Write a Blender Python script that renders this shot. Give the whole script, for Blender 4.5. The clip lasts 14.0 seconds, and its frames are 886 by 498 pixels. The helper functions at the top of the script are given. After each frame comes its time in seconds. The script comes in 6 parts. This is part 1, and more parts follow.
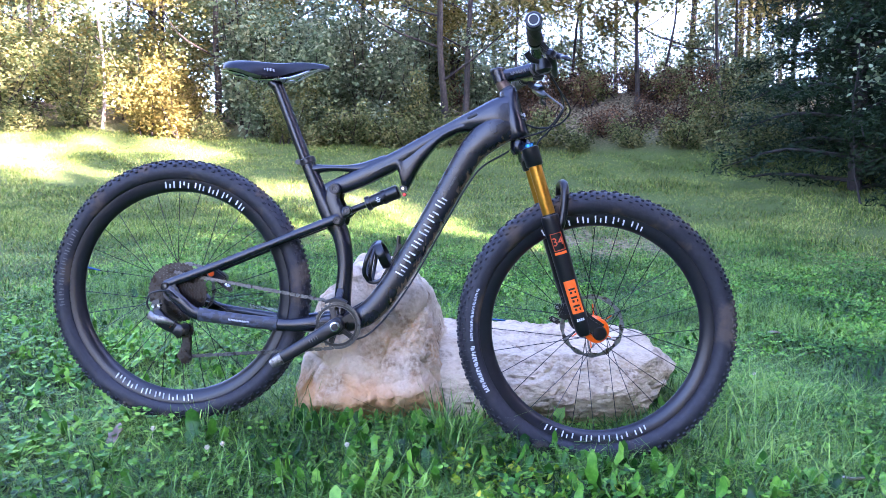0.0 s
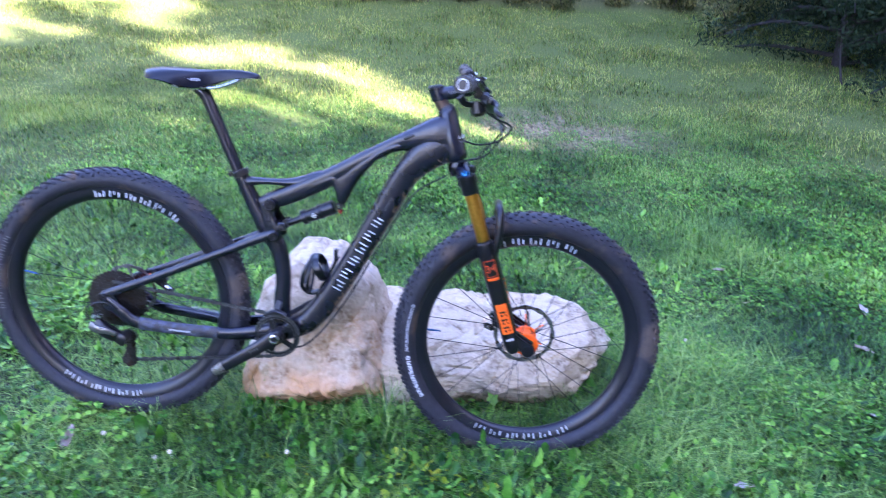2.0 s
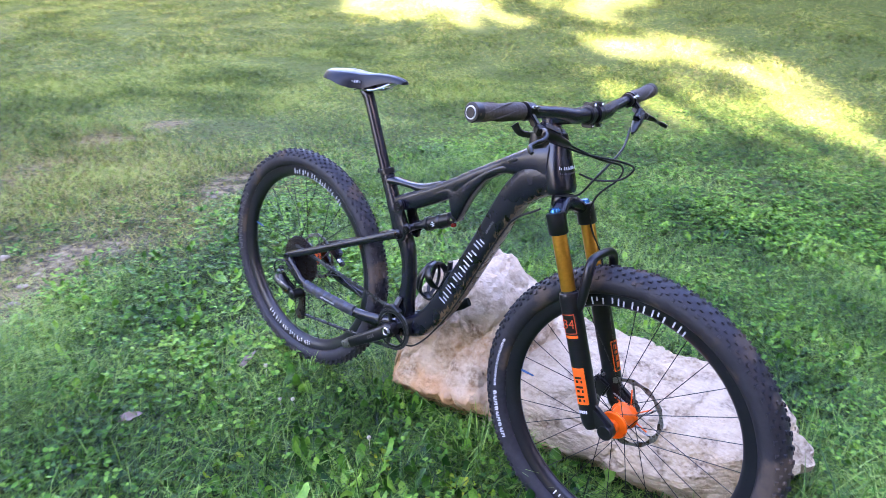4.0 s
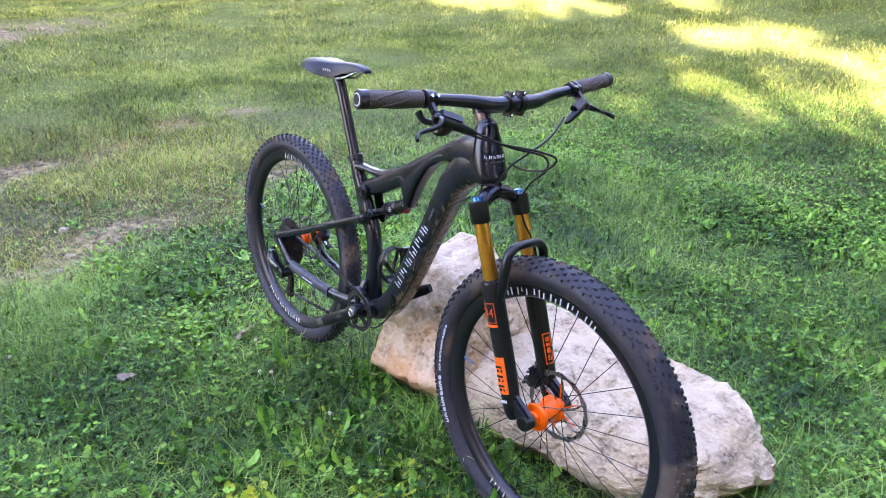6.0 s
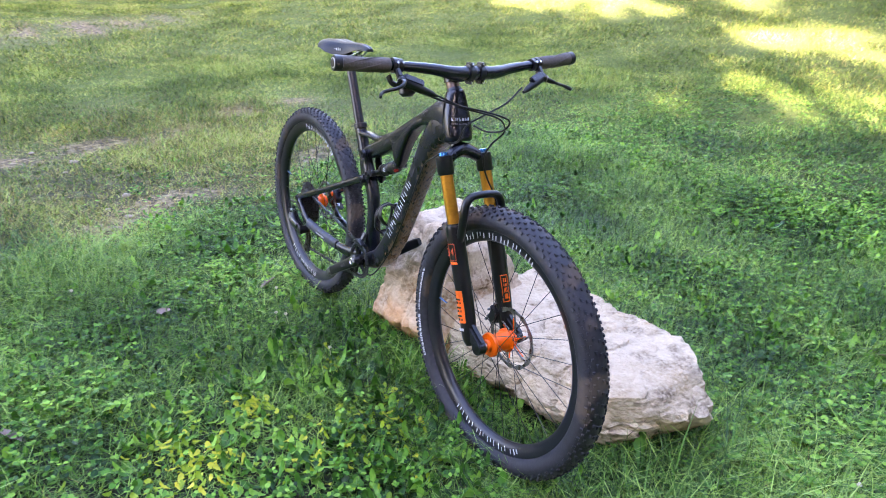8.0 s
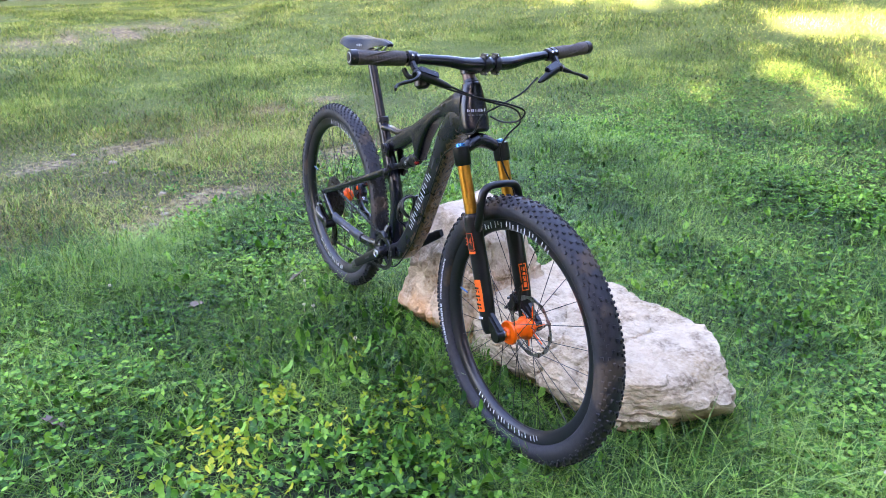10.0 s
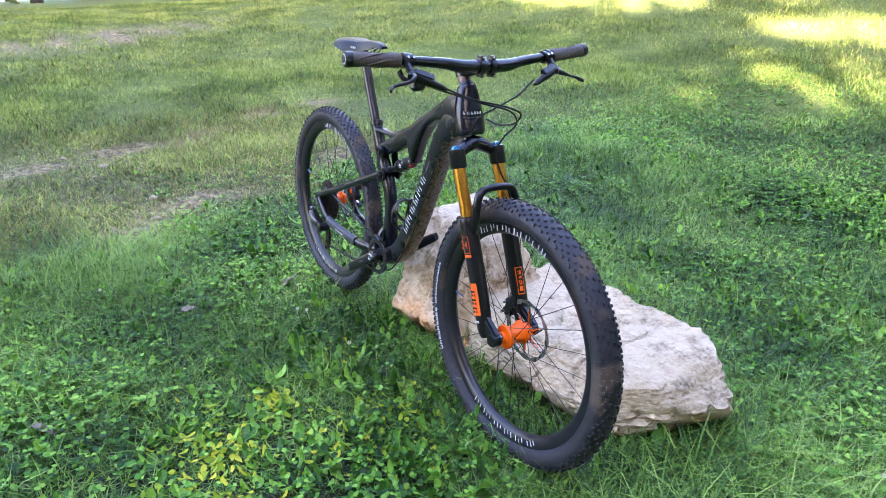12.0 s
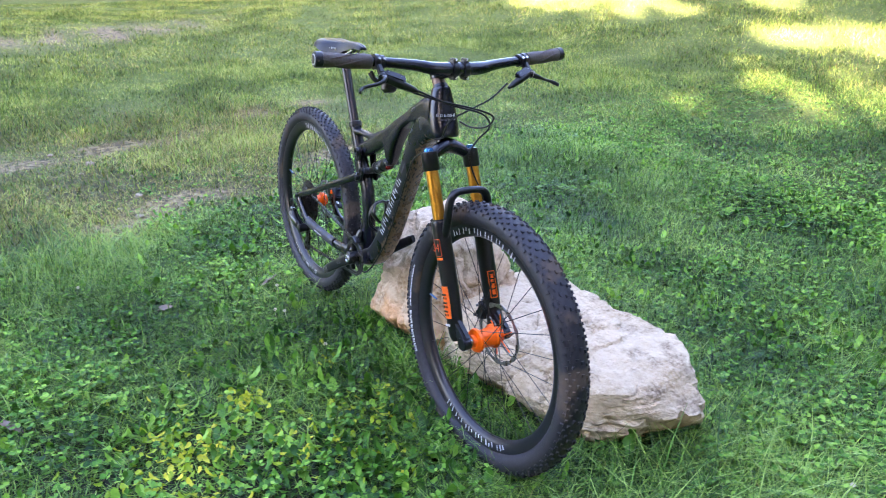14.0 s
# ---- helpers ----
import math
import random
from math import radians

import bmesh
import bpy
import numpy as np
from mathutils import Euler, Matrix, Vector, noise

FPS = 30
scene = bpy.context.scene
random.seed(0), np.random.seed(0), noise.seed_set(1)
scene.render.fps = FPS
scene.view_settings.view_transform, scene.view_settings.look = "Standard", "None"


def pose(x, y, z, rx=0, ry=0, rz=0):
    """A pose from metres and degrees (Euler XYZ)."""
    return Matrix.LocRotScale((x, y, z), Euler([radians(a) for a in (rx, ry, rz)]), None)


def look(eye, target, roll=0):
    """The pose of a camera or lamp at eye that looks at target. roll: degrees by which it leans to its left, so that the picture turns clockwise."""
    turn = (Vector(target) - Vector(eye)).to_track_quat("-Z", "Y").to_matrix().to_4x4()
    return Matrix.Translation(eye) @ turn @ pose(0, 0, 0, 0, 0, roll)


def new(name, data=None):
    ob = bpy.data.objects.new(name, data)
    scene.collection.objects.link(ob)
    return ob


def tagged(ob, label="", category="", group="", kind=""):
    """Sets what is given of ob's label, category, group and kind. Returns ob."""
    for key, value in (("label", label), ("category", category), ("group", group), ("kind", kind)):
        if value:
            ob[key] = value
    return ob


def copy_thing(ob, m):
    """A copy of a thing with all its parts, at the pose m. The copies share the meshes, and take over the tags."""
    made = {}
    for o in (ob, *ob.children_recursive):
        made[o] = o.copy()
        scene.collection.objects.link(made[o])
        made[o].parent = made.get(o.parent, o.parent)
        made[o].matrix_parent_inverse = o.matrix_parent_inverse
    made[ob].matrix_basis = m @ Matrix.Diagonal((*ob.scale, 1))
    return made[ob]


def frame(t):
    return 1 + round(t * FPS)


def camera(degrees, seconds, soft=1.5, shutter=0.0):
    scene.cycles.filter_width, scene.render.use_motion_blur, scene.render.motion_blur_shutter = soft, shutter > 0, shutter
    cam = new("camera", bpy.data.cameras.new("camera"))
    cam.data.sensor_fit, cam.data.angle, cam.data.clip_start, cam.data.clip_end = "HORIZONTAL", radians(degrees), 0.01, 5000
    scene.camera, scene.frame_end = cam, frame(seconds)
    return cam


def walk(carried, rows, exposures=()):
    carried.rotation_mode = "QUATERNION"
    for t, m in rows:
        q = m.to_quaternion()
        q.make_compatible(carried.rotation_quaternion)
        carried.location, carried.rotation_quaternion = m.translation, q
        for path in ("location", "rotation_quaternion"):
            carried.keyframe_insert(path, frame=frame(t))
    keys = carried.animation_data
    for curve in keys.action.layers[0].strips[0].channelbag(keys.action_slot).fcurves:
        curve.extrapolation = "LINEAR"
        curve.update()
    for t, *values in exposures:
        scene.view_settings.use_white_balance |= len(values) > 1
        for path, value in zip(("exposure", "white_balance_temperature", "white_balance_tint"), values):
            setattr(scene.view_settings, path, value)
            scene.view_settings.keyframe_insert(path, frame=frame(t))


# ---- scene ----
# ---- camera and walk ----
cam = camera(66.9, 14.0, soft=0.5, shutter=0.5)
PATH = [
    (0, (0.034, -0.012, 0.712), (0.001, 1.978, 0.525), -0.4),
    (0.5, (0.035, -0.008, 0.709), (0.006, 1.983, 0.52), -0.8),
    (1, (0.027, 0.015, 0.81), (0.0, 1.998, 0.557), 0.3),
    (1.5, (0.033, 0.025, 1.028), (0.043, 1.96, 0.524), 0.7),
    (2, (0.151, 0.074, 1.185), (0.18, 1.966, 0.537), 1.1),
    (2.5, (0.428, 0.149, 1.198), (0.047, 1.955, 0.427), 0.4),
    (3, (0.556, 0.291, 1.232), (0.011, 2.043, 0.435), -1.5),
    (3.5, (0.71, 0.444, 1.255), (-0.147, 2.088, 0.503), 0.3),
    (3.7, (0.793, 0.448, 1.251), (-0.211, 2.022, 0.534), 1.3),
    (5.8, (1.208, 0.714, 1.255), (-0.144, 1.988, 0.515), 0.4),
    (6, (1.223, 0.711, 1.256), (-0.132, 1.989, 0.527), 0.4),
    (6.5, (1.286, 0.714, 1.244), (-0.086, 1.989, 0.541), 0.7),
    (7, (1.37, 0.655, 1.235), (0.028, 1.963, 0.536), 0.7),
    (7.5, (1.499, 0.618, 1.239), (0.153, 1.918, 0.535), 0.1),
    (8, (1.607, 0.69, 1.222), (0.132, 1.83, 0.498), 0.7),
    (8.5, (1.657, 0.714, 1.226), (0.139, 1.785, 0.487), -1.1),
    (9, (1.663, 0.706, 1.222), (0.13, 1.752, 0.479), -1.4),
    (11.5, (1.651, 0.708, 1.211), (0.122, 1.778, 0.492), -0.9),
    (12, (1.645, 0.707, 1.209), (0.121, 1.781, 0.486), -1.0),
    (12.5, (1.647, 0.704, 1.207), (0.127, 1.784, 0.482), -0.9),
    (13, (1.647, 0.704, 1.206), (0.133, 1.793, 0.484), -1.2),
    (13.5, (1.652, 0.703, 1.207), (0.139, 1.799, 0.493), -1.1),
    (14, (1.679, 0.766, 1.207), (0.158, 1.849, 0.49), -0.1),
]
EXPOSURES = [(0, 5.17, 5350, 42), (1.5, 5.24, 5250, 46), (3.5, 5.24, 5800, 46), (6.0, 5.27, 6450, 42), (14, 5.23, 6250, 34)]
walk(cam, [(t, look(eye, target, roll)) for t, eye, target, roll in PATH], EXPOSURES)

# ---- daylight ----
SUN_TO = Vector((0.72, -0.69, 0.27)).normalized()      # towards the sun
sky_world = bpy.data.worlds.new("evening_sky")
scene.world = sky_world
sky_world.use_nodes = True
wn = sky_world.node_tree.nodes
sky = wn.new("ShaderNodeTexSky")
sky.sky_type = "NISHITA"
sky.sun_disc = False
sky.sun_elevation = math.asin(SUN_TO.z)
sky.sun_rotation = math.atan2(SUN_TO.x, SUN_TO.y)
sky.air_density, sky.dust_density, sky.ozone_density = 1.0, 1.5, 1.0
sky_world.node_tree.links.new(sky.outputs[0], wn["Background"].inputs[0])
wn["Background"].inputs[1].default_value = 0.08
sun = new("sun", bpy.data.lights.new("sun", "SUN"))
sun.data.energy, sun.data.angle, sun.data.color = 5.0, radians(1.0), (1.0, 0.85, 0.62)
sun.matrix_world = look((0, 0, 30), Vector((0, 0, 30)) - SUN_TO)


# ---- materials ----
def material(name, base, rough=0.5, metal=0.0, dark=None, scale=8.0, amount=0.35, fine=120.0, bump=0.0, bump_scale=200.0, coat=0.0, spec=0.5, rand=0.0, island=0.0,
             trans=0.0, dirt=None, dirt_at=0.62, dirt_scale=30.0):
    """A surface with two scales of variation, optional relief, dirt specks and variation by piece."""
    m = bpy.data.materials.new(name)
    m.use_nodes = True
    nt = m.node_tree
    nd, ln = nt.nodes, nt.links
    b = nd["Principled BSDF"]
    tc = nd.new("ShaderNodeTexCoord")

    def noise_at(sc, detail=4.0):
        n = nd.new("ShaderNodeTexNoise")
        n.inputs["Scale"].default_value, n.inputs["Detail"].default_value = sc, detail
        ln.new(tc.outputs["Object"], n.inputs["Vector"])
        return n.outputs["Fac"]

    def mix(fac, a, c):
        x = nd.new("ShaderNodeMix")
        x.data_type = "RGBA"
        for sock, val in ((x.inputs[0], fac), (x.inputs[6], a), (x.inputs[7], c)):
            if isinstance(val, bpy.types.NodeSocket):
                ln.new(val, sock)
            elif isinstance(val, (int, float)):
                sock.default_value = val
            else:
                sock.default_value = (*val, 1)
        return x.outputs[2]

    def ramp(fac, lo, hi):
        r = nd.new("ShaderNodeMapRange")
        ln.new(fac, r.inputs[0])
        r.inputs[1].default_value, r.inputs[2].default_value = lo, hi
        return r.outputs[0]

    other = dark or tuple(c * (1 - amount) for c in base)
    col = mix(ramp(noise_at(scale), 0.35, 0.65), base, other)
    col = mix(ramp(noise_at(fine, 2.0), 0.3, 0.9), col, tuple(c * (1 - amount) for c in other))
    if rand or island:
        src = nd.new("ShaderNodeObjectInfo").outputs["Random"] if rand else nd.new("ShaderNodeNewGeometry").outputs["Random Per Island"]
        hsv = nd.new("ShaderNodeHueSaturation")
        mr = nd.new("ShaderNodeMapRange")
        ln.new(src, mr.inputs[0])
        k = rand or island
        mr.inputs[3].default_value, mr.inputs[4].default_value = 1 - k, 1 + k
        ln.new(mr.outputs[0], hsv.inputs["Value"])
        mh = nd.new("ShaderNodeMapRange")
        ln.new(src, mh.inputs[0])
        mh.inputs[3].default_value, mh.inputs[4].default_value = 0.5 - 0.06 * k, 0.5 + 0.05 * k
        ln.new(mh.outputs[0], hsv.inputs["Hue"])
        ln.new(col, hsv.inputs["Color"])
        col = hsv.outputs[0]
    rsock = None
    if dirt:
        f = ramp(noise_at(dirt_scale, 6.0), dirt_at, dirt_at + 0.06)
        col = mix(f, col, dirt)
        rr = nd.new("ShaderNodeMapRange")
        ln.new(f, rr.inputs[0])
        rr.inputs[3].default_value, rr.inputs[4].default_value = rough, 0.9
        rsock = rr.outputs[0]
    ln.new(col, b.inputs["Base Color"])
    if rsock is None:
        rr = nd.new("ShaderNodeMapRange")
        ln.new(noise_at(scale * 3), rr.inputs[0])
        rr.inputs[3].default_value, rr.inputs[4].default_value = max(0.02, rough - 0.08), min(1, rough + 0.1)
        rsock = rr.outputs[0]
    ln.new(rsock, b.inputs["Roughness"])
    b.inputs["Metallic"].default_value = metal
    b.inputs["Coat Weight"].default_value = coat
    b.inputs["Specular IOR Level"].default_value = spec
    if bump:
        bn = nd.new("ShaderNodeBump")
        bn.inputs["Strength"].default_value = bump
        bn.inputs["Distance"].default_value = 0.01
        ln.new(noise_at(bump_scale, 5.0), bn.inputs["Height"])
        ln.new(bn.outputs[0], b.inputs["Normal"])
    if trans:
        tr = nd.new("ShaderNodeBsdfTranslucent")
        ln.new(col, tr.inputs[0])
        ms = nd.new("ShaderNodeMixShader")
        ms.inputs[0].default_value = trans
        ln.new(b.outputs[0], ms.inputs[1])
        ln.new(tr.outputs[0], ms.inputs[2])
        ln.new(ms.outputs[0], nd["Material Output"].inputs[0])
    return m


MUD = (0.13, 0.086, 0.052)
M_CARBON = material("matt_carbon", (0.0066, 0.0074, 0.0155), 0.27, spec=0.46, amount=0.3, fine=60, bump=0.02, bump_scale=300, dirt=(0.08, 0.065, 0.055), dirt_at=0.74, dirt_scale=45)
M_TYRE = material("dusty_rubber", (0.0240, 0.0235, 0.0305), 0.55, spec=0.3, amount=0.3, scale=10, fine=80, bump=0.1, bump_scale=160, dirt=(0.070, 0.052, 0.041), dirt_at=0.57, dirt_scale=9)
M_RIM = material("rim_carbon", (0.011, 0.011, 0.016), 0.3, spec=0.36, amount=0.3, dirt=(0.06, 0.05, 0.04), dirt_at=0.68, dirt_scale=25)
M_GOLD = material("gold_anodised", (0.62, 0.29, 0.035), 0.3, 0.9, amount=0.15)
M_ORANGE = material("orange_anodised", (1.0, 0.125, 0.0), 0.30, 0.0, amount=0.08, spec=0.4)
M_DECAL_ORANGE = material("orange_print", (0.95, 0.13, 0.0), 0.5, amount=0.15)
M_DECAL_WHITE = material("white_print", (0.55, 0.55, 0.57), 0.45, amount=0.15, fine=60)
M_DECAL_GREY = material("grey_print", (0.12, 0.115, 0.115), 0.6, amount=0.3, fine=60)
M_DECAL_RED = material("orange_red_print", (0.60, 0.07, 0.01), 0.5, amount=0.2)
M_BLACK = material("black_anodised", (0.007, 0.007, 0.010), 0.3, 0.0, spec=0.38, amount=0.3, dirt=(0.09, 0.07, 0.055), dirt_at=0.70, dirt_scale=60)
M_STEEL = material("dirty_steel", (0.33, 0.32, 0.31), 0.38, 0.9, amount=0.5, fine=200, dirt=(0.1, 0.075, 0.05), dirt_at=0.55, dirt_scale=60)
M_COG = material("grimy_cogs", (0.060, 0.052, 0.048), 0.3, 0.7, amount=0.5, scale=30, fine=200, dirt=(0.040, 0.026, 0.016), dirt_at=0.54, dirt_scale=70)
M_CHAIN = material("oily_chain", (0.16, 0.16, 0.165), 0.3, 0.8, amount=0.5, fine=300, dirt=(0.05, 0.042, 0.036), dirt_at=0.58, dirt_scale=90)
M_SILVER = material("polished_alloy", (0.68, 0.68, 0.7), 0.25, 0.95, amount=0.25, fine=200)
M_SPOKE = material("black_spoke", (0.02, 0.02, 0.02), 0.3, 0.6, amount=0.2)
M_SADDLE = material("saddle_cover", (0.005, 0.006, 0.012), 0.30, spec=0.24, amount=0.2, fine=300, bump=0.05, bump_scale=500)
M_GRIP = material("brown_grip_rubber", (0.085, 0.068, 0.056), 0.7, amount=0.3, bump=0.25, bump_scale=180)
M_CABLE = material("black_cable", (0.01, 0.01, 0.01), 0.4, amount=0.2, spec=0.25)
M_BLUE = material("blue_anodised", (0.035, 0.20, 0.46), 0.25, 0.7, amount=0.15)
M_NAVY = material("navy_anodised", (0.015, 0.065, 0.17), 0.35, 0.5, amount=0.15)
M_RED = material("red_anodised", (0.32, 0.022, 0.016), 0.3, 0.5, amount=0.15)
M_RUST = material("bronze_spacer", (0.16, 0.10, 0.075), 0.35, 0.5, amount=0.3)


def mud_carbon():
    """Carbon tube with mud thrown up on its lower face."""
    m = material("mud_specked_carbon", (0.0060, 0.0068, 0.0145), 0.27, amount=0.3, fine=60, spec=0.44)
    nd, ln = m.node_tree.nodes, m.node_tree.links
    b = nd["Principled BSDF"]
    clean = b.inputs["Base Color"].links[0].from_socket
    tc = nd.new("ShaderNodeTexCoord")
    dot = nd.new("ShaderNodeVectorMath")
    dot.operation = "DOT_PRODUCT"
    ln.new(tc.outputs["Normal"], dot.inputs[0])
    dot.inputs[1].default_value = (0.86, 0.0, -0.51)
    mp = nd.new("ShaderNodeMapping")
    mp.inputs["Rotation"].default_value = (0, radians(-30), 0)
    mp.inputs["Scale"].default_value = (1.0, 1.0, 0.16)
    ln.new(tc.outputs["Object"], mp.inputs[0])
    n = nd.new("ShaderNodeTexNoise")
    n.inputs["Scale"].default_value, n.inputs["Detail"].default_value = 150, 5
    ln.new(mp.outputs[0], n.inputs["Vector"])
    n2 = nd.new("ShaderNodeTexNoise")
    n2.inputs["Scale"].default_value, n2.inputs["Detail"].default_value = 14, 3
    ln.new(tc.outputs["Object"], n2.inputs["Vector"])
    s1 = nd.new("ShaderNodeMath")
    s1.operation = "MULTIPLY_ADD"
    ln.new(dot.outputs["Value"], s1.inputs[0])
    s1.inputs[1].default_value = 0.30
    ln.new(n.outputs["Fac"], s1.inputs[2])
    s2 = nd.new("ShaderNodeMath")
    s2.operation = "MULTIPLY_ADD"
    ln.new(n2.outputs["Fac"], s2.inputs[0])
    s2.inputs[1].default_value = 0.12
    ln.new(s1.outputs[0], s2.inputs[2])
    r = nd.new("ShaderNodeMapRange")
    ln.new(s2.outputs[0], r.inputs[0])
    r.inputs[1].default_value, r.inputs[2].default_value = 0.762, 0.805
    x = nd.new("ShaderNodeMix")
    x.data_type = "RGBA"
    ln.new(r.outputs[0], x.inputs[0])
    ln.new(clean, x.inputs[6])
    x.inputs[7].default_value = (*MUD, 1)
    ln.new(x.outputs[2], b.inputs["Base Color"])
    return m


M_CARBON_MUD = mud_carbon()


# ---- building helpers ----
def link_mesh(name, bm, mat, smooth=True):
    me = bpy.data.meshes.new(name)
    bmesh.ops.recalc_face_normals(bm, faces=bm.faces)
    bm.to_mesh(me)
    bm.free()
    if smooth:
        me.shade_smooth()
        if len(me.polygons) < 60000:
            me.set_sharp_from_angle(angle=radians(38))
    me.materials.append(mat)
    return me


def part(name, bm, mat, parent, label="", smooth=True):
    ob = new(name, link_mesh(name, bm, mat, smooth))
    ob.parent = parent
    if label:
        tagged(ob, label)
    return ob


def group_at(name, parent=None):
    ob = new(name)
    ob.empty_display_size = 0.05
    ob.parent = parent
    return ob


def rings(bm, loops, caps=True, closed=False):
    vs = [[bm.verts.new(p) for p in lp] for lp in loops]
    n = len(vs[0])
    pairs = list(zip(vs, vs[1:])) + ([(vs[-1], vs[0])] if closed else [])
    for a, b in pairs:
        for i in range(n):
            bm.faces.new((a[i], a[(i + 1) % n], b[(i + 1) % n], b[i]))
    if caps and not closed:
        bm.faces.new(vs[0][::-1])
        bm.faces.new(vs[-1])
    return vs


def smooth_line(pts, steps):
    """Catmull-Rom through tuples of numbers."""
    p = np.array(pts, float)
    if steps <= 1:
        return p
    q = np.vstack([2 * p[0] - p[1], p, 2 * p[-1] - p[-2]])
    out = []
    for i in range(1, len(q) - 2):
        for k in range(steps):
            t = k / steps
            a, b, c, d = q[i - 1:i + 3]
            out.append(0.5 * (2 * b + (c - a) * t + (2 * a - 5 * b + 4 * c - d) * t * t + (3 * b - a - 3 * c + d) * t ** 3))
    out.append(p[-1])
    return np.array(out)


def beam(bm, pts, power=2.4, seg=18, steps=5):
    """A tube of rounded section along (x, y, z, half width, half depth); width lies across, in y."""
    line = smooth_line(pts, steps)
    loops = []
    for i, r in enumerate(line):
        c = Vector(r[:3])
        t = Vector(line[min(i + 1, len(line) - 1)][:3]) - Vector(line[max(i - 1, 0)][:3])
        t.normalize()
        side = Vector((0, 1, 0))
        side = (side - t * side.dot(t)).normalized()
        up = t.cross(side)
        lp = []
        for k in range(seg):
            a = 2 * math.pi * k / seg
            ca, sa = math.cos(a), math.sin(a)
            lp.append(c + side * (r[3] * math.copysign(abs(ca) ** (2 / power), ca)) + up * (r[4] * math.copysign(abs(sa) ** (2 / power), sa)))
        loops.append(lp)
    rings(bm, loops)


def fin(bm, stations, power=3.4, seg=20, steps=4):
    """A solid of upright slices along x: (x, upper z, lower z, half width)."""
    loops = []
    for x, zu, zl, hw in smooth_line(stations, steps):
        lp = []
        for k in range(seg):
            a = 2 * math.pi * k / seg
            ca, sa = math.cos(a), math.sin(a)
            lp.append(Vector((x, hw * math.copysign(abs(ca) ** (2 / power), ca), (zu + zl) / 2 + (zu - zl) / 2 * math.copysign(abs(sa) ** (2 / power), sa))))
        loops.append(lp)
    rings(bm, loops)


def pipe(bm, pts, radius, seg=10, steps=6, closed=False):
    """A round tube along points; radius may be a list."""
    rad = radius if isinstance(radius, (list, tuple)) else [radius] * len(pts)
    line = smooth_line([(*p, r) for p, r in zip(pts, rad)], steps)
    loops, side = [], None
    for i, r in enumerate(line):
        t = Vector(line[min(i + 1, len(line) - 1)][:3]) - Vector(line[max(i - 1, 0)][:3])
        t.normalize()
        if side is None:
            side = t.orthogonal().normalized()
        side = (side - t * side.dot(t)).normalized()
        up = t.cross(side)
        loops.append([Vector(r[:3]) + (side * math.cos(2 * math.pi * k / seg) + up * math.sin(2 * math.pi * k / seg)) * r[3] for k in range(seg)])
    rings(bm, loops, closed=closed)


def lathe(bm, profile, seg=64, centre=(0, 0, 0), closed=False):
    """Turns (radius, y) points round the y axis through centre."""
    c = Vector(centre)
    loops = []
    for k in range(seg):
        a = 2 * math.pi * k / seg
        loops.append([c + Vector((r * math.cos(a), y, r * math.sin(a))) for r, y in profile])
    vs = [[bm.verts.new(p) for p in lp] for lp in loops]
    n = len(profile)
    for k in range(seg):
        a, b = vs[k], vs[(k + 1) % seg]
        for i in range(n if closed else n - 1):
            j = (i + 1) % n
            bm.faces.new((a[i], a[j], b[j], b[i]))
    if not closed:
        for end in (0, n - 1):
            if 1e-5 < profile[end][0] < 0.05:
                bm.faces.new([vs[k][end] for k in range(seg)])


def ring_plate(bm, outer, inner, y0, y1, centre=(0, 0, 0)):
    """A flat ring between two outlines with as many points."""
    c = Vector(centre)
    sets = [[bm.verts.new(c + Vector((x, y, z))) for x, z in line] for y in (y0, y1) for line in (outer, inner)]
    n = len(outer)
    for k in range(n):
        j = (k + 1) % n
        for a, b in ((sets[0], sets[1]), (sets[1], sets[3]), (sets[3], sets[2]), (sets[2], sets[0])):
            bm.faces.new((a[k], a[j], b[j], b[k]))


def box(bm, m, bevel=0.0):
    r = bmesh.ops.create_cube(bm, size=1.0, matrix=m)
    if bevel:
        edges = list({e for v in r["verts"] for e in v.link_edges})
        bmesh.ops.bevel(bm, geom=edges, offset=bevel, segments=2, affect="EDGES")


def slab(bm, a, b, width, depth, bevel=0.0, roll=(0, 1, 0)):
    """A bar from a to b: width lies along roll."""
    a, b = Vector(a), Vector(b)
    t = (b - a)
    ln = t.length
    t.normalize()
    w = Vector(roll)
    w = (w - t * w.dot(t)).normalized()
    n = t.cross(w)
    m = Matrix((t, w, n)).transposed().to_4x4()
    m.translation = (a + b) / 2
    box(bm, m @ Matrix.Diagonal((ln, width, depth, 1)), bevel)


def round_line(r, n, teeth=0, depth=0.0, phase=0.0):
    out = []
    for k in range(n):
        a = 2 * math.pi * k / n + phase
        rr = r
        if teeth:
            rr = r - depth * (0.5 - 0.5 * math.cos(a * teeth))
        out.append((rr * math.cos(a), rr * math.sin(a)))
    return out


# upright bars that stand for one sign: place along it, lower and upper end
BARS = (((0.16, -0.5, 0.5), (0.44, -0.5, 0.1), (0.72, -0.5, 0.5)), ((0.14, -0.5, 0.5), (0.40, -0.1, 0.5), (0.70, -0.5, 0.3)), ((0.18, -0.3, 0.5), (0.48, -0.5, 0.5), (0.74, -0.5, 0.2)))


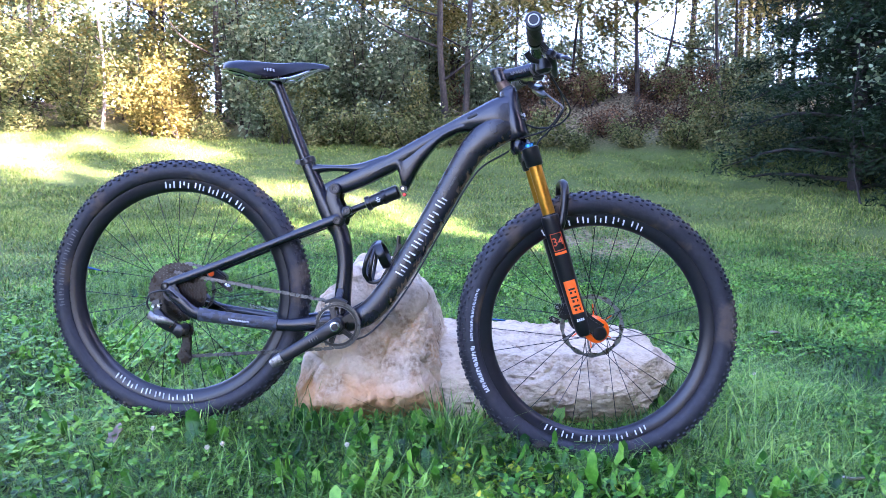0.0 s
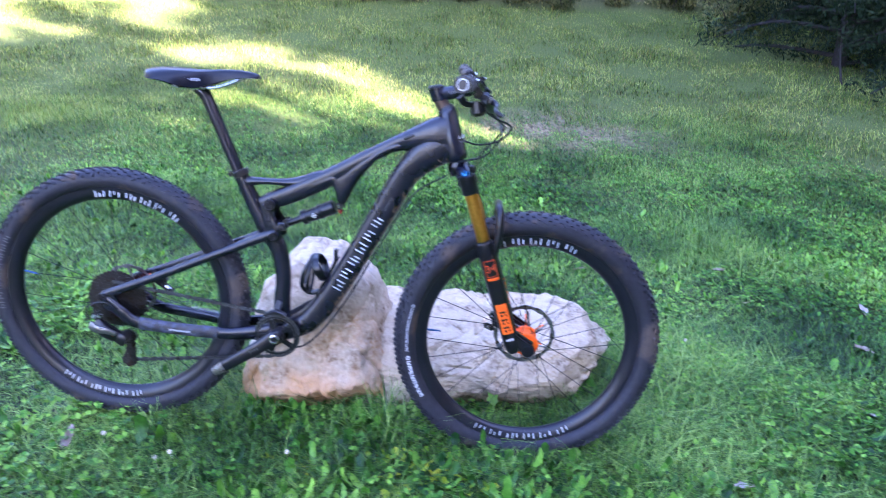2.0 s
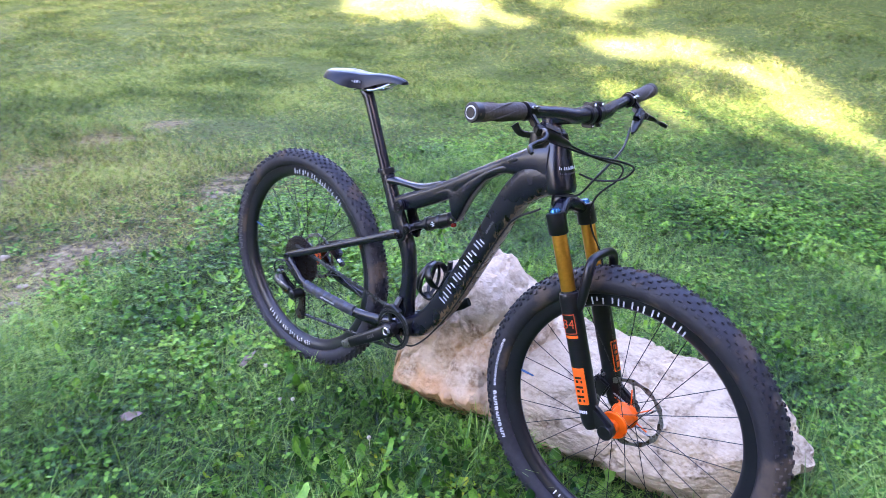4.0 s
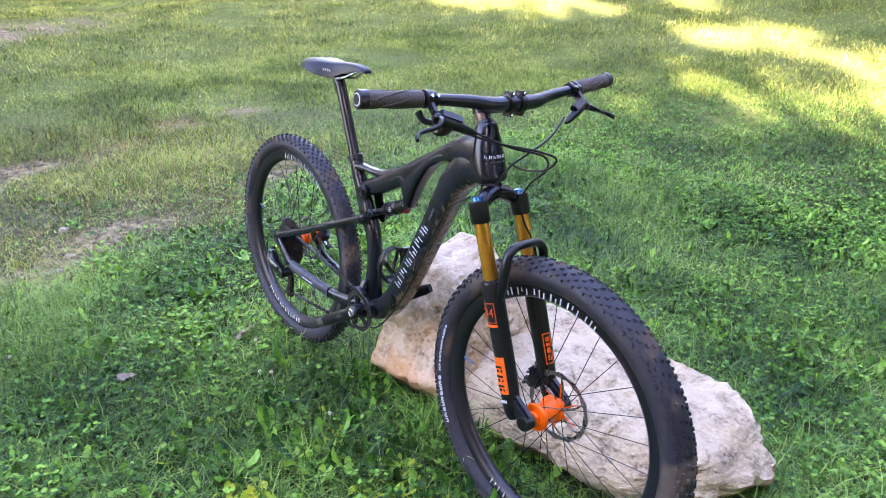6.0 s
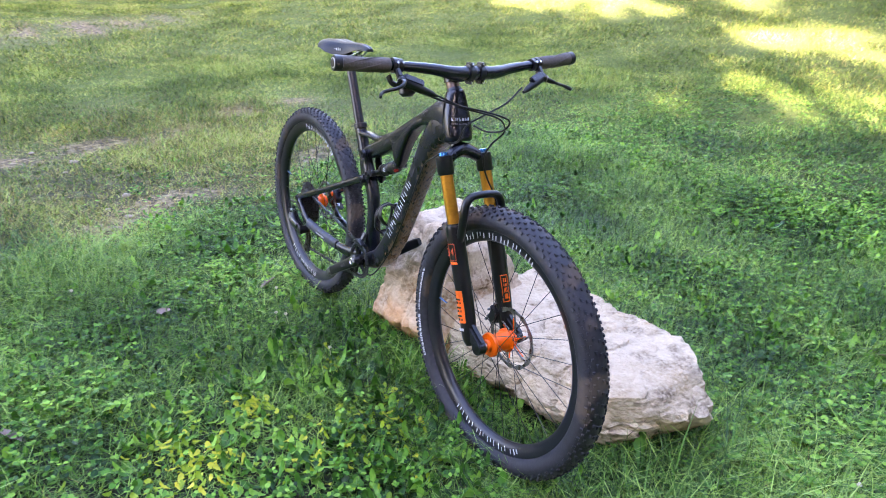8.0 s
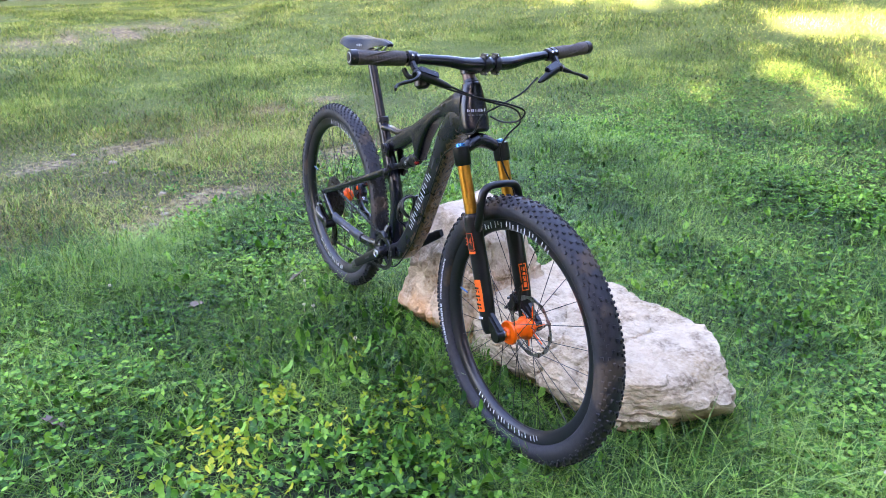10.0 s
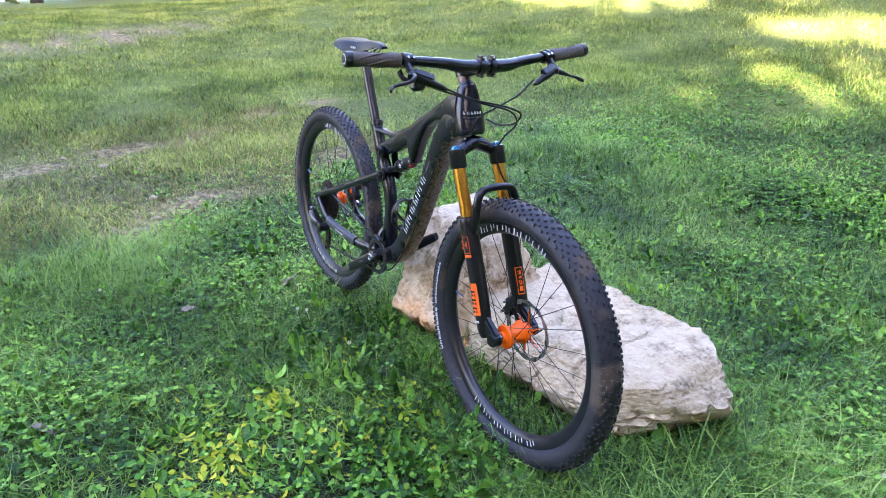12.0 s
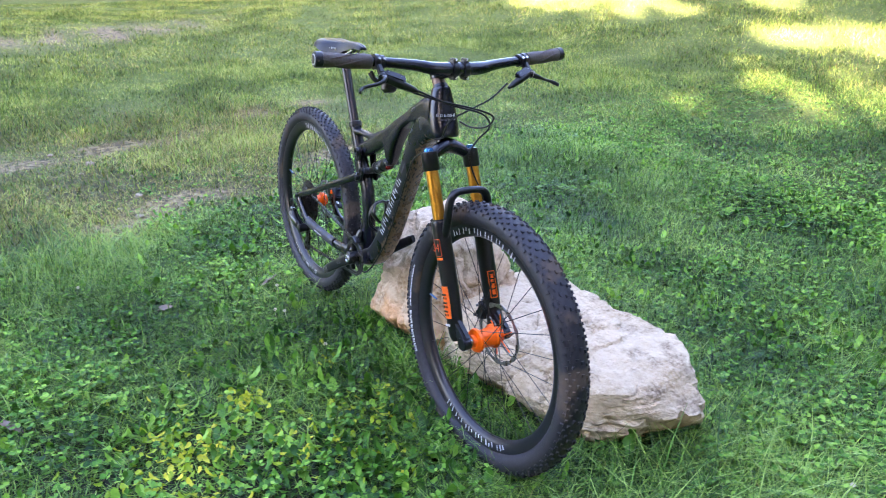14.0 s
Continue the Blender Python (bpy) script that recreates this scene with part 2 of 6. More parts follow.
def arc_strokes(bm, radius, height, start, end, y, count, centre=(0, 0, 0), inward=False, thick=0.0006, weight=0.2):
    """Plain bars for lettering along an arc on the near side: a few upright bars for each sign."""
    c = Vector(centre)
    step = (end - start) / count
    h = height

    def at(ang, r, dy):
        return c + Vector((r * math.cos(ang), y + dy, r * math.sin(ang)))

    def stroke(a0, r0, a1, r1, w):
        n = 4
        loops = []
        for i in range(n + 1):
            t = i / n
            ang, r = radians(a0 + (a1 - a0) * t), r0 + (r1 - r0) * t
            d = Vector((-(a1 - a0) * r0 * radians(1), (r1 - r0)))
            d.normalize()
            da, dr = -d.y * w / 2 / r0, d.x * w / 2
            da, dr = (0, w / 2) if abs(a1 - a0) * radians(1) * r0 > abs(r1 - r0) else (w / 2 / r0, 0)
            loops.append([at(ang - da, r - dr, 0), at(ang + da, r + dr, 0), at(ang + da, r + dr, -thick), at(ang - da, r - dr, -thick)])
        rings(bm, loops)

    w = h * weight
    for i in range(count):
        for f, low, high in BARS[i % 3]:
            ang = start + step * (i + f)
            stroke(ang, radius + h * low, ang, radius + h * high, w)


def line_strokes(bm, a, b, up, normal, height, count, thick=0.0006, weight=0.2):
    """The same plain bars along a straight line from a to b."""
    a, b, up, normal = Vector(a), Vector(b), Vector(up).normalized(), Vector(normal).normalized()
    d = (b - a) / count
    w = height * weight

    def stroke(p, q, ww):
        t = (q - p).normalized()
        s = normal.cross(t).normalized() * ww / 2
        rings(bm, [[p - s, p + s, p + s + normal * thick, p - s + normal * thick], [q - s, q + s, q + s + normal * thick, q - s + normal * thick]])

    for i in range(count):
        for f, low, high in BARS[i % 3]:
            r = a + d * (i + f)
            stroke(r + up * height * low, r + up * height * high, w)


# ---- the bicycle: x ahead, y to its left, z up ----
REAR, FRONT = Vector((-0.739, 0, 0.415)), Vector((0.418, 0, 0.314))
CRANK = Vector((-0.285, 0, 0.328))
bike = tagged(group_at("mountain_bike"), "matt black carbon full-suspension mountain bike leaning on two pale rocks", "bicycle")
BIKE_POSE = pose(0, 1.806, 0.006, -2.7, 0, -2.3)
bike.matrix_world = BIKE_POSE


def tyre_profile(outer, bead, half_width, n=18):
    cr, ar = (outer + bead) / 2, (outer - bead) / 2
    out = []
    for k in range(n + 1):
        a = radians(-152 + 304 * k / n)
        out.append((cr + ar * math.cos(a), half_width * math.copysign(abs(math.sin(a)) ** 0.9, math.sin(a))))
    return out


def make_wheel(name, centre, outer, half_width, rows, knob, label):
    """A wheel on its hub's middle: tyre with knobs, deep carbon rim, spokes."""
    wheel = group_at(name, bike)
    wheel.location = centre
    tagged(wheel, label)
    bm = bmesh.new()
    casing = outer - 0.0045
    prof = tyre_profile(casing, 0.311, half_width)
    lathe(bm, prof, 120, closed=True)
    tyre = part("tyre", bm, M_TYRE, wheel)
    # knobs in staggered rows across the tread
    bm = bmesh.new()
    cr, ar = (casing + 0.311) / 2, (casing - 0.311) / 2
    rnd = random.Random(3)
    for row, (deg, count, size, shift) in enumerate(rows):
        a = radians(deg)
        for sgn in ((1, -1) if deg else (1,)):
            for k in range(count):
                b = 2 * math.pi * (k + shift + (0.5 if sgn < 0 else 0)) / count
                r, y = cr + ar * math.cos(a), sgn * half_width * abs(math.sin(a)) ** 0.9
                nr, ny = math.cos(a) * half_width, sgn * math.sin(a) * ar
                ln = math.hypot(nr, ny)
                nr, ny = nr / ln, ny / ln
                out = Vector((nr * math.cos(b), ny, nr * math.sin(b)))
                tan = Vector((-math.sin(b), 0, math.cos(b)))
                acr = tan.cross(out)
                c = Vector((r * math.cos(b), y, r * math.sin(b)))
                lo, wi, he = size[0] * rnd.uniform(0.9, 1.05), size[1], knob
                base = [c + tan * (sx * lo / 2) + acr * (sy * wi / 2) - out * 0.001 for sx, sy in ((-1, -1), (1, -1), (1, 1), (-1, 1))]
                top = [c + tan * (sx * lo * 0.43 + sgn * 0.0004) + acr * (sy * wi * 0.43) + out * he for sx, sy in ((-1, -1), (1, -1), (1, 1), (-1, 1))]
                v = [bm.verts.new(p) for p in base + top]
                bm.faces.new(v[4:])
                for i in range(4):
                    j = (i + 1) % 4
                    bm.faces.new((v[i], v[j], v[4 + j], v[4 + i]))
    tread = part("tread", bm, M_TYRE, wheel, smooth=False)
    tagged(tread, "worn square rubber knobs", kind="stuff")
    bm = bmesh.new()
    lathe(bm, [(0.317, -0.0175), (0.315, -0.0195), (0.305, -0.0185), (0.292, -0.0135), (0.284, -0.007), (0.2815, 0), (0.284, 0.007), (0.292, 0.0135), (0.305, 0.0185), (0.315, 0.0195), (0.317, 0.0175)], 120, closed=True)
    part("rim", bm, M_RIM, wheel, "deep black carbon rim")
    for k in range(28):
        side = 1 if k % 2 else -1
        lead = 0.62 if (k // 2) % 2 else -0.62
        b = 2 * math.pi * k / 28
        bm = bmesh.new()
        pipe(bm, [(0.026 * math.cos(b + lead * 1.9), side * 0.026, 0.026 * math.sin(b + lead * 1.9)), (0.283 * math.cos(b), side * 0.003, 0.283 * math.sin(b))], 0.00105, 5, 1)
        part("spoke", bm, M_SPOKE, wheel)
    bm = bmesh.new()
    a = radians(166 if name == "rear_wheel" else 175)
    d = Vector((math.cos(a), 0, math.sin(a)))
    pipe(bm, [d * 0.284, d * 0.262, d * 0.245], [0.003, 0.003, 0.0022], 8, 1)
    part("valve", bm, M_NAVY, wheel, "blue anodised valve stem")
    return wheel


def rotor(bm, r, y):
    n = 96
    outer = round_line(r, n, 12, 0.003)
    inner = [(x * 0.84, z * 0.84) for x, z in round_line(r, n, 12, -0.004, 0.0)]
    ring_plate(bm, outer, inner, y - 0.0009, y + 0.0009)
    for k in range(6):
        a = 2 * math.pi * k / 6
        pipe(bm, [(0.025 * math.cos(a), y, 0.025 * math.sin(a)), (r * 0.6 * math.cos(a + 0.35), y, r * 0.6 * math.sin(a + 0.35)), (r * 0.88 * math.cos(a + 0.5), y, r * 0.88 * math.sin(a + 0.5))], 0.0026, 6, 3)


ROWS_REAR = [(9, 80, (0.0086, 0.0066), 0.0), (28, 80, (0.0082, 0.0058), 0.5), (46, 80, (0.0082, 0.0058), 0.0), (62, 80, (0.0086, 0.0075), 0.5)]
ROWS_FRONT = [(0, 76, (0.0086, 0.0078), 0.25), (20, 76, (0.0086, 0.0066), 0.0), (37, 76, (0.0082, 0.0062), 0.5), (52, 76, (0.0082, 0.0062), 0.0), (65, 76, (0.0092, 0.0076), 0.5)]
rear = make_wheel("rear_wheel", REAR, 0.372, 0.0295, ROWS_REAR, 0.0040, "rear wheel with a dusty knobbly tyre and orange hub")
front = make_wheel("front_wheel", FRONT, 0.380, 0.0365, ROWS_FRONT, 0.0040, "front wheel with a wide knobbly tyre and orange hub")

# lettering bars on rims and tyres
for wheel, spans in ((rear, ((97, 49), (231, 278))), (front, ((120, 64), (242, 299)))):
    for a0, a1 in spans:
        bm = bmesh.new()
        arc_strokes(bm, 0.3005, 0.0185, a0, a1, -0.0183, 6, weight=0.19)
        part("rim_lettering", bm, M_DECAL_WHITE, wheel, "white lettering bars on the rim")
bm = bmesh.new()
arc_strokes(bm, 0.3375, 0.0115, 210, 187, -0.0372, 9, weight=0.26)
part("tyre_lettering", bm, M_DECAL_WHITE, front, "white lettering bars on the tyre wall")
bm = bmesh.new()
arc_strokes(bm, 0.3375, 0.0075, 185, 160, -0.0368, 12, weight=0.26)
part("tyre_lettering", bm, M_DECAL_WHITE, front, "white lettering bars on the tyre wall")
bm = bmesh.new()
arc_strokes(bm, 0.3335, 0.014, 187, 147, -0.0301, 8, weight=0.18)
part("tyre_lettering", bm, M_DECAL_GREY, rear, "faded grey lettering bars on the tyre wall")

# front hub: orange shell with flanges, silver end, rotor on the far side
bm = bmesh.new()
lathe(bm, [(0.009, -0.047), (0.0165, -0.046), (0.0180, -0.037), (0.032, -0.034), (0.0345, -0.029), (0.032, -0.024), (0.0265, -0.020), (0.0245, -0.010), (0.0262, 0.000), (0.0265, 0.012), (0.028, 0.02), (0.0335, 0.024), (0.0345, 0.028), (0.030, 0.033), (0.024, 0.036), (0.0225, 0.043), (0.012, 0.045)], 40)
part("hub", bm, M_ORANGE, front, "bright orange anodised hub shell")
bm = bmesh.new()
lathe(bm, [(0.006, -0.058), (0.011, -0.058), (0.0115, -0.043), (0.009, -0.0425)], 24)
part("hub_end", bm, M_SILVER, front)
bm = bmesh.new()
rotor(bm, 0.09, 0.0475)
part("brake_rotor", bm, M_STEEL, front, "wavy steel brake rotor")
bm = bmesh.new()
for k in range(6):
    a = 2 * math.pi * k / 6 + 0.2
    pipe(bm, [(0.018 * math.cos(a), 0.0478, 0.018 * math.sin(a)), (0.062 * math.cos(a + 0.3), 0.0478, 0.062 * math.sin(a + 0.3))], 0.0019, 6, 1)
lathe(bm, [(0.012, 0.045), (0.022, 0.045), (0.022, 0.051), (0.012, 0.051)], 24, closed=True)
part("rotor_carrier", bm, M_ORANGE, front, "orange spider of the brake rotor")
# rear hub, rotor and cogs
bm = bmesh.new()
lathe(bm, [(0.012, -0.022), (0.029, -0.018), (0.030, -0.013), (0.022, -0.008), (0.019, 0.004), (0.021, 0.018), (0.031, 0.026), (0.030, 0.033), (0.022, 0.037), (0.021, 0.045), (0.010, 0.046)], 36)
part("hub", bm, M_ORANGE, rear, "bright orange anodised hub shell")
bm = bmesh.new()
rotor(bm, 0.08, 0.0485)
part("brake_rotor", bm, M_STEEL, rear, "steel brake rotor")
for k in range(11):
    r = 0.0215 + 0.0632 * (k / 10) ** 1.15
    teeth = int(10 + 32 * (k / 10) ** 1.15)
    y = -0.0635 + 0.0038 * k
    bm = bmesh.new()
    outer = round_line(r, teeth * 6, teeth, 0.004)
    inner = [(x * (0.80 if k > 4 else 0.6), z * (0.80 if k > 4 else 0.6)) for x, z in round_line(r - 0.002, teeth * 6)]
    ring_plate(bm, outer, inner, y, y + 0.0018)
    if k > 4:
        for s in range(5):
            a = 2 * math.pi * s / 5 + k * 0.1
            slab(bm, (0.016 * math.cos(a), y + 0.001, 0.016 * math.sin(a)), (r * 0.85 * math.cos(a + 0.3), y + 0.001, r * 0.85 * math.sin(a + 0.3)), 0.0017, 0.006)
    part("cog", bm, M_COG, rear, smooth=False)
bm = bmesh.new()
lathe(bm, [(0.008, -0.07), (0.014, -0.07), (0.0165, -0.064), (0.0165, -0.02), (0.01, -0.02)], 24)
part("freehub", bm, M_COG, rear)

# ---- frame ----
frame_part = group_at("frame", bike)
tagged(frame_part, "matt black carbon frame")
bm = bmesh.new()
beam(bm, [(-0.374, 0, 0.778, 0.0185, 0.0185), (-0.345, 0, 0.705, 0.019, 0.021), (-0.308, 0, 0.622, 0.021, 0.026), (-0.281, 0, 0.572, 0.021, 0.024), (-0.270, 0, 0.495, 0.022, 0.0215), (-0.277, 0, 0.415, 0.026, 0.022), (-0.285, 0, 0.335, 0.034, 0.026)])
beam(bm, [(-0.356, 0, 0.755, 0.017, 0.015), (-0.315, 0, 0.758, 0.016, 0.0095), (-0.265, 0, 0.757, 0.016, 0.0095), (-0.215, 0, 0.757, 0.018, 0.016), (-0.15, 0, 0.778, 0.018, 0.016)], steps=6)
lathe(bm, [(0.021, -0.046), (0.028, -0.046), (0.0295, -0.03), (0.0295, 0.03), (0.028, 0.046), (0.021, 0.046)], 32, CRANK)
part("seat_tube", bm, M_CARBON, frame_part)
bm = bmesh.new()
beam(bm, [(-0.318, 0, 0.697, 0.020, 0.018), (-0.29, 0, 0.706, 0.021, 0.0235), (-0.243, 0, 0.723, 0.022, 0.0255), (-0.185, 0, 0.748, 0.0225, 0.0255), (-0.118, 0, 0.780, 0.023, 0.0240), (-0.042, 0, 0.823, 0.0235, 0.0205), (0.034, 0, 0.8625, 0.024, 0.0185), (0.070, 0, 0.877, 0.0285, 0.0225), (0.110, 0, 0.886, 0.0335, 0.033), (0.150, 0, 0.893, 0.0375, 0.046), (0.182, 0, 0.894, 0.0385, 0.055)], power=3.4, seg=22)
# horn that carries the shock
fin(bm, [(-0.205, 0.748, 0.724, 0.0215), (-0.185, 0.758, 0.732, 0.0225), (-0.150, 0.776, 0.746, 0.0232), (-0.126, 0.788, 0.753, 0.0236), (-0.117, 0.793, 0.742, 0.0238), (-0.111, 0.796, 0.716, 0.0238), (-0.106, 0.798, 0.697, 0.0236), (-0.099, 0.802, 0.690, 0.0234), (-0.092, 0.806, 0.697, 0.0236), (-0.080, 0.812, 0.717, 0.0238), (-0.058, 0.824, 0.757, 0.0240), (-0.027, 0.840, 0.797, 0.0244), (0.004, 0.856, 0.828, 0.0250), (0.034, 0.870, 0.844, 0.0258), (0.066, 0.884, 0.851, 0.0268), (0.086, 0.892, 0.850, 0.0278)], 3.0, 30)
part("top_tube", bm, M_CARBON, frame_part)
bm = bmesh.new()
beam(bm, [(0.192, 0, 0.868, 0.0380, 0.038), (0.145, 0, 0.853, 0.0380, 0.045), (0.10, 0, 0.817, 0.0350, 0.039), (0.066, 0, 0.774, 0.0325, 0.035), (0.0, 0, 0.660, 0.031, 0.0335), (-0.083, 0, 0.519, 0.032, 0.0335), (-0.145, 0, 0.424, 0.034, 0.0335), (-0.205, 0, 0.357, 0.036, 0.033), (-0.275, 0, 0.327, 0.037, 0.028)], power=3.4, seg=22)
part("down_tube", bm, M_CARBON_MUD, frame_part, "mud-specked carbon down tube")
bm = bmesh.new()
beam(bm, [(0.1785, 0, 0.962, 0.0205, 0.0205), (0.180, 0, 0.956, 0.0255, 0.0240), (0.186, 0, 0.925, 0.0335, 0.0265), (0.194, 0, 0.888, 0.0400, 0.0290), (0.202, 0, 0.852, 0.0420, 0.0315), (0.206, 0, 0.836, 0.0400, 0.0310), (0.2075, 0, 0.830, 0.034, 0.028)], 2.2, 34, 3)
part("head_tube", bm, M_CARBON, frame_part)
bm = bmesh.new()
line_strokes(bm, (-0.118, -0.0350, 0.462), (0.012, -0.0330, 0.680), Vector((-0.86, 0, 0.51)), (0, -1, 0), 0.024, 6, weight=0.16)
part("frame_lettering", bm, M_DECAL_WHITE, frame_part, "white lettering bars on the down tube")
bm = bmesh.new()
line_strokes(bm, (0.020, -0.0330, 0.694), (0.041, -0.0335, 0.730), Vector((-0.86, 0, 0.51)), (0, -1, 0), 0.006, 7, weight=0.2)
part("frame_lettering", bm, M_DECAL_GREY, frame_part, "small grey lettering bars on the down tube")
hd = Vector((0.26, 0, -0.966))
for k, (h, wd) in enumerate(((0.0075, 0.028), (0.004, 0.02))):
    bm = bmesh.new()
    c = Vector((0.194, 0, 0.893)) + hd * (0.012 * k)
    for i in range(6):
        a = radians(-62 + 17 * i)
        r = 0.0310 + 0.0085 * abs(math.sin(a)) ** 1.4
        for turn, top in ((0.05, 0.5), (0.16, 0.5 if i % 2 else 0.1)):
            slab(bm, c + Vector((r * math.cos(a + turn), r * math.sin(a + turn), -h / 2)), c + Vector((r * math.cos(a + turn), r * math.sin(a + turn), h * top)), 0.0016, 0.0016)
    part("head_lettering", bm, M_DECAL_WHITE if k == 0 else M_DECAL_GREY, frame_part, "white lettering bars on the head tube")
bm = bmesh.new()
beam(bm, [(0.072, -0.0270, 0.884, 0.003, 0.004), (0.085, -0.0290, 0.890, 0.003, 0.0055), (0.098, -0.0300, 0.895, 0.003, 0.004)], 2.2, 12, 3)
part("cable_port", bm, M_BLACK, frame_part)

# rear triangle
for s in (-1, 1):
    bm = bmesh.new()
    beam(bm, [(-0.757, s * 0.068, 0.440, 0.006, 0.013), (-0.715, s * 0.069, 0.398, 0.008, 0.017), (-0.668, s * 0.066, 0.361, 0.009, 0.0165), (-0.56, s * 0.058, 0.343, 0.010, 0.0155), (-0.44, s * 0.048, 0.328, 0.011, 0.0165), (-0.36, s * 0.040, 0.330, 0.014, 0.021), (-0.305, s * 0.036, 0.334, 0.012, 0.024)])
    cs = part("chainstay", bm, M_CARBON, bike)
    bm = bmesh.new()
    beam(bm, [(-0.760, s * 0.068, 0.436, 0.006, 0.010), (-0.735, s * 0.066, 0.447, 0.007, 0.0125), (-0.60, s * 0.056, 0.497, 0.008, 0.0115), (-0.45, s * 0.045, 0.556, 0.009, 0.0115), (-0.37, s * 0.036, 0.587, 0.010, 0.0125), (-0.290, s * 0.034, 0.617, 0.009, 0.013), (-0.276, s * 0.034, 0.622, 0.008, 0.010)])
    part("seatstay", bm, M_CARBON, bike)
    bm = bmesh.new()
    beam(bm, [(-0.297, s * 0.028, 0.712, 0.0055, 0.012), (-0.294, s * 0.0285, 0.699, 0.0065, 0.0195), (-0.296, s * 0.029, 0.668, 0.0065, 0.0195), (-0.284, s * 0.030, 0.634, 0.0065, 0.021), (-0.279, s * 0.030, 0.612, 0.0065, 0.017), (-0.280, s * 0.030, 0.600, 0.005, 0.010)], 2.6, 16, 5)
    beam(bm, [(-0.285, s * 0.0295, 0.622, 0.006, 0.014), (-0.262, s * 0.0295, 0.637, 0.0062, 0.0145), (-0.249, s * 0.0295, 0.645, 0.005, 0.010)], 2.6, 14, 4)
    part("rocker_link", bm, M_CARBON, bike)
    for x, z, y, r in ((-0.283, 0.614, 0.0465, 1.05), (-0.258, 0.639, 0.0375, 0.95), (-0.290, 0.700, 0.0395, 1.35), (-0.752, 0.438, 0.077, 1.0)):
        bm = bmesh.new()
        lathe(bm, [(0.0, s * (y - 0.004)), (0.0042 * r, s * (y - 0.004)), (0.0050 * r, s * (y - 0.0005)), (0.0078 * r, s * (y - 0.0005)), (0.0082 * r, s * (y - 0.0022)), (0.0092 * r, s * (y - 0.0022)), (0.0096 * r, s * y), (0.0105 * r, s * (y - 0.002)), (0.0105 * r, s * (y - 0.016))], 24, (x, 0, z))
        part("pivot_bolt", bm, M_BLACK, bike)
# rear shock
shock = group_at("rear_shock", bike)
sa, sb = Vector((-0.258, 0, 0.639)), Vector((-0.104, 0, 0.699))
sd = (sb - sa).normalized()
bm = bmesh.new()
pipe(bm, [sa + sd * 0.052, sa + sd * 0.054, sa + sd * 0.066, sa + sd * 0.067, sa + sd * 0.100, sa + sd * 0.102, sa + sd * 0.112, sa + sd * 0.114, sa + sd * 0.146, sa + sd * 0.150], [0.014, 0.0205, 0.0205, 0.0175, 0.0185, 0.0205, 0.0205, 0.0190, 0.0200, 0.015], 26, 1)
part("air_can", bm, M_BLACK, shock)
bm = bmesh.new()
pipe(bm, [sa - sd * 0.002, sa + sd * 0.05], 0.0095, 16, 1)
part("shaft", bm, M_BLACK, shock)
for p in (sa, sb):
    bm = bmesh.new()
    lathe(bm, [(0.004, -0.02), (0.010, -0.02), (0.010, 0.02), (0.004, 0.02)], 18, p)
    part("eyelet", bm, M_BLACK, shock)
bm = bmesh.new()
lathe(bm, [(0.0, -0.0245), (0.0038, -0.0245), (0.0046, -0.021), (0.004, -0.018)], 14, sb)
part("bolt", bm, M_SILVER, shock)
bm = bmesh.new()
lathe(bm, [(0.0, -0.022), (0.0045, -0.022), (0.0058, -0.019), (0.0058, -0.010), (0.0, -0.010)], 16, sb + Vector((0.003, 0, -0.016)))
part("knob", bm, M_RED, shock, "small red adjuster knob")
bm = bmesh.new()
c = sa + sd * 0.090
n = Vector((-sd.z, 0, sd.x))
for t, half in ((-0.007, 0.004), (-0.002, 0.007), (0.003, 0.003)):
    slab(bm, c - sd * half + n * t + Vector((0, -0.0184, 0)), c + sd * half + n * t + Vector((0, -0.0184, 0)), 0.001, 0.0026)
part("shock_lettering", bm, M_DECAL_WHITE, shock, "white lettering bars")

# chainstay guard with print, drive side
bm = bmesh.new()
beam(bm, [(-0.662, -0.0665, 0.360, 0.0115, 0.0185), (-0.60, -0.0635, 0.350, 0.0115, 0.0175), (-0.52, -0.057, 0.339, 0.0118, 0.0172), (-0.45, -0.051, 0.331, 0.0125, 0.0178)], steps=4)
guard = part("chainstay_guard", bm, material("printed_guard", (0.015, 0.015, 0.02), 0.45, dark=(0.015, 0.015, 0.02), amount=0.1, dirt=(0.055, 0.060, 0.085), dirt_at=0.50, dirt_scale=70), bike, "black rubber guard with faint print")
bm = bmesh.new()
line_strokes(bm, (-0.578, -0.0755, 0.347), (-0.520, -0.0715, 0.339), (0.14, 0, 1), (0, -1, 0), 0.0055, 8, weight=0.3)
part("guard_lettering", bm, M_DECAL_WHITE, guard)
bm = bmesh.new()
line_strokes(bm, (-0.56, 0.0465, 0.368), (-0.44, 0.0365, 0.352), (0.14, 0, 1), (0, -1, 0), 0.0085, 13, weight=0.16)
part("stay_lettering", bm, material("pale_grey_print", (0.42, 0.42, 0.45), 0.5, amount=0.2), bike, "grey lettering bars inside the far chainstay")
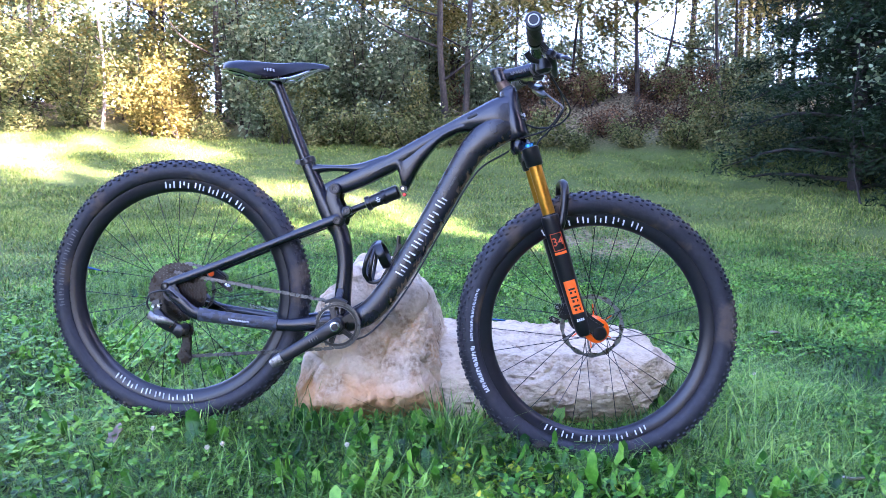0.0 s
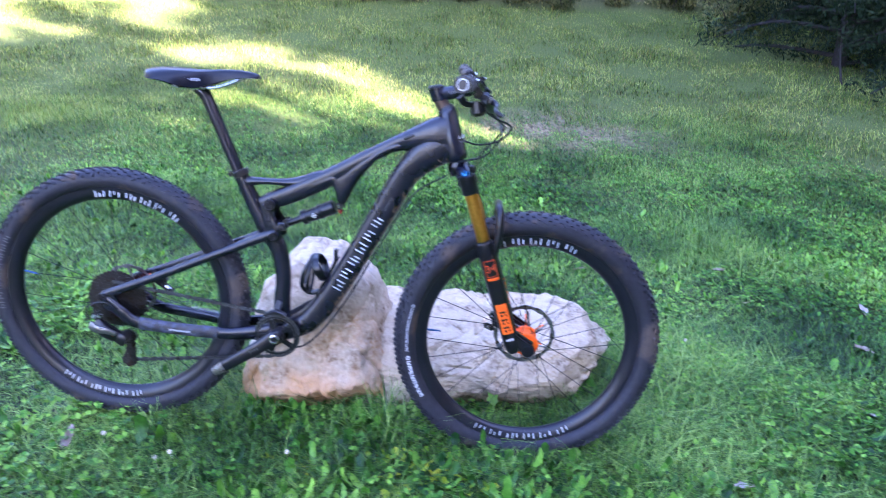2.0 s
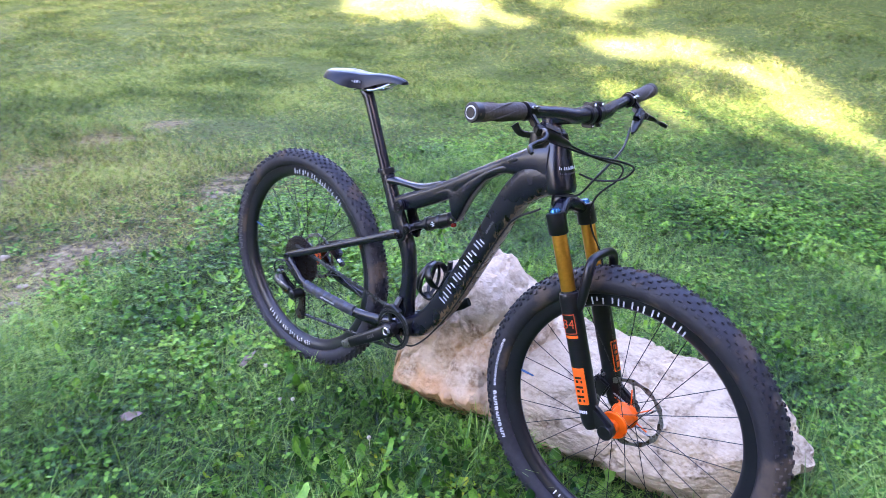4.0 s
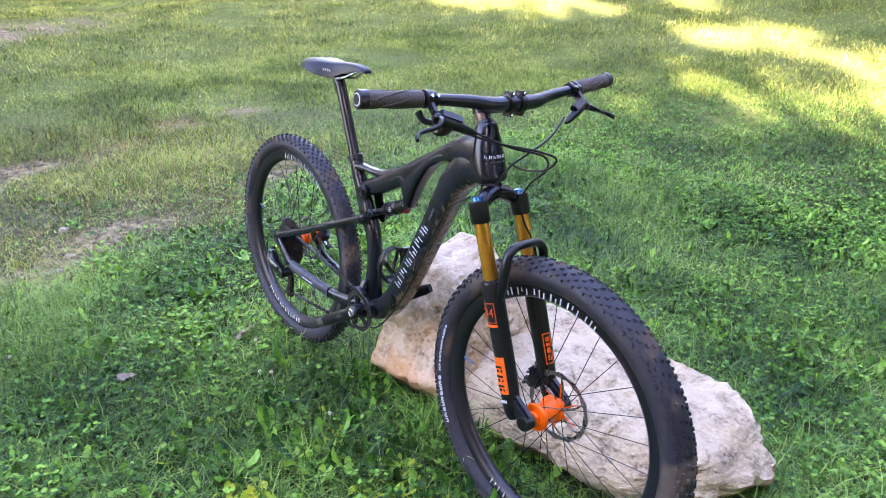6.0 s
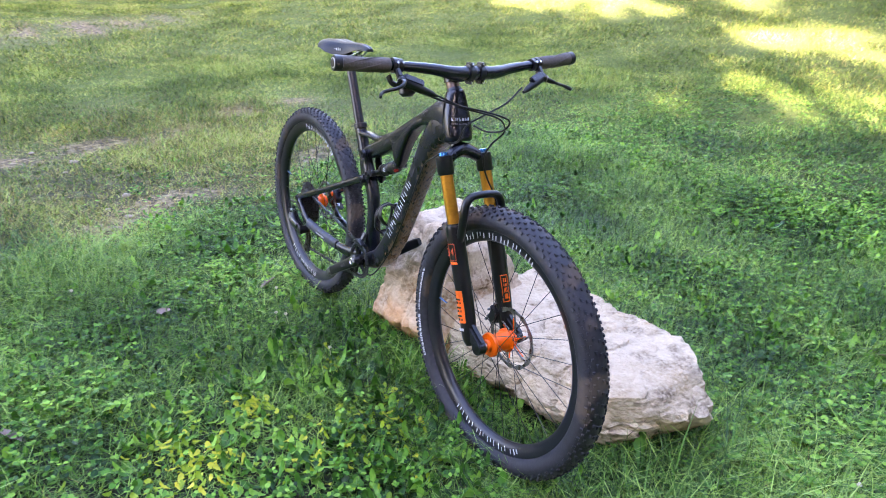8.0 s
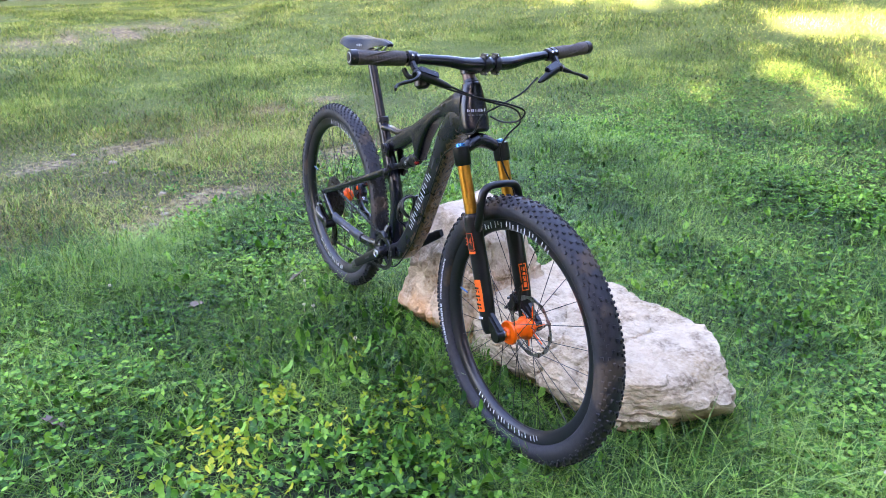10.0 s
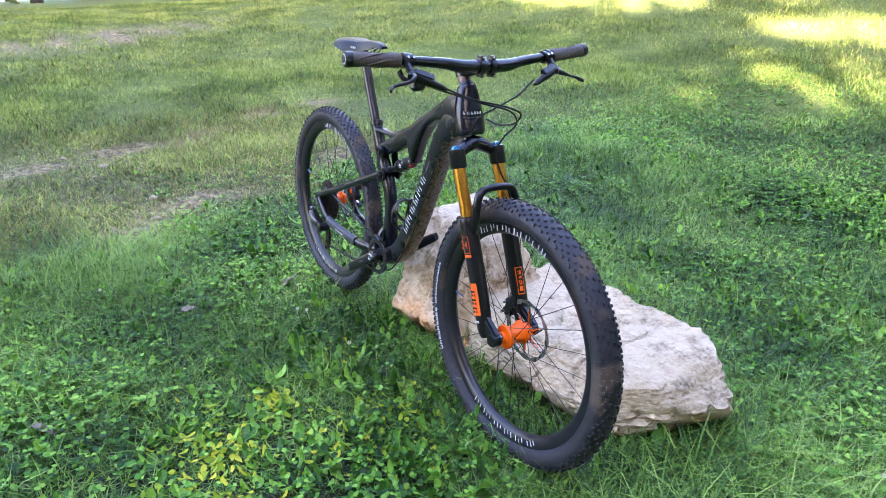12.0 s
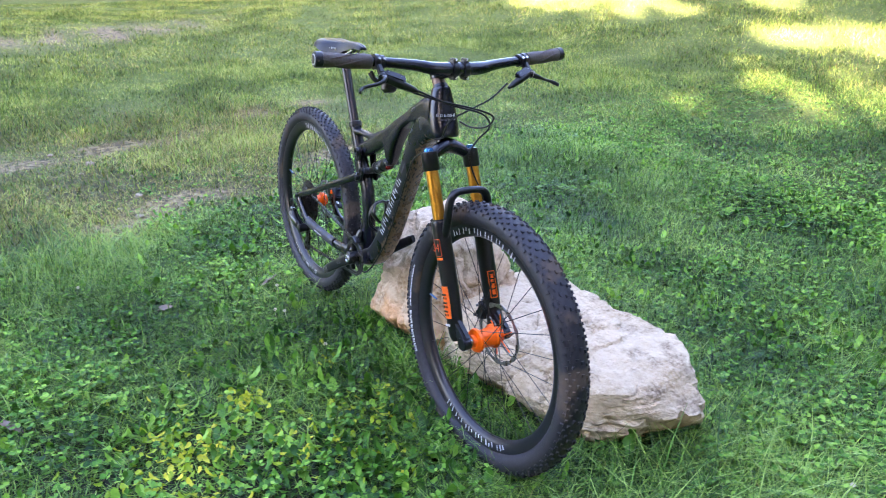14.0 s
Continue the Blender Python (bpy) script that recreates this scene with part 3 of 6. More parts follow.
# rear dropout, brake caliper
for s in (-1, 1):
    bm = bmesh.new()
    rings(bm, [[Vector((-0.739 + x, s * y, 0.415 + z)) for x, z in ((-0.018, 0.030), (-0.008, 0.038), (0.012, 0.032), (0.03, 0.0), (0.016, -0.018), (-0.008, -0.018), (-0.020, -0.004))] for y in (0.064, 0.072)])
    part("dropout", bm, M_CARBON, bike)
bm = bmesh.new()
slab(bm, (-0.672, 0.052, 0.47), (-0.630, 0.050, 0.440), 0.026, 0.028, 0.004)
slab(bm, (-0.665, 0.052, 0.452), (-0.612, 0.05, 0.412), 0.018, 0.014, 0.003)
cal = part("rear_brake_caliper", bm, M_BLACK, bike)
bm = bmesh.new()
pipe(bm, [(-0.63, 0.045, 0.43), (-0.618, 0.044, 0.422)], 0.0055, 10, 1)
part("fitting", bm, M_SILVER, cal)
bm = bmesh.new()
lathe(bm, [(0.0, 0.036), (0.008, 0.036), (0.009, 0.040), (0.0, 0.041)], 14, (-0.668, 0, 0.462))
part("piston_cover", bm, M_ORANGE, cal)

# ---- cranks, chain, derailleur ----
bm = bmesh.new()
n = 30 * 6
ring_plate(bm, round_line(0.0640, n, 30, 0.0050), round_line(0.0560, n), -0.0515, -0.0480, CRANK)
chainring = part("chainring", bm, M_CHAIN, bike, "black chainring with grimy teeth", smooth=False)
bm = bmesh.new()
ring_plate(bm, round_line(0.0572, n), round_line(0.0512, n), -0.0535, -0.0475, CRANK)
part("ring_body", bm, M_BLACK, chainring, smooth=False)
bm = bmesh.new()
ring_plate(bm, round_line(0.0516, n), round_line(0.0504, n), -0.0538, -0.0472, CRANK)
part("inner_lip", bm, M_STEEL, chainring, "worn bright inner lip", smooth=False)
bm = bmesh.new()
for k in range(5):
    a = 2 * math.pi * k / 5 + 0.6
    slab(bm, CRANK + Vector((0.012 * math.cos(a), -0.052, 0.012 * math.sin(a))), CRANK + Vector((0.0565 * math.cos(a), -0.050, 0.0565 * math.sin(a))), 0.007, 0.0155, 0.003)
lathe(bm, [(0.010, -0.074), (0.018, -0.074), (0.021, -0.068), (0.022, -0.046), (0.010, -0.046)], 28, CRANK)
part("chainring_spider", bm, M_BLACK, bike)
bm = bmesh.new()
lathe(bm, [(0.0085, -0.070), (0.0085, -0.0795), (0.0100, -0.0815), (0.0130, -0.0805), (0.0135, -0.070)], 28, CRANK)
part("crank_bolt", bm, M_SILVER, bike, "silver crank bolt")
for s, tip in ((-1, Vector((-0.443, 0, 0.236))), (1, Vector((-0.127, 0, 0.420)))):
    bm = bmesh.new()
    d = tip - CRANK
    pts = [(*(CRANK + d * f + Vector((0, s * y, 0))), w, h) for f, y, w, h in ((-0.10, 0.066, 0.007, 0.015), (0.0, 0.067, 0.010, 0.022), (0.12, 0.069, 0.009, 0.020), (0.35, 0.076, 0.0085, 0.0185), (0.8, 0.084, 0.0075, 0.0165), (0.97, 0.085, 0.0070, 0.0160), (1.06, 0.085, 0.006, 0.011))]
    beam(bm, pts, 3.0, 16, 4)
    arm = part("crank_arm", bm, M_BLACK, bike)
    bm = bmesh.new()
    lathe(bm, [(0.0035, s * 0.0925), (0.0075, s * 0.0925), (0.0085, s * 0.091), (0.0085, s * 0.080), (0.0035, s * 0.080)], 18, tip, closed=True)
    part("pedal_thread", bm, M_SILVER, arm, "bare silver pedal thread")
    bm = bmesh.new()
    beam(bm, [(*(CRANK + d * 0.90 + Vector((0, s * 0.086, 0))), 0.0082, 0.0162), (*(CRANK + d * 1.09 + Vector((0, s * 0.086, 0))), 0.0068, 0.0125)], 3.0, 14, 1)
    part("crank_tip", bm, M_STEEL if s < 0 else M_CABLE, arm, "scuffed bare alloy tip" if s < 0 else "black rubber tip")


def chain_run(bm, a, b):
    a, b = Vector(a), Vector(b)
    n = int((b - a).length / 0.0127)
    d = (b - a) / n
    for i in range(n):
        p = a + d * i
        if i % 2:
            for y in (-0.0028, 0.0028):
                o = Vector((0, y, 0))
                slab(bm, p - d * 0.30 + o, p + d * 1.30 + o, 0.0010, 0.0086)
        else:
            slab(bm, p + d * 0.12, p + d * 0.88, 0.0040, 0.0056)


bm = bmesh.new()
chain_run(bm, (-0.283, -0.050, 0.390), (-0.735, -0.044, 0.472))
chain_run(bm, (-0.292, -0.050, 0.265), (-0.700, -0.049, 0.240))
for k in range(15):
    a0, a1 = radians(-95 + 12.6 * k), radians(-95 + 12.6 * (k + 1))
    slab(bm, CRANK + Vector((0.062 * math.cos(a0), -0.05, 0.062 * math.sin(a0))), CRANK + Vector((0.062 * math.cos(a1), -0.05, 0.062 * math.sin(a1))), 0.0062 if k % 2 else 0.004, 0.007)
tagged(part("chain", bm, M_CHAIN, bike, smooth=False), "grimy steel chain", kind="stuff")
bm = bmesh.new()
loops = []
for k in range(13):
    a = radians(66 + 4.2 * k)
    r0, r1 = 0.066, 0.078 - 0.006 * abs(k - 6) / 6
    c0 = CRANK + Vector((0, -0.050, 0))
    loops.append([c0 + Vector((r * math.cos(a), y, r * math.sin(a))) for r, y in ((r0, -0.009), (r1 - 0.003, -0.009), (r1, -0.006), (r1, 0.006), (r1 - 0.003, 0.009), (r0, 0.009))])
rings(bm, loops)
slab(bm, CRANK + Vector((0.002, -0.042, 0.070)), CRANK + Vector((0.008, -0.030, 0.098)), 0.010, 0.018, 0.003)
part("chain_guide", bm, M_BLACK, bike, "black plastic chain guide over the chainring")
bm = bmesh.new()
for f in (0.30, 0.34, 0.38, 0.42):
    c0 = CRANK.lerp(Vector((-0.443, 0, 0.236)), f) + Vector((0, -0.0838 - 0.008 * (f - 0.3) / 0.45, 0))
    slab(bm, c0 + Vector((-0.002, 0, 0.004)), c0 + Vector((0.002, 0, -0.004)), 0.0010, 0.0022)
part("crank_lettering", bm, M_DECAL_GREY, bike, "grey lettering bars on the crank arm")
der = group_at("rear_derailleur", bike)
tagged(der, "black rear derailleur with silver bolts")
bm = bmesh.new()
beam(bm, [(-0.772, -0.083, 0.372, 0.010, 0.012), (-0.762, -0.085, 0.352, 0.014, 0.018), (-0.742, -0.084, 0.335, 0.013, 0.017), (-0.722, -0.078, 0.322, 0.012, 0.016), (-0.708, -0.074, 0.300, 0.010, 0.012)], 3.2, 14, 3)
slab(bm, (-0.775, -0.079, 0.400), (-0.765, -0.083, 0.350), 0.008, 0.024, 0.003)
part("body", bm, M_BLACK, der)
bm = bmesh.new()
beam(bm, [(-0.790, -0.090, 0.362, 0.004, 0.012), (-0.770, -0.096, 0.352, 0.006, 0.012), (-0.745, -0.097, 0.348, 0.005, 0.010), (-0.722, -0.092, 0.337, 0.004, 0.007)], 3.0, 12, 3)
part("outer_link", bm, M_STEEL, der, "scratched bare metal link")
bm = bmesh.new()
beam(bm, [(-0.708, -0.056, 0.318, 0.002, 0.014), (-0.702, -0.056, 0.278, 0.002, 0.013), (-0.712, -0.056, 0.240, 0.002, 0.020)], 3.0, 12, 3)
beam(bm, [(-0.708, -0.046, 0.318, 0.002, 0.014), (-0.702, -0.046, 0.278, 0.002, 0.010), (-0.712, -0.046, 0.240, 0.002, 0.016)], 3.0, 12, 3)
part("cage", bm, M_COG, der, "mud-caked black cage")
bm = bmesh.new()
pipe(bm, [(-0.712, -0.090, 0.318), (-0.712, -0.088, 0.318), (-0.710, -0.050, 0.316)], [0.012, 0.0165, 0.0165], 20, 1)
part("clutch_housing", bm, M_BLACK, der)
bm = bmesh.new()
beam(bm, [(-0.780, -0.072, 0.372, 0.004, 0.010), (-0.750, -0.070, 0.345, 0.005, 0.011), (-0.718, -0.066, 0.322, 0.004, 0.009)], 3.0, 12, 3)
part("inner_link", bm, M_BLACK, der)
bm = bmesh.new()
slab(bm, (-0.722, -0.059, 0.232), (-0.697, -0.059, 0.252), 0.004, 0.030, 0.002)
part("cage_foot", bm, M_COG, der)
for x, z in ((-0.704, 0.312), (-0.710, 0.240)):
    bm = bmesh.new()
    ring_plate(bm, round_line(0.0215, 72, 12, 0.003), round_line(0.006, 72), -0.0525, -0.0495, (x, 0, z))
    part("jockey_wheel", bm, M_COG, der, smooth=False)
for x, z in ((-0.779, 0.384), (-0.762, 0.386)):
    bm = bmesh.new()
    lathe(bm, [(0.0, -0.091), (0.0042, -0.091), (0.005, -0.088), (0.005, -0.080)], 14, (x, 0, z))
    part("bolt", bm, M_SILVER, der)
bm = bmesh.new()
lathe(bm, [(0.0, -0.094), (0.006, -0.094), (0.007, -0.090), (0.007, -0.080)], 14, (-0.735, 0, 0.332))
part("pivot_cap", bm, M_ORANGE, der)

# ---- seat ----
bm = bmesh.new()
pipe(bm, [(-0.374, 0, 0.770), (-0.41, 0, 0.868), (-0.446, 0, 0.965), (-0.458, 0, 0.988), (-0.472, 0, 1.000)], [0.0155, 0.0155, 0.0158, 0.017, 0.015], 24, 5)
post = part("seatpost", bm, M_CARBON, bike, "black carbon seatpost with a fine ring line")
bm = bmesh.new()
for x in (-0.485, -0.452):
    pipe(bm, [(x, -0.024, 1.004), (x, 0.024, 1.004)], 0.008, 14, 1)
slab(bm, (-0.497, 0, 1.003), (-0.438, 0, 1.003), 0.040, 0.010, 0.003)
part("saddle_clamp", bm, M_BLACK, post)
bm = bmesh.new()
e = Vector((-0.372, 0, 0.778))
ax = Vector((0.36, 0, -0.93))
pipe(bm, [e - ax * 0.0085, e - ax * 0.007, e + ax * 0.007, e + ax * 0.0085], [0.0205, 0.0222, 0.0222, 0.0205], 24, 1)
slab(bm, e + Vector((-0.034, -0.0, -0.004)), e + Vector((-0.018, 0, 0.0)), 0.018, 0.014, 0.003)
part("seat_collar", bm, M_BLACK, bike)
saddle = group_at("saddle", bike)
tagged(saddle, "black smooth saddle with silver rails")
bm = bmesh.new()
loops = []
SADDLE = [(-0.601, 1.046, 0.010, 0.006, 0.010), (-0.596, 1.049, 0.050, 0.013, 0.024), (-0.575, 1.052, 0.069, 0.017, 0.030), (-0.545, 1.053, 0.073, 0.019, 0.034), (-0.510, 1.051, 0.068, 0.018, 0.044), (-0.475, 1.048, 0.050, 0.015, 0.048), (-0.440, 1.047, 0.032, 0.012, 0.044), (-0.400, 1.048, 0.023, 0.010, 0.032), (-0.355, 1.047, 0.0195, 0.009, 0.022), (-0.320, 1.042, 0.018, 0.009, 0.016), (-0.304, 1.037, 0.014, 0.007, 0.011), (-0.299, 1.034, 0.006, 0.003, 0.005)]
for x, z, w, drop, skirt in smooth_line(SADDLE, 3):
    x = -0.452 + (x + 0.452) * 0.955
    lp = []
    for k in range(21):
        u = -1 + 2 * k / 20
        y = w * u
        flat = abs(u)
        zz = z - drop * flat ** 2.2 - (skirt - drop) * max(0, flat - 0.72) ** 1.3 / 0.28 ** 1.3 * 0.9 - 0.003 * math.exp(-(u / 0.18) ** 2)
        lp.append(Vector((x, y * (1.0 if flat < 0.86 else 1 - (flat - 0.86) * 0.55), zz)))
    under = [Vector((x, y * 0.82 * w, z - drop - 0.004 - (skirt - drop) * 0.3)) for y in (0.8, 0.4, 0, -0.4, -0.8)]
    loops.append(lp + under)
rings(bm, loops)
part("cover", bm, M_SADDLE, saddle)
for s in (-1, 1):
    bm = bmesh.new()
    pipe(bm, [(-0.578, s * 0.034, 1.022), (-0.545, s * 0.028, 1.014), (-0.51, s * 0.022, 1.002), (-0.43, s * 0.022, 1.001), (-0.395, s * 0.020, 1.008), (-0.35, s * 0.010, 1.026), (-0.33, s * 0.006, 1.030)], 0.0035, 8, 4)
    part("rail", bm, M_SILVER, saddle, "thin silver saddle rail")
bm = bmesh.new()
for i, high in enumerate((0.0075, 0.0060, 0.0075, 0.0075, 0.0060)):
    x = -0.484 + i * 0.0075
    slab(bm, (x, -0.0450 + i * 0.0024, 1.0185), (x, -0.0450 + i * 0.0024, 1.0185 + high), 0.0034, 0.0036)
part("saddle_lettering", bm, M_DECAL_WHITE, saddle, "white logo bars on the saddle's side")

# ---- cockpit ----
bm = bmesh.new()
pipe(bm, [(0.1445, 0, 1.028), (0.1453, 0, 1.025), (0.1470, 0, 1.019)], [0.015, 0.0185, 0.0185], 22, 1)
part("headset_cap", bm, M_BLACK, bike)
bm = bmesh.new()
pipe(bm, [(0.1685, 0, 0.977), (0.172, 0, 0.970)], [0.0195, 0.0225], 22, 1)
part("bearing_cap", bm, M_BLACK, bike)
bm = bmesh.new()
pipe(bm, [(0.1565, 0, 0.994), (0.171, 0, 0.968)], 0.0178, 22, 1)
part("headset_spacer", bm, M_RUST, bike, "bronze-tinted headset spacer")
bm = bmesh.new()
BAR = Vector((0.252, 0, 1.026))
pipe(bm, [(0.1465, 0, 1.022), (0.157, 0, 0.992)], 0.0205, 22, 1)
beam(bm, [(0.152, 0, 1.006, 0.018, 0.0165), (0.19, 0, 1.013, 0.0165, 0.0170), (0.235, 0, 1.023, 0.018, 0.0185)], 2.6, 20, 3)
stem = part("stem", bm, M_CARBON, bike)
bm = bmesh.new()
for y in (-0.017, 0.017):
    lathe(bm, [(0.0172, y - 0.008), (0.0215, y - 0.0075), (0.0215, y + 0.0075), (0.0172, y + 0.008)], 24, BAR, closed=True)
    for dz in (-0.019, 0.019):
        slab(bm, BAR + Vector((-0.010, y, dz * 1.15)), BAR + Vector((0.016, y, dz * 1.15)), 0.011, 0.010, 0.002)
part("face_plate", bm, M_BLACK, stem)
for y in (-0.017, 0.017):
    for dz in (-0.022, 0.022):
        bm = bmesh.new()
        pipe(bm, [BAR + Vector((0.015, y, dz)), BAR + Vector((0.0195, y, dz))], 0.0036, 10, 1)
        part("bolt", bm, M_SILVER, stem)
bm = bmesh.new()
line_strokes(bm, (0.180, -0.0178, 1.012), (0.222, -0.0180, 1.021), (-0.2, 0, 0.98), (0, -1, 0), 0.0075, 6, weight=0.2)
part("stem_lettering", bm, M_DECAL_GREY, stem, "grey lettering bars on the stem")
bm = bmesh.new()
pipe(bm, [(0.214, -0.372, 1.048), (0.225, -0.26, 1.045), (0.240, -0.13, 1.036), (0.2505, -0.07, 1.027), (0.252, 0, 1.026), (0.2505, 0.07, 1.027), (0.240, 0.13, 1.035), (0.229, 0.26, 1.049), (0.218, 0.372, 1.060)], [0.0111, 0.0111, 0.0135, 0.0165, 0.0172, 0.0165, 0.0135, 0.0111, 0.0111], 20, 5)
hbar = part("handlebar", bm, M_CARBON, bike, "black carbon riser handlebar")
for s in (-1, 1):
    bm = bmesh.new()
    c = BAR + Vector((0.0, s * 0.062, 0.002))
    for i in range(6):
        y = (-0.022 + 0.0075 * i)
        for a in (58, 84):
            p = Vector((0.0173 * math.cos(radians(a)), y, 0.0173 * math.sin(radians(a))))
            slab(bm, c + p, c + p + Vector((0, 0.0058, 0)), 0.0012, 0.0012)
    part("bar_lettering", bm, M_DECAL_WHITE, hbar, "white lettering bars on the handlebar")


def bar_at(y):
    pts = [(0.214, -0.372, 1.048), (0.225, -0.26, 1.045), (0.240, -0.13, 1.036), (0.252, 0, 1.026), (0.240, 0.13, 1.035), (0.229, 0.26, 1.049), (0.218, 0.372, 1.060)]
    for a, b in zip(pts, pts[1:]):
        if a[1] <= y <= b[1]:
            return Vector(a).lerp(Vector(b), (y - a[1]) / (b[1] - a[1]))


for s in (-1, 1):
    a, b = bar_at(s * 0.371), bar_at(s * 0.240)
    bm = bmesh.new()
    d = (b - a).normalized()
    pts, rad = [], []
    for k in range(29):
        pts.append(tuple(a.lerp(b, k / 28)))
        rad.append(0.0163 + 0.0012 * math.sin(k * 0.30 + 0.6) + (0.0004 if k % 2 else 0))
    pipe(bm, pts, rad, 22, 1)
    side = d.cross(Vector((0, 0, 1))).normalized()
    upw = side.cross(d)
    for turn in range(5):
        rib = [a.lerp(b, 0.12 + 0.80 * k / 16) + (side * math.cos(turn * 1.2566 + k * 0.11) + upw * math.sin(turn * 1.2566 + k * 0.11)) * 0.0166 for k in range(17)]
        pipe(bm, rib, 0.0016, 6, 1)
    grip = part("grip", bm, M_GRIP, bike, "worn brown-grey rubber grip")
    bm = bmesh.new()
    pipe(bm, [a - d * 0.008, a - d * 0.006, a + d * 0.010, a + d * 0.012], [0.0165, 0.0185, 0.0185, 0.016], 24, 1)
    cap = part("end_cap", bm, M_BLACK, grip, "black lock ring")
    bm = bmesh.new()
    pipe(bm, [a - d * 0.0092, a - d * 0.0078], 0.0125, 20, 1)
    part("cap_disc", bm, M_DECAL_WHITE, cap)
    bm = bmesh.new()
    pipe(bm, [a - d * 0.0100, a - d * 0.0085], 0.0100, 20, 1)
    part("cap_centre", bm, M_BLACK, cap)
    bm = bmesh.new()
    for f, r in ((0.008, 0.0185), (0.022, 0.0165)):
        pipe(bm, [b + d * f, b + d * (f + 0.011)], r, 22, 1)
    slab(bm, b + d * 0.014 + Vector((0.012, 0, -0.006)), b + d * 0.014 + Vector((0.03, 0, -0.026)), 0.014, 0.014, 0.003)
    part("clamp", bm, M_BLACK, bike)
    for f in (0.0135, 0.0275):
        bm = bmesh.new()
        q = b + d * f + Vector((0.0165, 0, 0.008))
        pipe(bm, [q, q + Vector((0.004, 0, 0.002))], 0.0036, 10, 1)
        part("bolt", bm, M_SILVER, bike)
    # brake lever: body slants inwards and down, blade points outwards
    lever = group_at("brake_lever", bike)
    o = bar_at(s * 0.222) + Vector((0.026, 0, -0.026))
    def at(x, y, z):
        return o + Vector((x, -s * y, z))

    bm = bmesh.new()
    pipe(bm, [at(0.006, -0.012, -0.002), at(0.007, -0.009, -0.003), at(0.012, 0.010, -0.010), at(0.021, 0.044, -0.024), at(0.0225, 0.050, -0.0265), at(0.028, 0.070, -0.035), at(0.0315, 0.083, -0.040)], [0.007, 0.0105, 0.0118, 0.0112, 0.0095, 0.0080, 0.0035], 16, 1)
    slab(bm, at(-0.012, -0.002, 0.010), at(0.010, 0.004, -0.006), 0.013, 0.012, 0.002)
    slab(bm, at(0.010, -0.016, -0.006), at(0.020, 0.002, -0.010), 0.010, 0.016, 0.002)
    body = part("master_cylinder", bm, M_BLACK, lever)
    bm = bmesh.new()
    slab(bm, at(0.010, 0.000, 0.003), at(0.0225, 0.050, -0.014), 0.0205, 0.016, 0.004)
    part("reservoir", bm, M_CARBON, body)
    for f in (0.15, 0.85):
        bm = bmesh.new()
        c = at(0.010, 0.002, 0.002).lerp(at(0.0215, 0.046, -0.014), f)
        pipe(bm, [c, c + Vector((0.003, 0, 0.0092))], 0.0026, 8, 1)
        part("bolt", bm, M_STEEL, body)
    bm = bmesh.new()
    q = at(0.020, -0.006, -0.008)
    beam(bm, [(*(q + Vector((0.0, -s * 0.004, 0.0))), 0.0045, 0.007), (*(q + Vector((0.012, s * 0.010, -0.006))), 0.0045, 0.0065), (*(q + Vector((0.015, s * 0.026, -0.011))), 0.004, 0.0045), (*(q + Vector((0.011, s * 0.044, -0.015))), 0.004, 0.0042), (*(q + Vector((0.011, s * 0.060, -0.019))), 0.004, 0.0045), (*(q + Vector((0.018, s * 0.071, -0.024))), 0.0042, 0.0055), (*(q + Vector((0.026, s * 0.076, -0.028))), 0.003, 0.004)], 2.4, 14, 4)
    part("lever_blade", bm, M_BLACK, lever, "curved black lever blade")
    bm = bmesh.new()
    lathe(bm, [(0.0, -0.004), (0.008, -0.004), (0.009, 0.0), (0.008, 0.004), (0.0, 0.004)], 14, q)
    part("lever_pivot", bm, M_STEEL, lever)
    if s < 0:
        bm = bmesh.new()
        pipe(bm, [o + Vector((-0.006, 0.02, -0.012)), o + Vector((-0.004, 0.02, -0.036)), o + Vector((-0.002, 0.02, -0.044))], [0.018, 0.020, 0.012], 22, 1)
        sh = part("shifter", bm, M_BLACK, bike, "black trigger shifter under the bar")
        bm = bmesh.new()
        beam(bm, [(*(o + Vector((-0.012, 0.012, -0.020))), 0.004, 0.006), (*(o + Vector((-0.035, -0.002, -0.016))), 0.005, 0.007), (*(o + Vector((-0.047, -0.008, 0.000))), 0.005, 0.009)], 2.4, 12, 4)
        part("trigger", bm, M_BLACK, sh)

# cables
CABLES = [
    [(0.278, -0.137, 0.978), (0.31, -0.06, 0.945), (0.325, 0.03, 0.920), (0.300, 0.075, 0.880), (0.262, 0.066, 0.840), (0.252, 0.050, 0.80), (0.262, 0.055, 0.75), (0.285, 0.075, 0.68), (0.30, 0.078, 0.60), (0.335, 0.080, 0.46), (0.362, 0.070, 0.39)],
    [(0.284, 0.137, 0.990), (0.305, 0.07, 0.955), (0.315, -0.01, 0.928), (0.312, -0.06, 0.905), (0.275, -0.055, 0.86), (0.230, -0.036, 0.845), (0.205, -0.034, 0.838)],
    [(0.262, -0.18, 0.985), (0.300, -0.09, 0.955), (0.335, 0.0, 0.935), (0.345, 0.05, 0.915), (0.315, 0.055, 0.885), (0.262, 0.045, 0.875), (0.222, 0.033, 0.885)],
    [(0.175, -0.042, 0.805), (0.110, -0.042, 0.760), (0.070, -0.038, 0.705), (0.0, -0.036, 0.585), (-0.082, -0.036, 0.445), (-0.150, -0.040, 0.352), (-0.205, -0.042, 0.300), (-0.25, -0.04, 0.285)],
]
for pts in CABLES:
    bm = bmesh.new()
    pipe(bm, pts, 0.0025, 8, 6)
    part("cable", bm, M_CABLE, bike)
bm = bmesh.new()
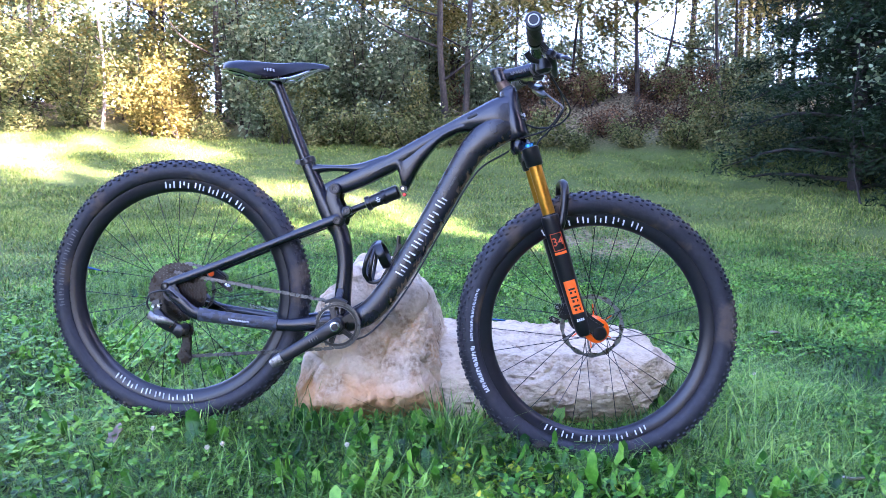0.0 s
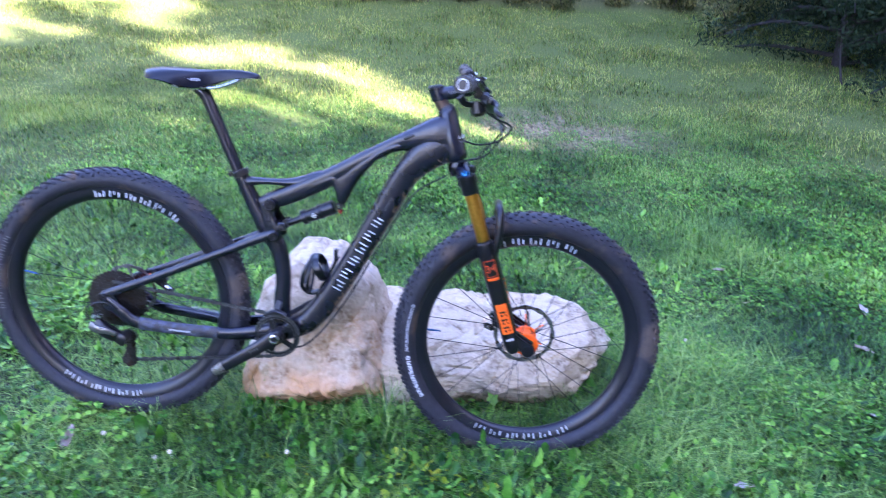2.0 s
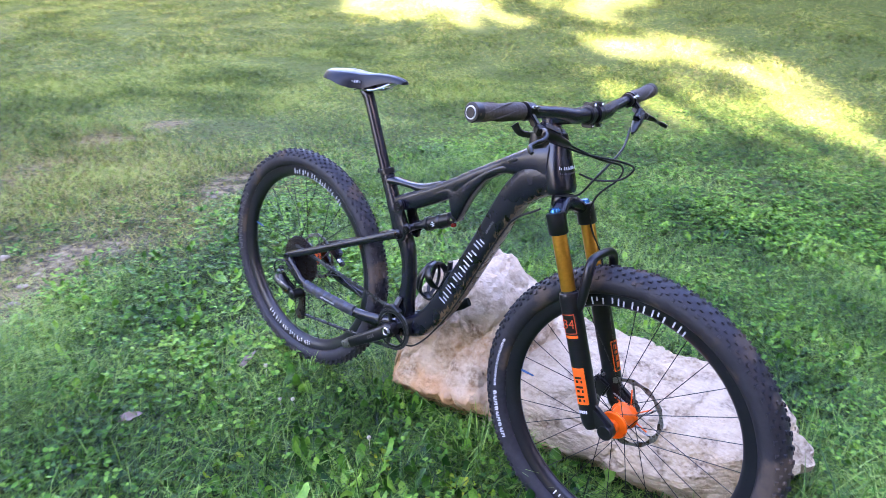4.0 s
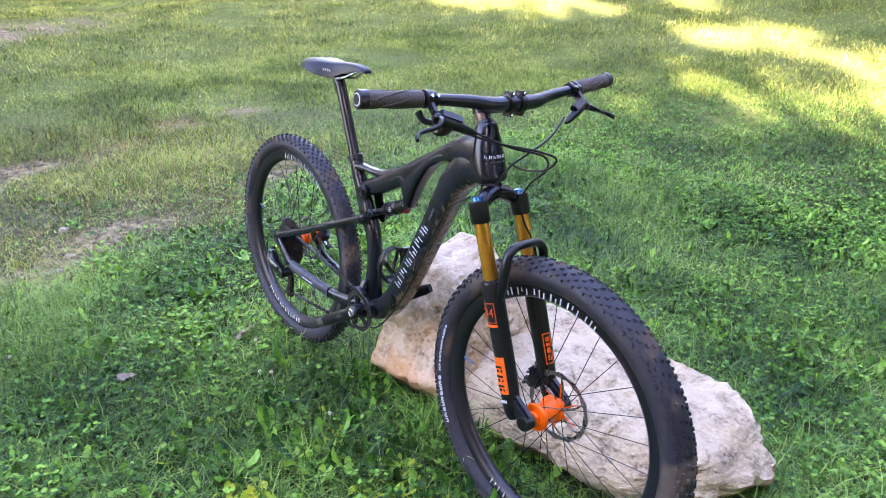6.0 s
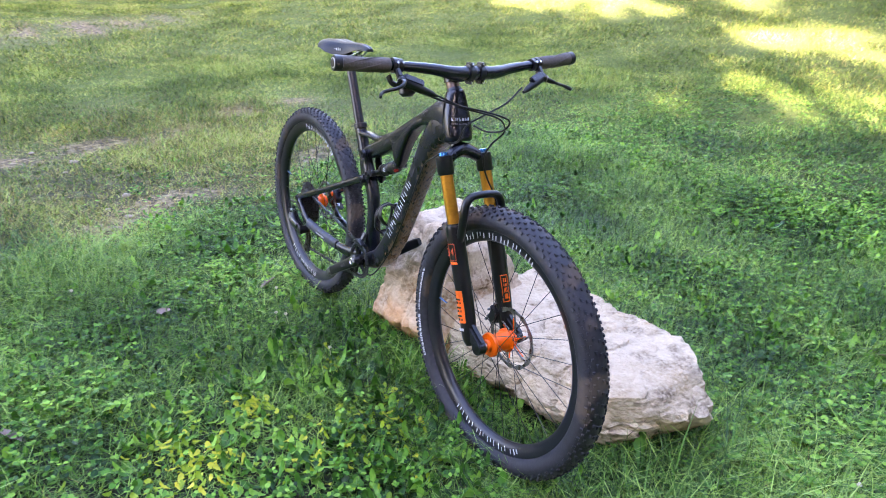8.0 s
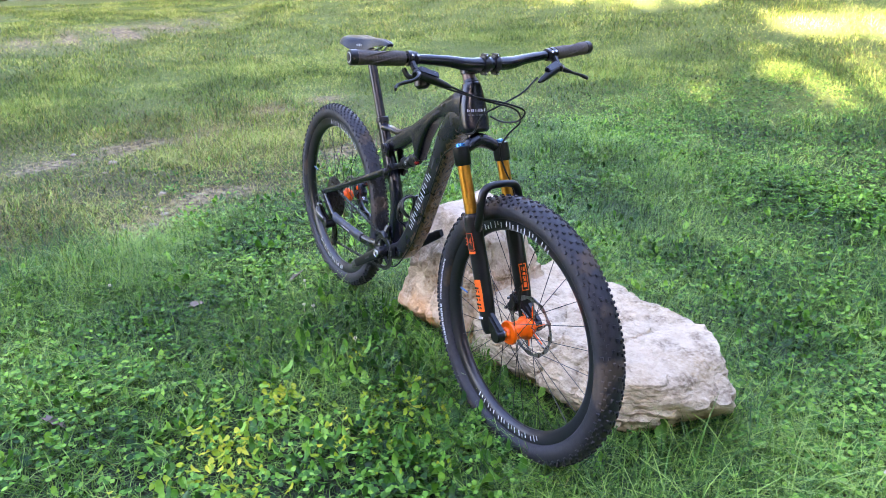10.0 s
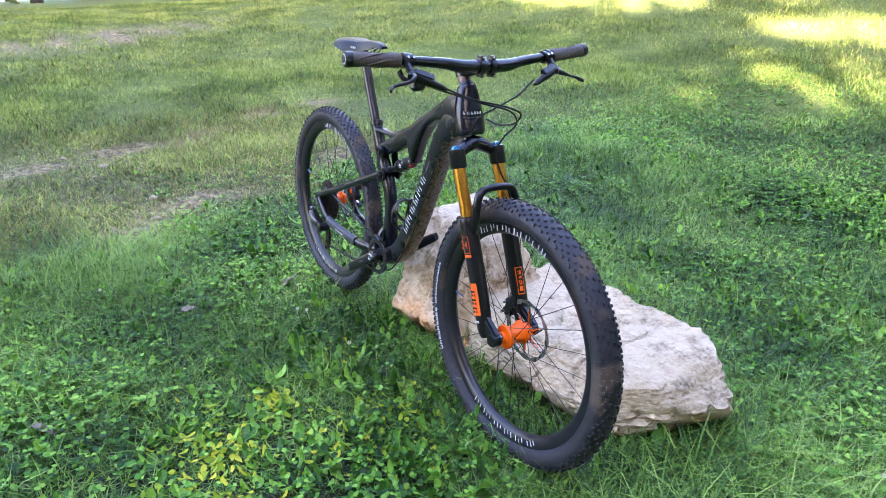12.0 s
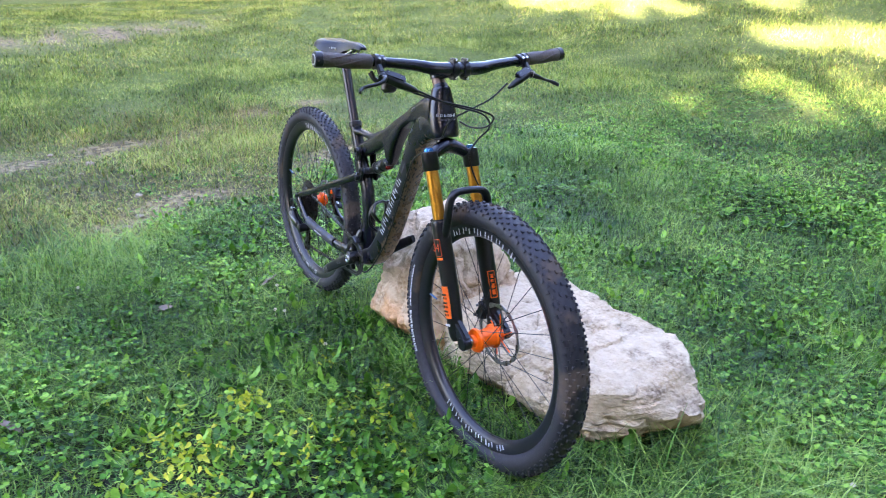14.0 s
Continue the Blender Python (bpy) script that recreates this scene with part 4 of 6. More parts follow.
pipe(bm, [(-0.715, -0.078, 0.405), (-0.745, -0.084, 0.425), (-0.785, -0.088, 0.418), (-0.795, -0.090, 0.392), (-0.788, -0.090, 0.375)], 0.0025, 8, 6)
part("cable", bm, M_CABLE, bike)

# ---- fork ----
fork = group_at("fork", bike)
tagged(fork, "black suspension fork with gold stanchions and orange decals")
FD = Vector((0.290, 0, -0.957)).normalized()
F0 = Vector((0.231, 0, 0.800))      # on the stanchions' line, at the crown
bm = bmesh.new()
beam(bm, [(0.205, 0, 0.836, 0.024, 0.024), (0.2065, 0, 0.818, 0.027, 0.027), (0.211, 0, 0.806, 0.024, 0.024)], 2.0, 22, 2)
pts = []
for k in range(9):
    u = -1 + k / 4
    pts.append((0.214 + 0.013 * abs(u), 0.066 * u, 0.822 - 0.030 * abs(u) ** 1.7))
loops = []
for i, p in enumerate(pts):
    u = abs(-1 + i / 4)
    hh, ww = 0.021 - 0.003 * u, 0.019 + 0.002 * u
    lp = []
    for k in range(14):
        a = 2 * math.pi * k / 14
        lp.append(Vector((p[0] + ww * math.cos(a), p[1], p[2] + hh * math.sin(a))))
    loops.append(lp)
rings(bm, loops)
part("crown", bm, M_CARBON, fork)
for s in (-1, 1):
    y = Vector((0, s * 0.066, 0))
    bm = bmesh.new()
    pipe(bm, [F0 - FD * 0.012 + y, F0 - FD * 0.010 + y, F0 + FD * 0.036 + y, F0 + FD * 0.040 + y], [0.018, 0.0222, 0.0225, 0.0195], 24, 1)
    part("crown_socket", bm, M_BLACK, fork)
    bm = bmesh.new()
    pipe(bm, [F0 + FD * 0.03 + y, F0 + FD * 0.205 + y], 0.0172, 28, 1)
    part("stanchion", bm, M_GOLD, fork, "gold-coated stanchion tube")
    bm = bmesh.new()
    pipe(bm, [F0 - FD * 0.022 + y, F0 - FD * 0.020 + y, F0 - FD * 0.011 + y], [0.008, 0.0125, 0.0135], 18, 1)
    part("top_cap", bm, M_BLUE, fork, "blue anodised adjuster cap")
    bm = bmesh.new()
    low = [F0 + FD * 0.178 + y, F0 + FD * 0.182 + y, F0 + FD * 0.205 + y, F0 + FD * 0.30 + y, F0 + FD * 0.44 + y, F0 + FD * 0.495 + y, F0 + FD * 0.515 + y]
    pipe(bm, low, [0.0205, 0.0235, 0.0240, 0.0238, 0.0225, 0.0205, 0.014], 26, 3)
    slab(bm, F0 + FD * 0.462 + y, FRONT + y + Vector((0.008, 0, 0.002)), 0.024, 0.040, 0.007)
    lathe(bm, [(0.006, -0.013), (0.0165, -0.013), (0.019, -0.010), (0.019, 0.010), (0.0165, 0.012), (0.006, 0.012)], 24, FRONT + y)
    leg = part("lower_leg", bm, M_BLACK, fork, "matt black lower leg")
    bm = bmesh.new()
    pipe(bm, [F0 + FD * 0.174 + y, F0 + FD * 0.181 + y], [0.0185, 0.0195], 24, 1)
    part("wiper_seal", bm, M_CABLE, leg)
    # orange panels wrap round the outer side of each leg
    for d0, d1, half, mt, nm in ((0.279, 0.286, 40, M_DECAL_ORANGE, "stripe"), (0.360, 0.450, 40, M_DECAL_ORANGE, "large_panel")):
        if s > 0 and nm != "stripe":
            continue
        bm = bmesh.new()
        side = Vector((0, s, 0))
        fwd = Vector((-FD.z, 0, FD.x)) * -1
        loops = []
        for d in np.linspace(d0, d1, 6):
            r = 0.0240 - 0.0014 * max(0, (d - 0.205)) / 0.25 + 0.0006
            outer_arc = [F0 + FD * d + y + (side * math.cos(radians(a)) + fwd * math.sin(radians(a))) * r for a in np.linspace(-half, half, 8)]
            inner_arc = [F0 + FD * d + y + (side * math.cos(radians(a)) + fwd * math.sin(radians(a))) * (r - 0.002) for a in np.linspace(half, -half, 8)]
            loops.append(outer_arc + inner_arc)
        rings(bm, loops)
        part(nm, bm, mt, leg, "orange decal")
    if s > 0:
        # small outlined panel on the front of the far leg
        bm = bmesh.new()
        for d0, d1, mid, half in ((0.340, 0.343, -104, 27), (0.417, 0.420, -104, 27), (0.340, 0.420, -79, 3), (0.340, 0.420, -129, 3), (0.350, 0.362, -104, 12), (0.366, 0.374, -104, 12), (0.378, 0.392, -104, 12), (0.396, 0.410, -104, 12)):
            loops = []
            for d in np.linspace(d0, d1, 3):
                r = 0.0240 - 0.0014 * max(0, (d - 0.205)) / 0.25 + 0.0006
                arc = [[F0 + FD * d + y + (Vector((0, s, 0)) * math.cos(radians(a)) + Vector((FD.z, 0, -FD.x)) * math.sin(radians(a))) * rr for a in np.linspace(mid - half, mid + half, 5)] for rr in (r, r - 0.002)]
                loops.append(arc[0] + arc[1][::-1])
            rings(bm, loops)
        part("small_panel", bm, M_DECAL_ORANGE, leg, "small orange outlined decal")
        continue
    # thin outline round the number
    bm = bmesh.new()
    for d0, d1, mid, half in ((0.227, 0.2288, 0, 36), (0.2735, 0.2753, 0, 36), (0.227, 0.2753, -36, 2.2), (0.227, 0.2753, 36, 2.2)):
        loops = []
        for d in np.linspace(d0, d1, 3):
            arc = [[F0 + FD * d + y + (Vector((0, s, 0)) * math.cos(radians(a)) + Vector((FD.z, 0, -FD.x)) * math.sin(radians(a))) * rr for a in np.linspace(mid - half, mid + half, 9)] for rr in (0.0247, 0.0227)]
            loops.append(arc[0] + arc[1][::-1])
        rings(bm, loops)
    part("number_outline", bm, M_DECAL_RED, leg, "thin orange-red outline round the number")
    # dark logo strokes on the large panel
    bm = bmesh.new()
    side = Vector((0, s, 0))
    fwd = Vector((FD.z, 0, -FD.x)) * -1
    for d in (0.384, 0.407, 0.430):
        c = F0 + FD * d + y + side * 0.0236
        slab(bm, c - fwd * 0.0085, c + fwd * 0.0085, 0.0014, 0.0052)
        slab(bm, c - fwd * 0.007 + FD * 0.0095, c - fwd * 0.001 + FD * 0.0095, 0.0014, 0.0062)
        slab(bm, c + fwd * 0.005 + FD * 0.0095, c + fwd * 0.009 + FD * 0.0095, 0.0014, 0.0062)
    part("logo_shape", bm, M_BLACK, leg)
    bm = bmesh.new()
    c = F0 + FD * 0.468 + y + side * 0.0232
    for i in range(4):
        slab(bm, c + fwd * (-0.010 + 0.0052 * i), c + fwd * (-0.0062 + 0.0052 * i), 0.001, 0.0065)
    part("leg_lettering", bm, M_DECAL_WHITE, leg, "white lettering bars")
# arch in front of the tyre
bm = bmesh.new()
up0 = F0 + FD * 0.20
arch = []
for f, y, up in ((0.018, -0.066, -0.024), (0.028, -0.066, 0.014), (0.033, -0.064, 0.062), (0.033, -0.058, 0.090), (0.032, -0.046, 0.104), (0.031, -0.030, 0.109), (0.031, 0.0, 0.111), (0.031, 0.030, 0.109), (0.032, 0.046, 0.104), (0.033, 0.058, 0.090), (0.033, 0.064, 0.062), (0.028, 0.066, 0.014), (0.018, 0.066, -0.024)):
    arch.append((up0.x + f, y, up0.z + up, 0.0112 if abs(y) > 0.04 else 0.0102))
pipe(bm, [a[:3] for a in arch], [a[3] for a in arch], 14, 3)
part("arch", bm, M_BLACK, fork)
bm = bmesh.new()
slab(bm, (0.352, 0.052, 0.375), (0.335, 0.052, 0.335), 0.034, 0.034, 0.005)
slab(bm, (0.340, 0.056, 0.400), (0.352, 0.056, 0.350), 0.016, 0.02, 0.003)
slab(bm, (0.318, 0.056, 0.372), (0.338, 0.056, 0.356), 0.024, 0.020, 0.004)
slab(bm, (0.300, 0.060, 0.336), (0.330, 0.058, 0.322), 0.018, 0.016, 0.004)
fc = part("front_brake_caliper", bm, M_BLACK, bike)
for x, z in ((0.322, 0.366), (0.312, 0.332), (0.345, 0.392)):
    bm = bmesh.new()
    lathe(bm, [(0.0, 0.037), (0.0034, 0.037), (0.0042, 0.040), (0.0042, 0.050)], 14, (x, 0, z))
    part("bolt", bm, M_STEEL, fc)
bm = bmesh.new()
pipe(bm, [(0.352, 0.060, 0.388), (0.366, 0.068, 0.398)], 0.005, 10, 1)
part("fitting", bm, M_SILVER, fc)
bm = bmesh.new()
pipe(bm, [FRONT + Vector((0, -0.079, 0)), FRONT + Vector((0, 0.079, 0))], 0.0105, 18, 1)
part("thru_axle", bm, M_BLACK, bike)
bm = bmesh.new()
pipe(bm, [FRONT + Vector((0, -0.058, 0)), FRONT + Vector((0, -0.040, 0))], 0.0125, 20, 1)
part("hub_end", bm, M_SILVER, bike, "silver hub end cap")
# number panel on the fork leg
txt = bpy.data.curves.new("number", "FONT")
txt.body, txt.size, txt.align_x, txt.align_y, txt.extrude = "34", 0.030, "CENTER", "CENTER", 0.0002
tob = new("number", txt)
tm = bpy.data.meshes.new_from_object(tob.evaluated_get(bpy.context.evaluated_depsgraph_get()))
bpy.data.objects.remove(tob)
tm.materials.clear()
tm.materials.append(M_DECAL_RED)
num = new("fork_number", tm)
num.parent = fork
axis_up = -FD
right = Vector((-FD.z, 0, FD.x))
mm = Matrix((right, axis_up, Vector((0, -1, 0)))).transposed().to_4x4()
mm.translation = F0 + FD * 0.2512 + Vector((0.0022, -0.066 - 0.0248 - 0.0063, -0.0036))
num.matrix_basis = mm
tagged(num, "orange number print on the fork leg")

# bottle cage on the down tube
cage = group_at("bottle_cage", bike)
tagged(cage, "black bottle cage bolted to the down tube")
cd = Vector((0.51, 0, 0.86))
cn = Vector((-0.86, 0, 0.51))
cb = Vector((-0.152, 0, 0.414))
bm = bmesh.new()
slab(bm, cb + cn * 0.032, cb + cd * 0.135 + cn * 0.034, 0.026, 0.007, 0.002)
part("back_plate", bm, M_BLACK, cage)
bm = bmesh.new()
beam(bm, [(*(cb + cd * u + cn * v), 0.010, 0.0055) for u, v in ((0.100, 0.034), (0.124, 0.038), (0.140, 0.046), (0.152, 0.052))], 2.6, 14, 4)
part("upper_horn", bm, M_BLACK, cage)
bm = bmesh.new()
beam(bm, [(*(cb + cd * u + cn * v), 0.012, 0.0060) for u, v in ((0.020, 0.032), (0.006, 0.044), (0.000, 0.060), (0.004, 0.070))], 2.6, 14, 4)
part("foot", bm, M_BLACK, cage)
for s in (-1, 1):
    for wide, line in ((0.0060, ((0.002, 0.062, 0.010), (0.018, 0.082, 0.024), (0.056, 0.094, 0.030), (0.094, 0.096, 0.018), (0.106, 0.094, 0.0))),
                       (0.0050, ((0.006, 0.056, 0.012), (0.026, 0.066, 0.035), (0.062, 0.080, 0.038), (0.096, 0.092, 0.022))),
                       (0.0120, ((0.106, 0.094, 0.0), (0.099, 0.086, 0.026), (0.085, 0.064, 0.039), (0.068, 0.044, 0.026), (0.060, 0.036, 0.010)))):
        bm = bmesh.new()
        beam(bm, [(*(cb + cd * u + cn * v + Vector((0, s * w, 0))), 0.0036, wide) for u, v, w in line], 2.6, 12, 5)
        part("cage_arm", bm, M_BLACK, cage)

# the front end sits a little low and leans to the bicycle's right
front_parts = {o.name for o in front.children_recursive}
for o in bike.children_recursive:
    if o.type != "MESH" or o.name in front_parts:
        continue
    own = o.parent == frame_part
    co = np.empty(len(o.data.vertices) * 3, np.float32)
    o.data.vertices.foreach_get("co", co)
    co = co.reshape(-1, 3)
    w = np.clip((co[:, 0] + 0.35) / 0.5, 0, 1) * np.clip((co[:, 2] - 0.42) / 0.38, 0, 1)
    co[:, 1] -= 0.017 * w
    if not own:
        w = np.clip((co[:, 0] - 0.06) / 0.1, 0, 1) * np.clip((co[:, 2] - 0.42) / 0.38, 0, 1)
        co[:, 0] += 0.006 * w
        co[:, 2] -= 0.010 * w
    o.data.vertices.foreach_set("co", co.ravel())
    o.data.update()


# ---- ground ----
def rise(x, y):
    """Height of the ground: level round the bicycle, falling a little to the right, rising to the wood."""
    x, y = np.asarray(x, float), np.asarray(y, float)
    far = np.clip(y - 3, 0, 14)
    z = 0.0120 * far ** 2 - 0.045 * np.clip(x, -12, 3) - 0.010
    z = z + 0.0025 * np.clip(-x - 3, 0, 14) ** 2
    z = z + np.clip(y - 17, 0, 400) * 0.01 + 0.9 * np.clip((y - 14.5) / 3, 0, 1) ** 2 * np.clip((x + 2) / 4, 0, 1)
    z = z + 0.012 * np.sin(2.1 * x + 0.7 * y) * np.sin(1.7 * y + 0.4) + 0.006 * np.sin(6.3 * x + 1.9) * np.sin(5.4 * y)
    z = z + 0.018 * np.exp(-((x + 0.78) ** 2 + (y - 1.86) ** 2) / 0.06) - 0.022 * np.exp(-((x - 0.42) ** 2 + (y - 1.79) ** 2) / 0.05)
    return z


def wave(x, y, f, seed):
    s = np.random.RandomState(seed)
    v = np.zeros_like(np.asarray(x, float))
    for k in range(7):
        a, p, q = s.rand() * 6.283, s.rand() * 6.283, f * (0.6 + 1.1 * s.rand())
        v = v + np.sin((x * np.cos(a) + y * np.sin(a)) * q + p)
    return v / 7 ** 0.5


def bare(x, y):
    """1 where the soil shows, 0 under full grass."""
    x, y = np.asarray(x, float), np.asarray(y, float)

    def blob(cx, cy, rx, ry, turn=0.0):
        c, s = math.cos(turn), math.sin(turn)
        u, v = (x - cx) * c + (y - cy) * s, -(x - cx) * s + (y - cy) * c
        return np.exp(-((u / rx) ** 2 + (v / ry) ** 2) ** 1.5)

    b = np.zeros_like(x)
    for args in ((-3.6, 1.65, 0.95, 0.19, 1.85), (-2.16, 1.68, 0.62, 0.17, 1.97), (-1.9, 1.2, 0.24, 0.11, 0.4), (-4.3, 3.1, 0.7, 0.2, 1.9), (-2.75, 3.0, 0.5, 0.16, 2.0), (-10.4, 2.9, 2.2, 0.75, 2.1),
                 (2.0, 1.7, 0.3, 0.2, 0.3)):
        b = np.maximum(b, blob(*args))
    b = np.maximum(b, 0.8 * blob(1.45, 7.0, 1.2, 0.9, 0.4))
    return np.clip(b * (0.95 + 0.55 * wave(x, y, 9, 5) + 0.35 * wave(x, y, 31, 6)), 0, 1)


def dry_side(x, y):
    """1 on the worn, dry side of the lawn behind the back wheel."""
    return np.clip((-1.45 - x - 0.35 * (y - 1.2) * (y > 1.2)) / 0.5 + 0.3 * wave(x, y, 4, 61), 0, 1) * np.clip((x + 5.6) / 1.6, 0.12, 1) * np.clip((4.3 - y) / 1.6, 0.12, 1)


def stretch(lo, hi, fine, far, grow=1.16):
    mid = list(np.arange(lo, hi + 1e-6, fine))
    step, a = fine, hi
    while a < far:
        step *= grow
        a += step
        mid.append(a)
    step, a = fine, lo
    while a > -far:
        step *= grow
        a -= step
        mid.insert(0, a)
    return np.array(mid)


def soil_material():
    m = bpy.data.materials.new("soil_thatch_gap_shade")
    m.use_nodes = True
    nt = m.node_tree
    nd, ln = nt.nodes, nt.links
    b = nd["Principled BSDF"]
    at = nd.new("ShaderNodeAttribute")
    at.attribute_name = "bare"
    geo = nd.new("ShaderNodeNewGeometry")

    def tex(scale, detail=5):
        n = nd.new("ShaderNodeTexNoise")
        n.inputs["Scale"].default_value, n.inputs["Detail"].default_value = scale, detail
        ln.new(geo.outputs["Position"], n.inputs["Vector"])
        return n.outputs["Fac"]

    def ramp(sock, stops):
        r = nd.new("ShaderNodeValToRGB")
        ln.new(sock, r.inputs[0])
        els = r.color_ramp.elements
        while len(els) < len(stops):
            els.new(0.5)
        for e, (p, c) in zip(els, stops):
            e.position, e.color = p, (*c, 1)
        return r.outputs[0]

    # near-black under the near lawn: shade between the blades is painted into it
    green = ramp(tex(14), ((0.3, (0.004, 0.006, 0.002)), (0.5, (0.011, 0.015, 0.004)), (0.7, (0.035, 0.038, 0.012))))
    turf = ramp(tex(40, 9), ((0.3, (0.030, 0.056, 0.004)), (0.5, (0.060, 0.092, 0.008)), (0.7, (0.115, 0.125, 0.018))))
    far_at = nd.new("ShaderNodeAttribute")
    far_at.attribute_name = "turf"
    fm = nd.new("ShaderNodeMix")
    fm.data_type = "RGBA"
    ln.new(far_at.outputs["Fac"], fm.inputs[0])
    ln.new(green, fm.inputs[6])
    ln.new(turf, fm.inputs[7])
    soil = ramp(tex(22, 9), ((0.34, (0.035, 0.026, 0.014)), (0.48, (0.13, 0.095, 0.050)), (0.58, (0.24, 0.18, 0.10)), (0.72, (0.36, 0.29, 0.185))))
    mx = nd.new("ShaderNodeMix")
    mx.data_type = "RGBA"
    ln.new(at.outputs["Fac"], mx.inputs[0])
    ln.new(fm.outputs[2], mx.inputs[6])
    ln.new(soil, mx.inputs[7])
    ln.new(mx.outputs[2], b.inputs["Base Color"])
    b.inputs["Roughness"].default_value = 0.95
    bn = nd.new("ShaderNodeBump")
    bn.inputs["Strength"].default_value, bn.inputs["Distance"].default_value = 0.8, 0.02
    ln.new(tex(60, 8), bn.inputs["Height"])
    ln.new(bn.outputs[0], b.inputs["Normal"])
    return m


def fast_mesh(name, verts, faces_by_size, mat, smooth=False):
    """A mesh from arrays: verts (n, 3) and arrays of faces, each (m, corners)."""
    me = bpy.data.meshes.new(name)
    me.vertices.add(len(verts))
    me.vertices.foreach_set("co", np.ascontiguousarray(verts, dtype=np.float32).ravel())
    loops = np.concatenate([f.ravel() for f in faces_by_size]).astype(np.int32)
    sizes = np.concatenate([np.full(len(f), f.shape[1]) for f in faces_by_size]).astype(np.int32)
    me.loops.add(len(loops))
    me.loops.foreach_set("vertex_index", loops)
    me.polygons.add(len(sizes))
    me.polygons.foreach_set("loop_start", np.concatenate([[0], np.cumsum(sizes)[:-1]]).astype(np.int32))
    if smooth:
        me.polygons.foreach_set("use_smooth", np.ones(len(sizes), dtype=bool))
    me.update(calc_edges=True)
    me.materials.append(mat)
    return me


gx, gy = stretch(-5, 3, 0.05, 700), stretch(0, 5, 0.05, 700)
GX, GY = np.meshgrid(gx, gy)
flat = np.stack([GX.ravel(), GY.ravel(), rise(GX, GY).ravel()], 1)
nx, ny = len(gx), len(gy)
ii = (np.arange(ny - 1)[:, None] * nx + np.arange(nx - 1)[None, :]).ravel()
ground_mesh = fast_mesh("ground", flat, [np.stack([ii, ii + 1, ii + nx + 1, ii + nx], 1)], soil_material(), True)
att = ground_mesh.attributes.new("bare", "FLOAT", "POINT")
att.data.foreach_set("value", np.maximum(np.maximum(bare(flat[:, 0], flat[:, 1]), 0.28 * dry_side(flat[:, 0], flat[:, 1])), 0.85 * np.clip((flat[:, 1] - 14.3) / 0.8, 0, 1)).astype(np.float32))
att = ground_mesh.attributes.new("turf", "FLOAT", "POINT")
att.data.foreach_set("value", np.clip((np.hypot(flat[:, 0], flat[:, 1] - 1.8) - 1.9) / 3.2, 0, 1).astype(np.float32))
ground = tagged(new("ground", ground_mesh), "mown lawn soil with bare dry patches, gap shade painted dark near the bicycle", "ground", kind="structure")


# ---- rocks ----
def rock_material(name, base, warm, dark, grain):
    m = bpy.data.materials.new(name)
    m.use_nodes = True
    nt = m.node_tree
    nd, ln = nt.nodes, nt.links
    b = nd["Principled BSDF"]
    tc = nd.new("ShaderNodeTexCoord")

    def tex(scale, detail=6, squash=1.0):
        mp = nd.new("ShaderNodeMapping")
        mp.inputs["Scale"].default_value = (1, 1, squash)
        ln.new(tc.outputs["Object"], mp.inputs[0])
        n = nd.new("ShaderNodeTexNoise")
        n.inputs["Scale"].default_value, n.inputs["Detail"].default_value = scale, detail
        ln.new(mp.outputs[0], n.inputs["Vector"])
        return n.outputs["Fac"]

    def mixed(fac, lo, hi, a, c):
        r = nd.new("ShaderNodeMapRange")
        ln.new(fac, r.inputs[0])
        r.inputs[1].default_value, r.inputs[2].default_value = lo, hi
        x = nd.new("ShaderNodeMix")
        x.data_type = "RGBA"
        ln.new(r.outputs[0], x.inputs[0])
        for s, v in ((x.inputs[6], a), (x.inputs[7], c)):
            if isinstance(v, tuple):
                s.default_value = (*v, 1)
            else:
                ln.new(v, s)
        return x.outputs[2]

    col = mixed(tex(6), 0.46, 0.66, base, warm)
    col = mixed(tex(15, 10, grain), 0.50, 0.70, col, dark)
    col = mixed(tex(90, 4), 0.35, 0.8, col, tuple(min(1, c * 1.12) for c in base))
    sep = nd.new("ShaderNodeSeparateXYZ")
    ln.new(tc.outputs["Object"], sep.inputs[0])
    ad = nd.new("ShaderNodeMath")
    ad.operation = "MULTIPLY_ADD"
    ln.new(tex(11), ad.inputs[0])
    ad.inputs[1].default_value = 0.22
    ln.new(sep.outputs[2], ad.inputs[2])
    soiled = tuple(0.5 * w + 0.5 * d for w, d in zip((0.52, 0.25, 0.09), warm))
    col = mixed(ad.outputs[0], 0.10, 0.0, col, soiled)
    ln.new(col, b.inputs["Base Color"])
    b.inputs["Roughness"].default_value = 0.9
    b.inputs["Specular IOR Level"].default_value = 0.3
    bn = nd.new("ShaderNodeBump")
    bn.inputs["Strength"].default_value, bn.inputs["Distance"].default_value = 1.0, 0.020
    ln.new(tex(38, 9, grain), bn.inputs["Height"])
    ln.new(bn.outputs[0], b.inputs["Normal"])
    return m


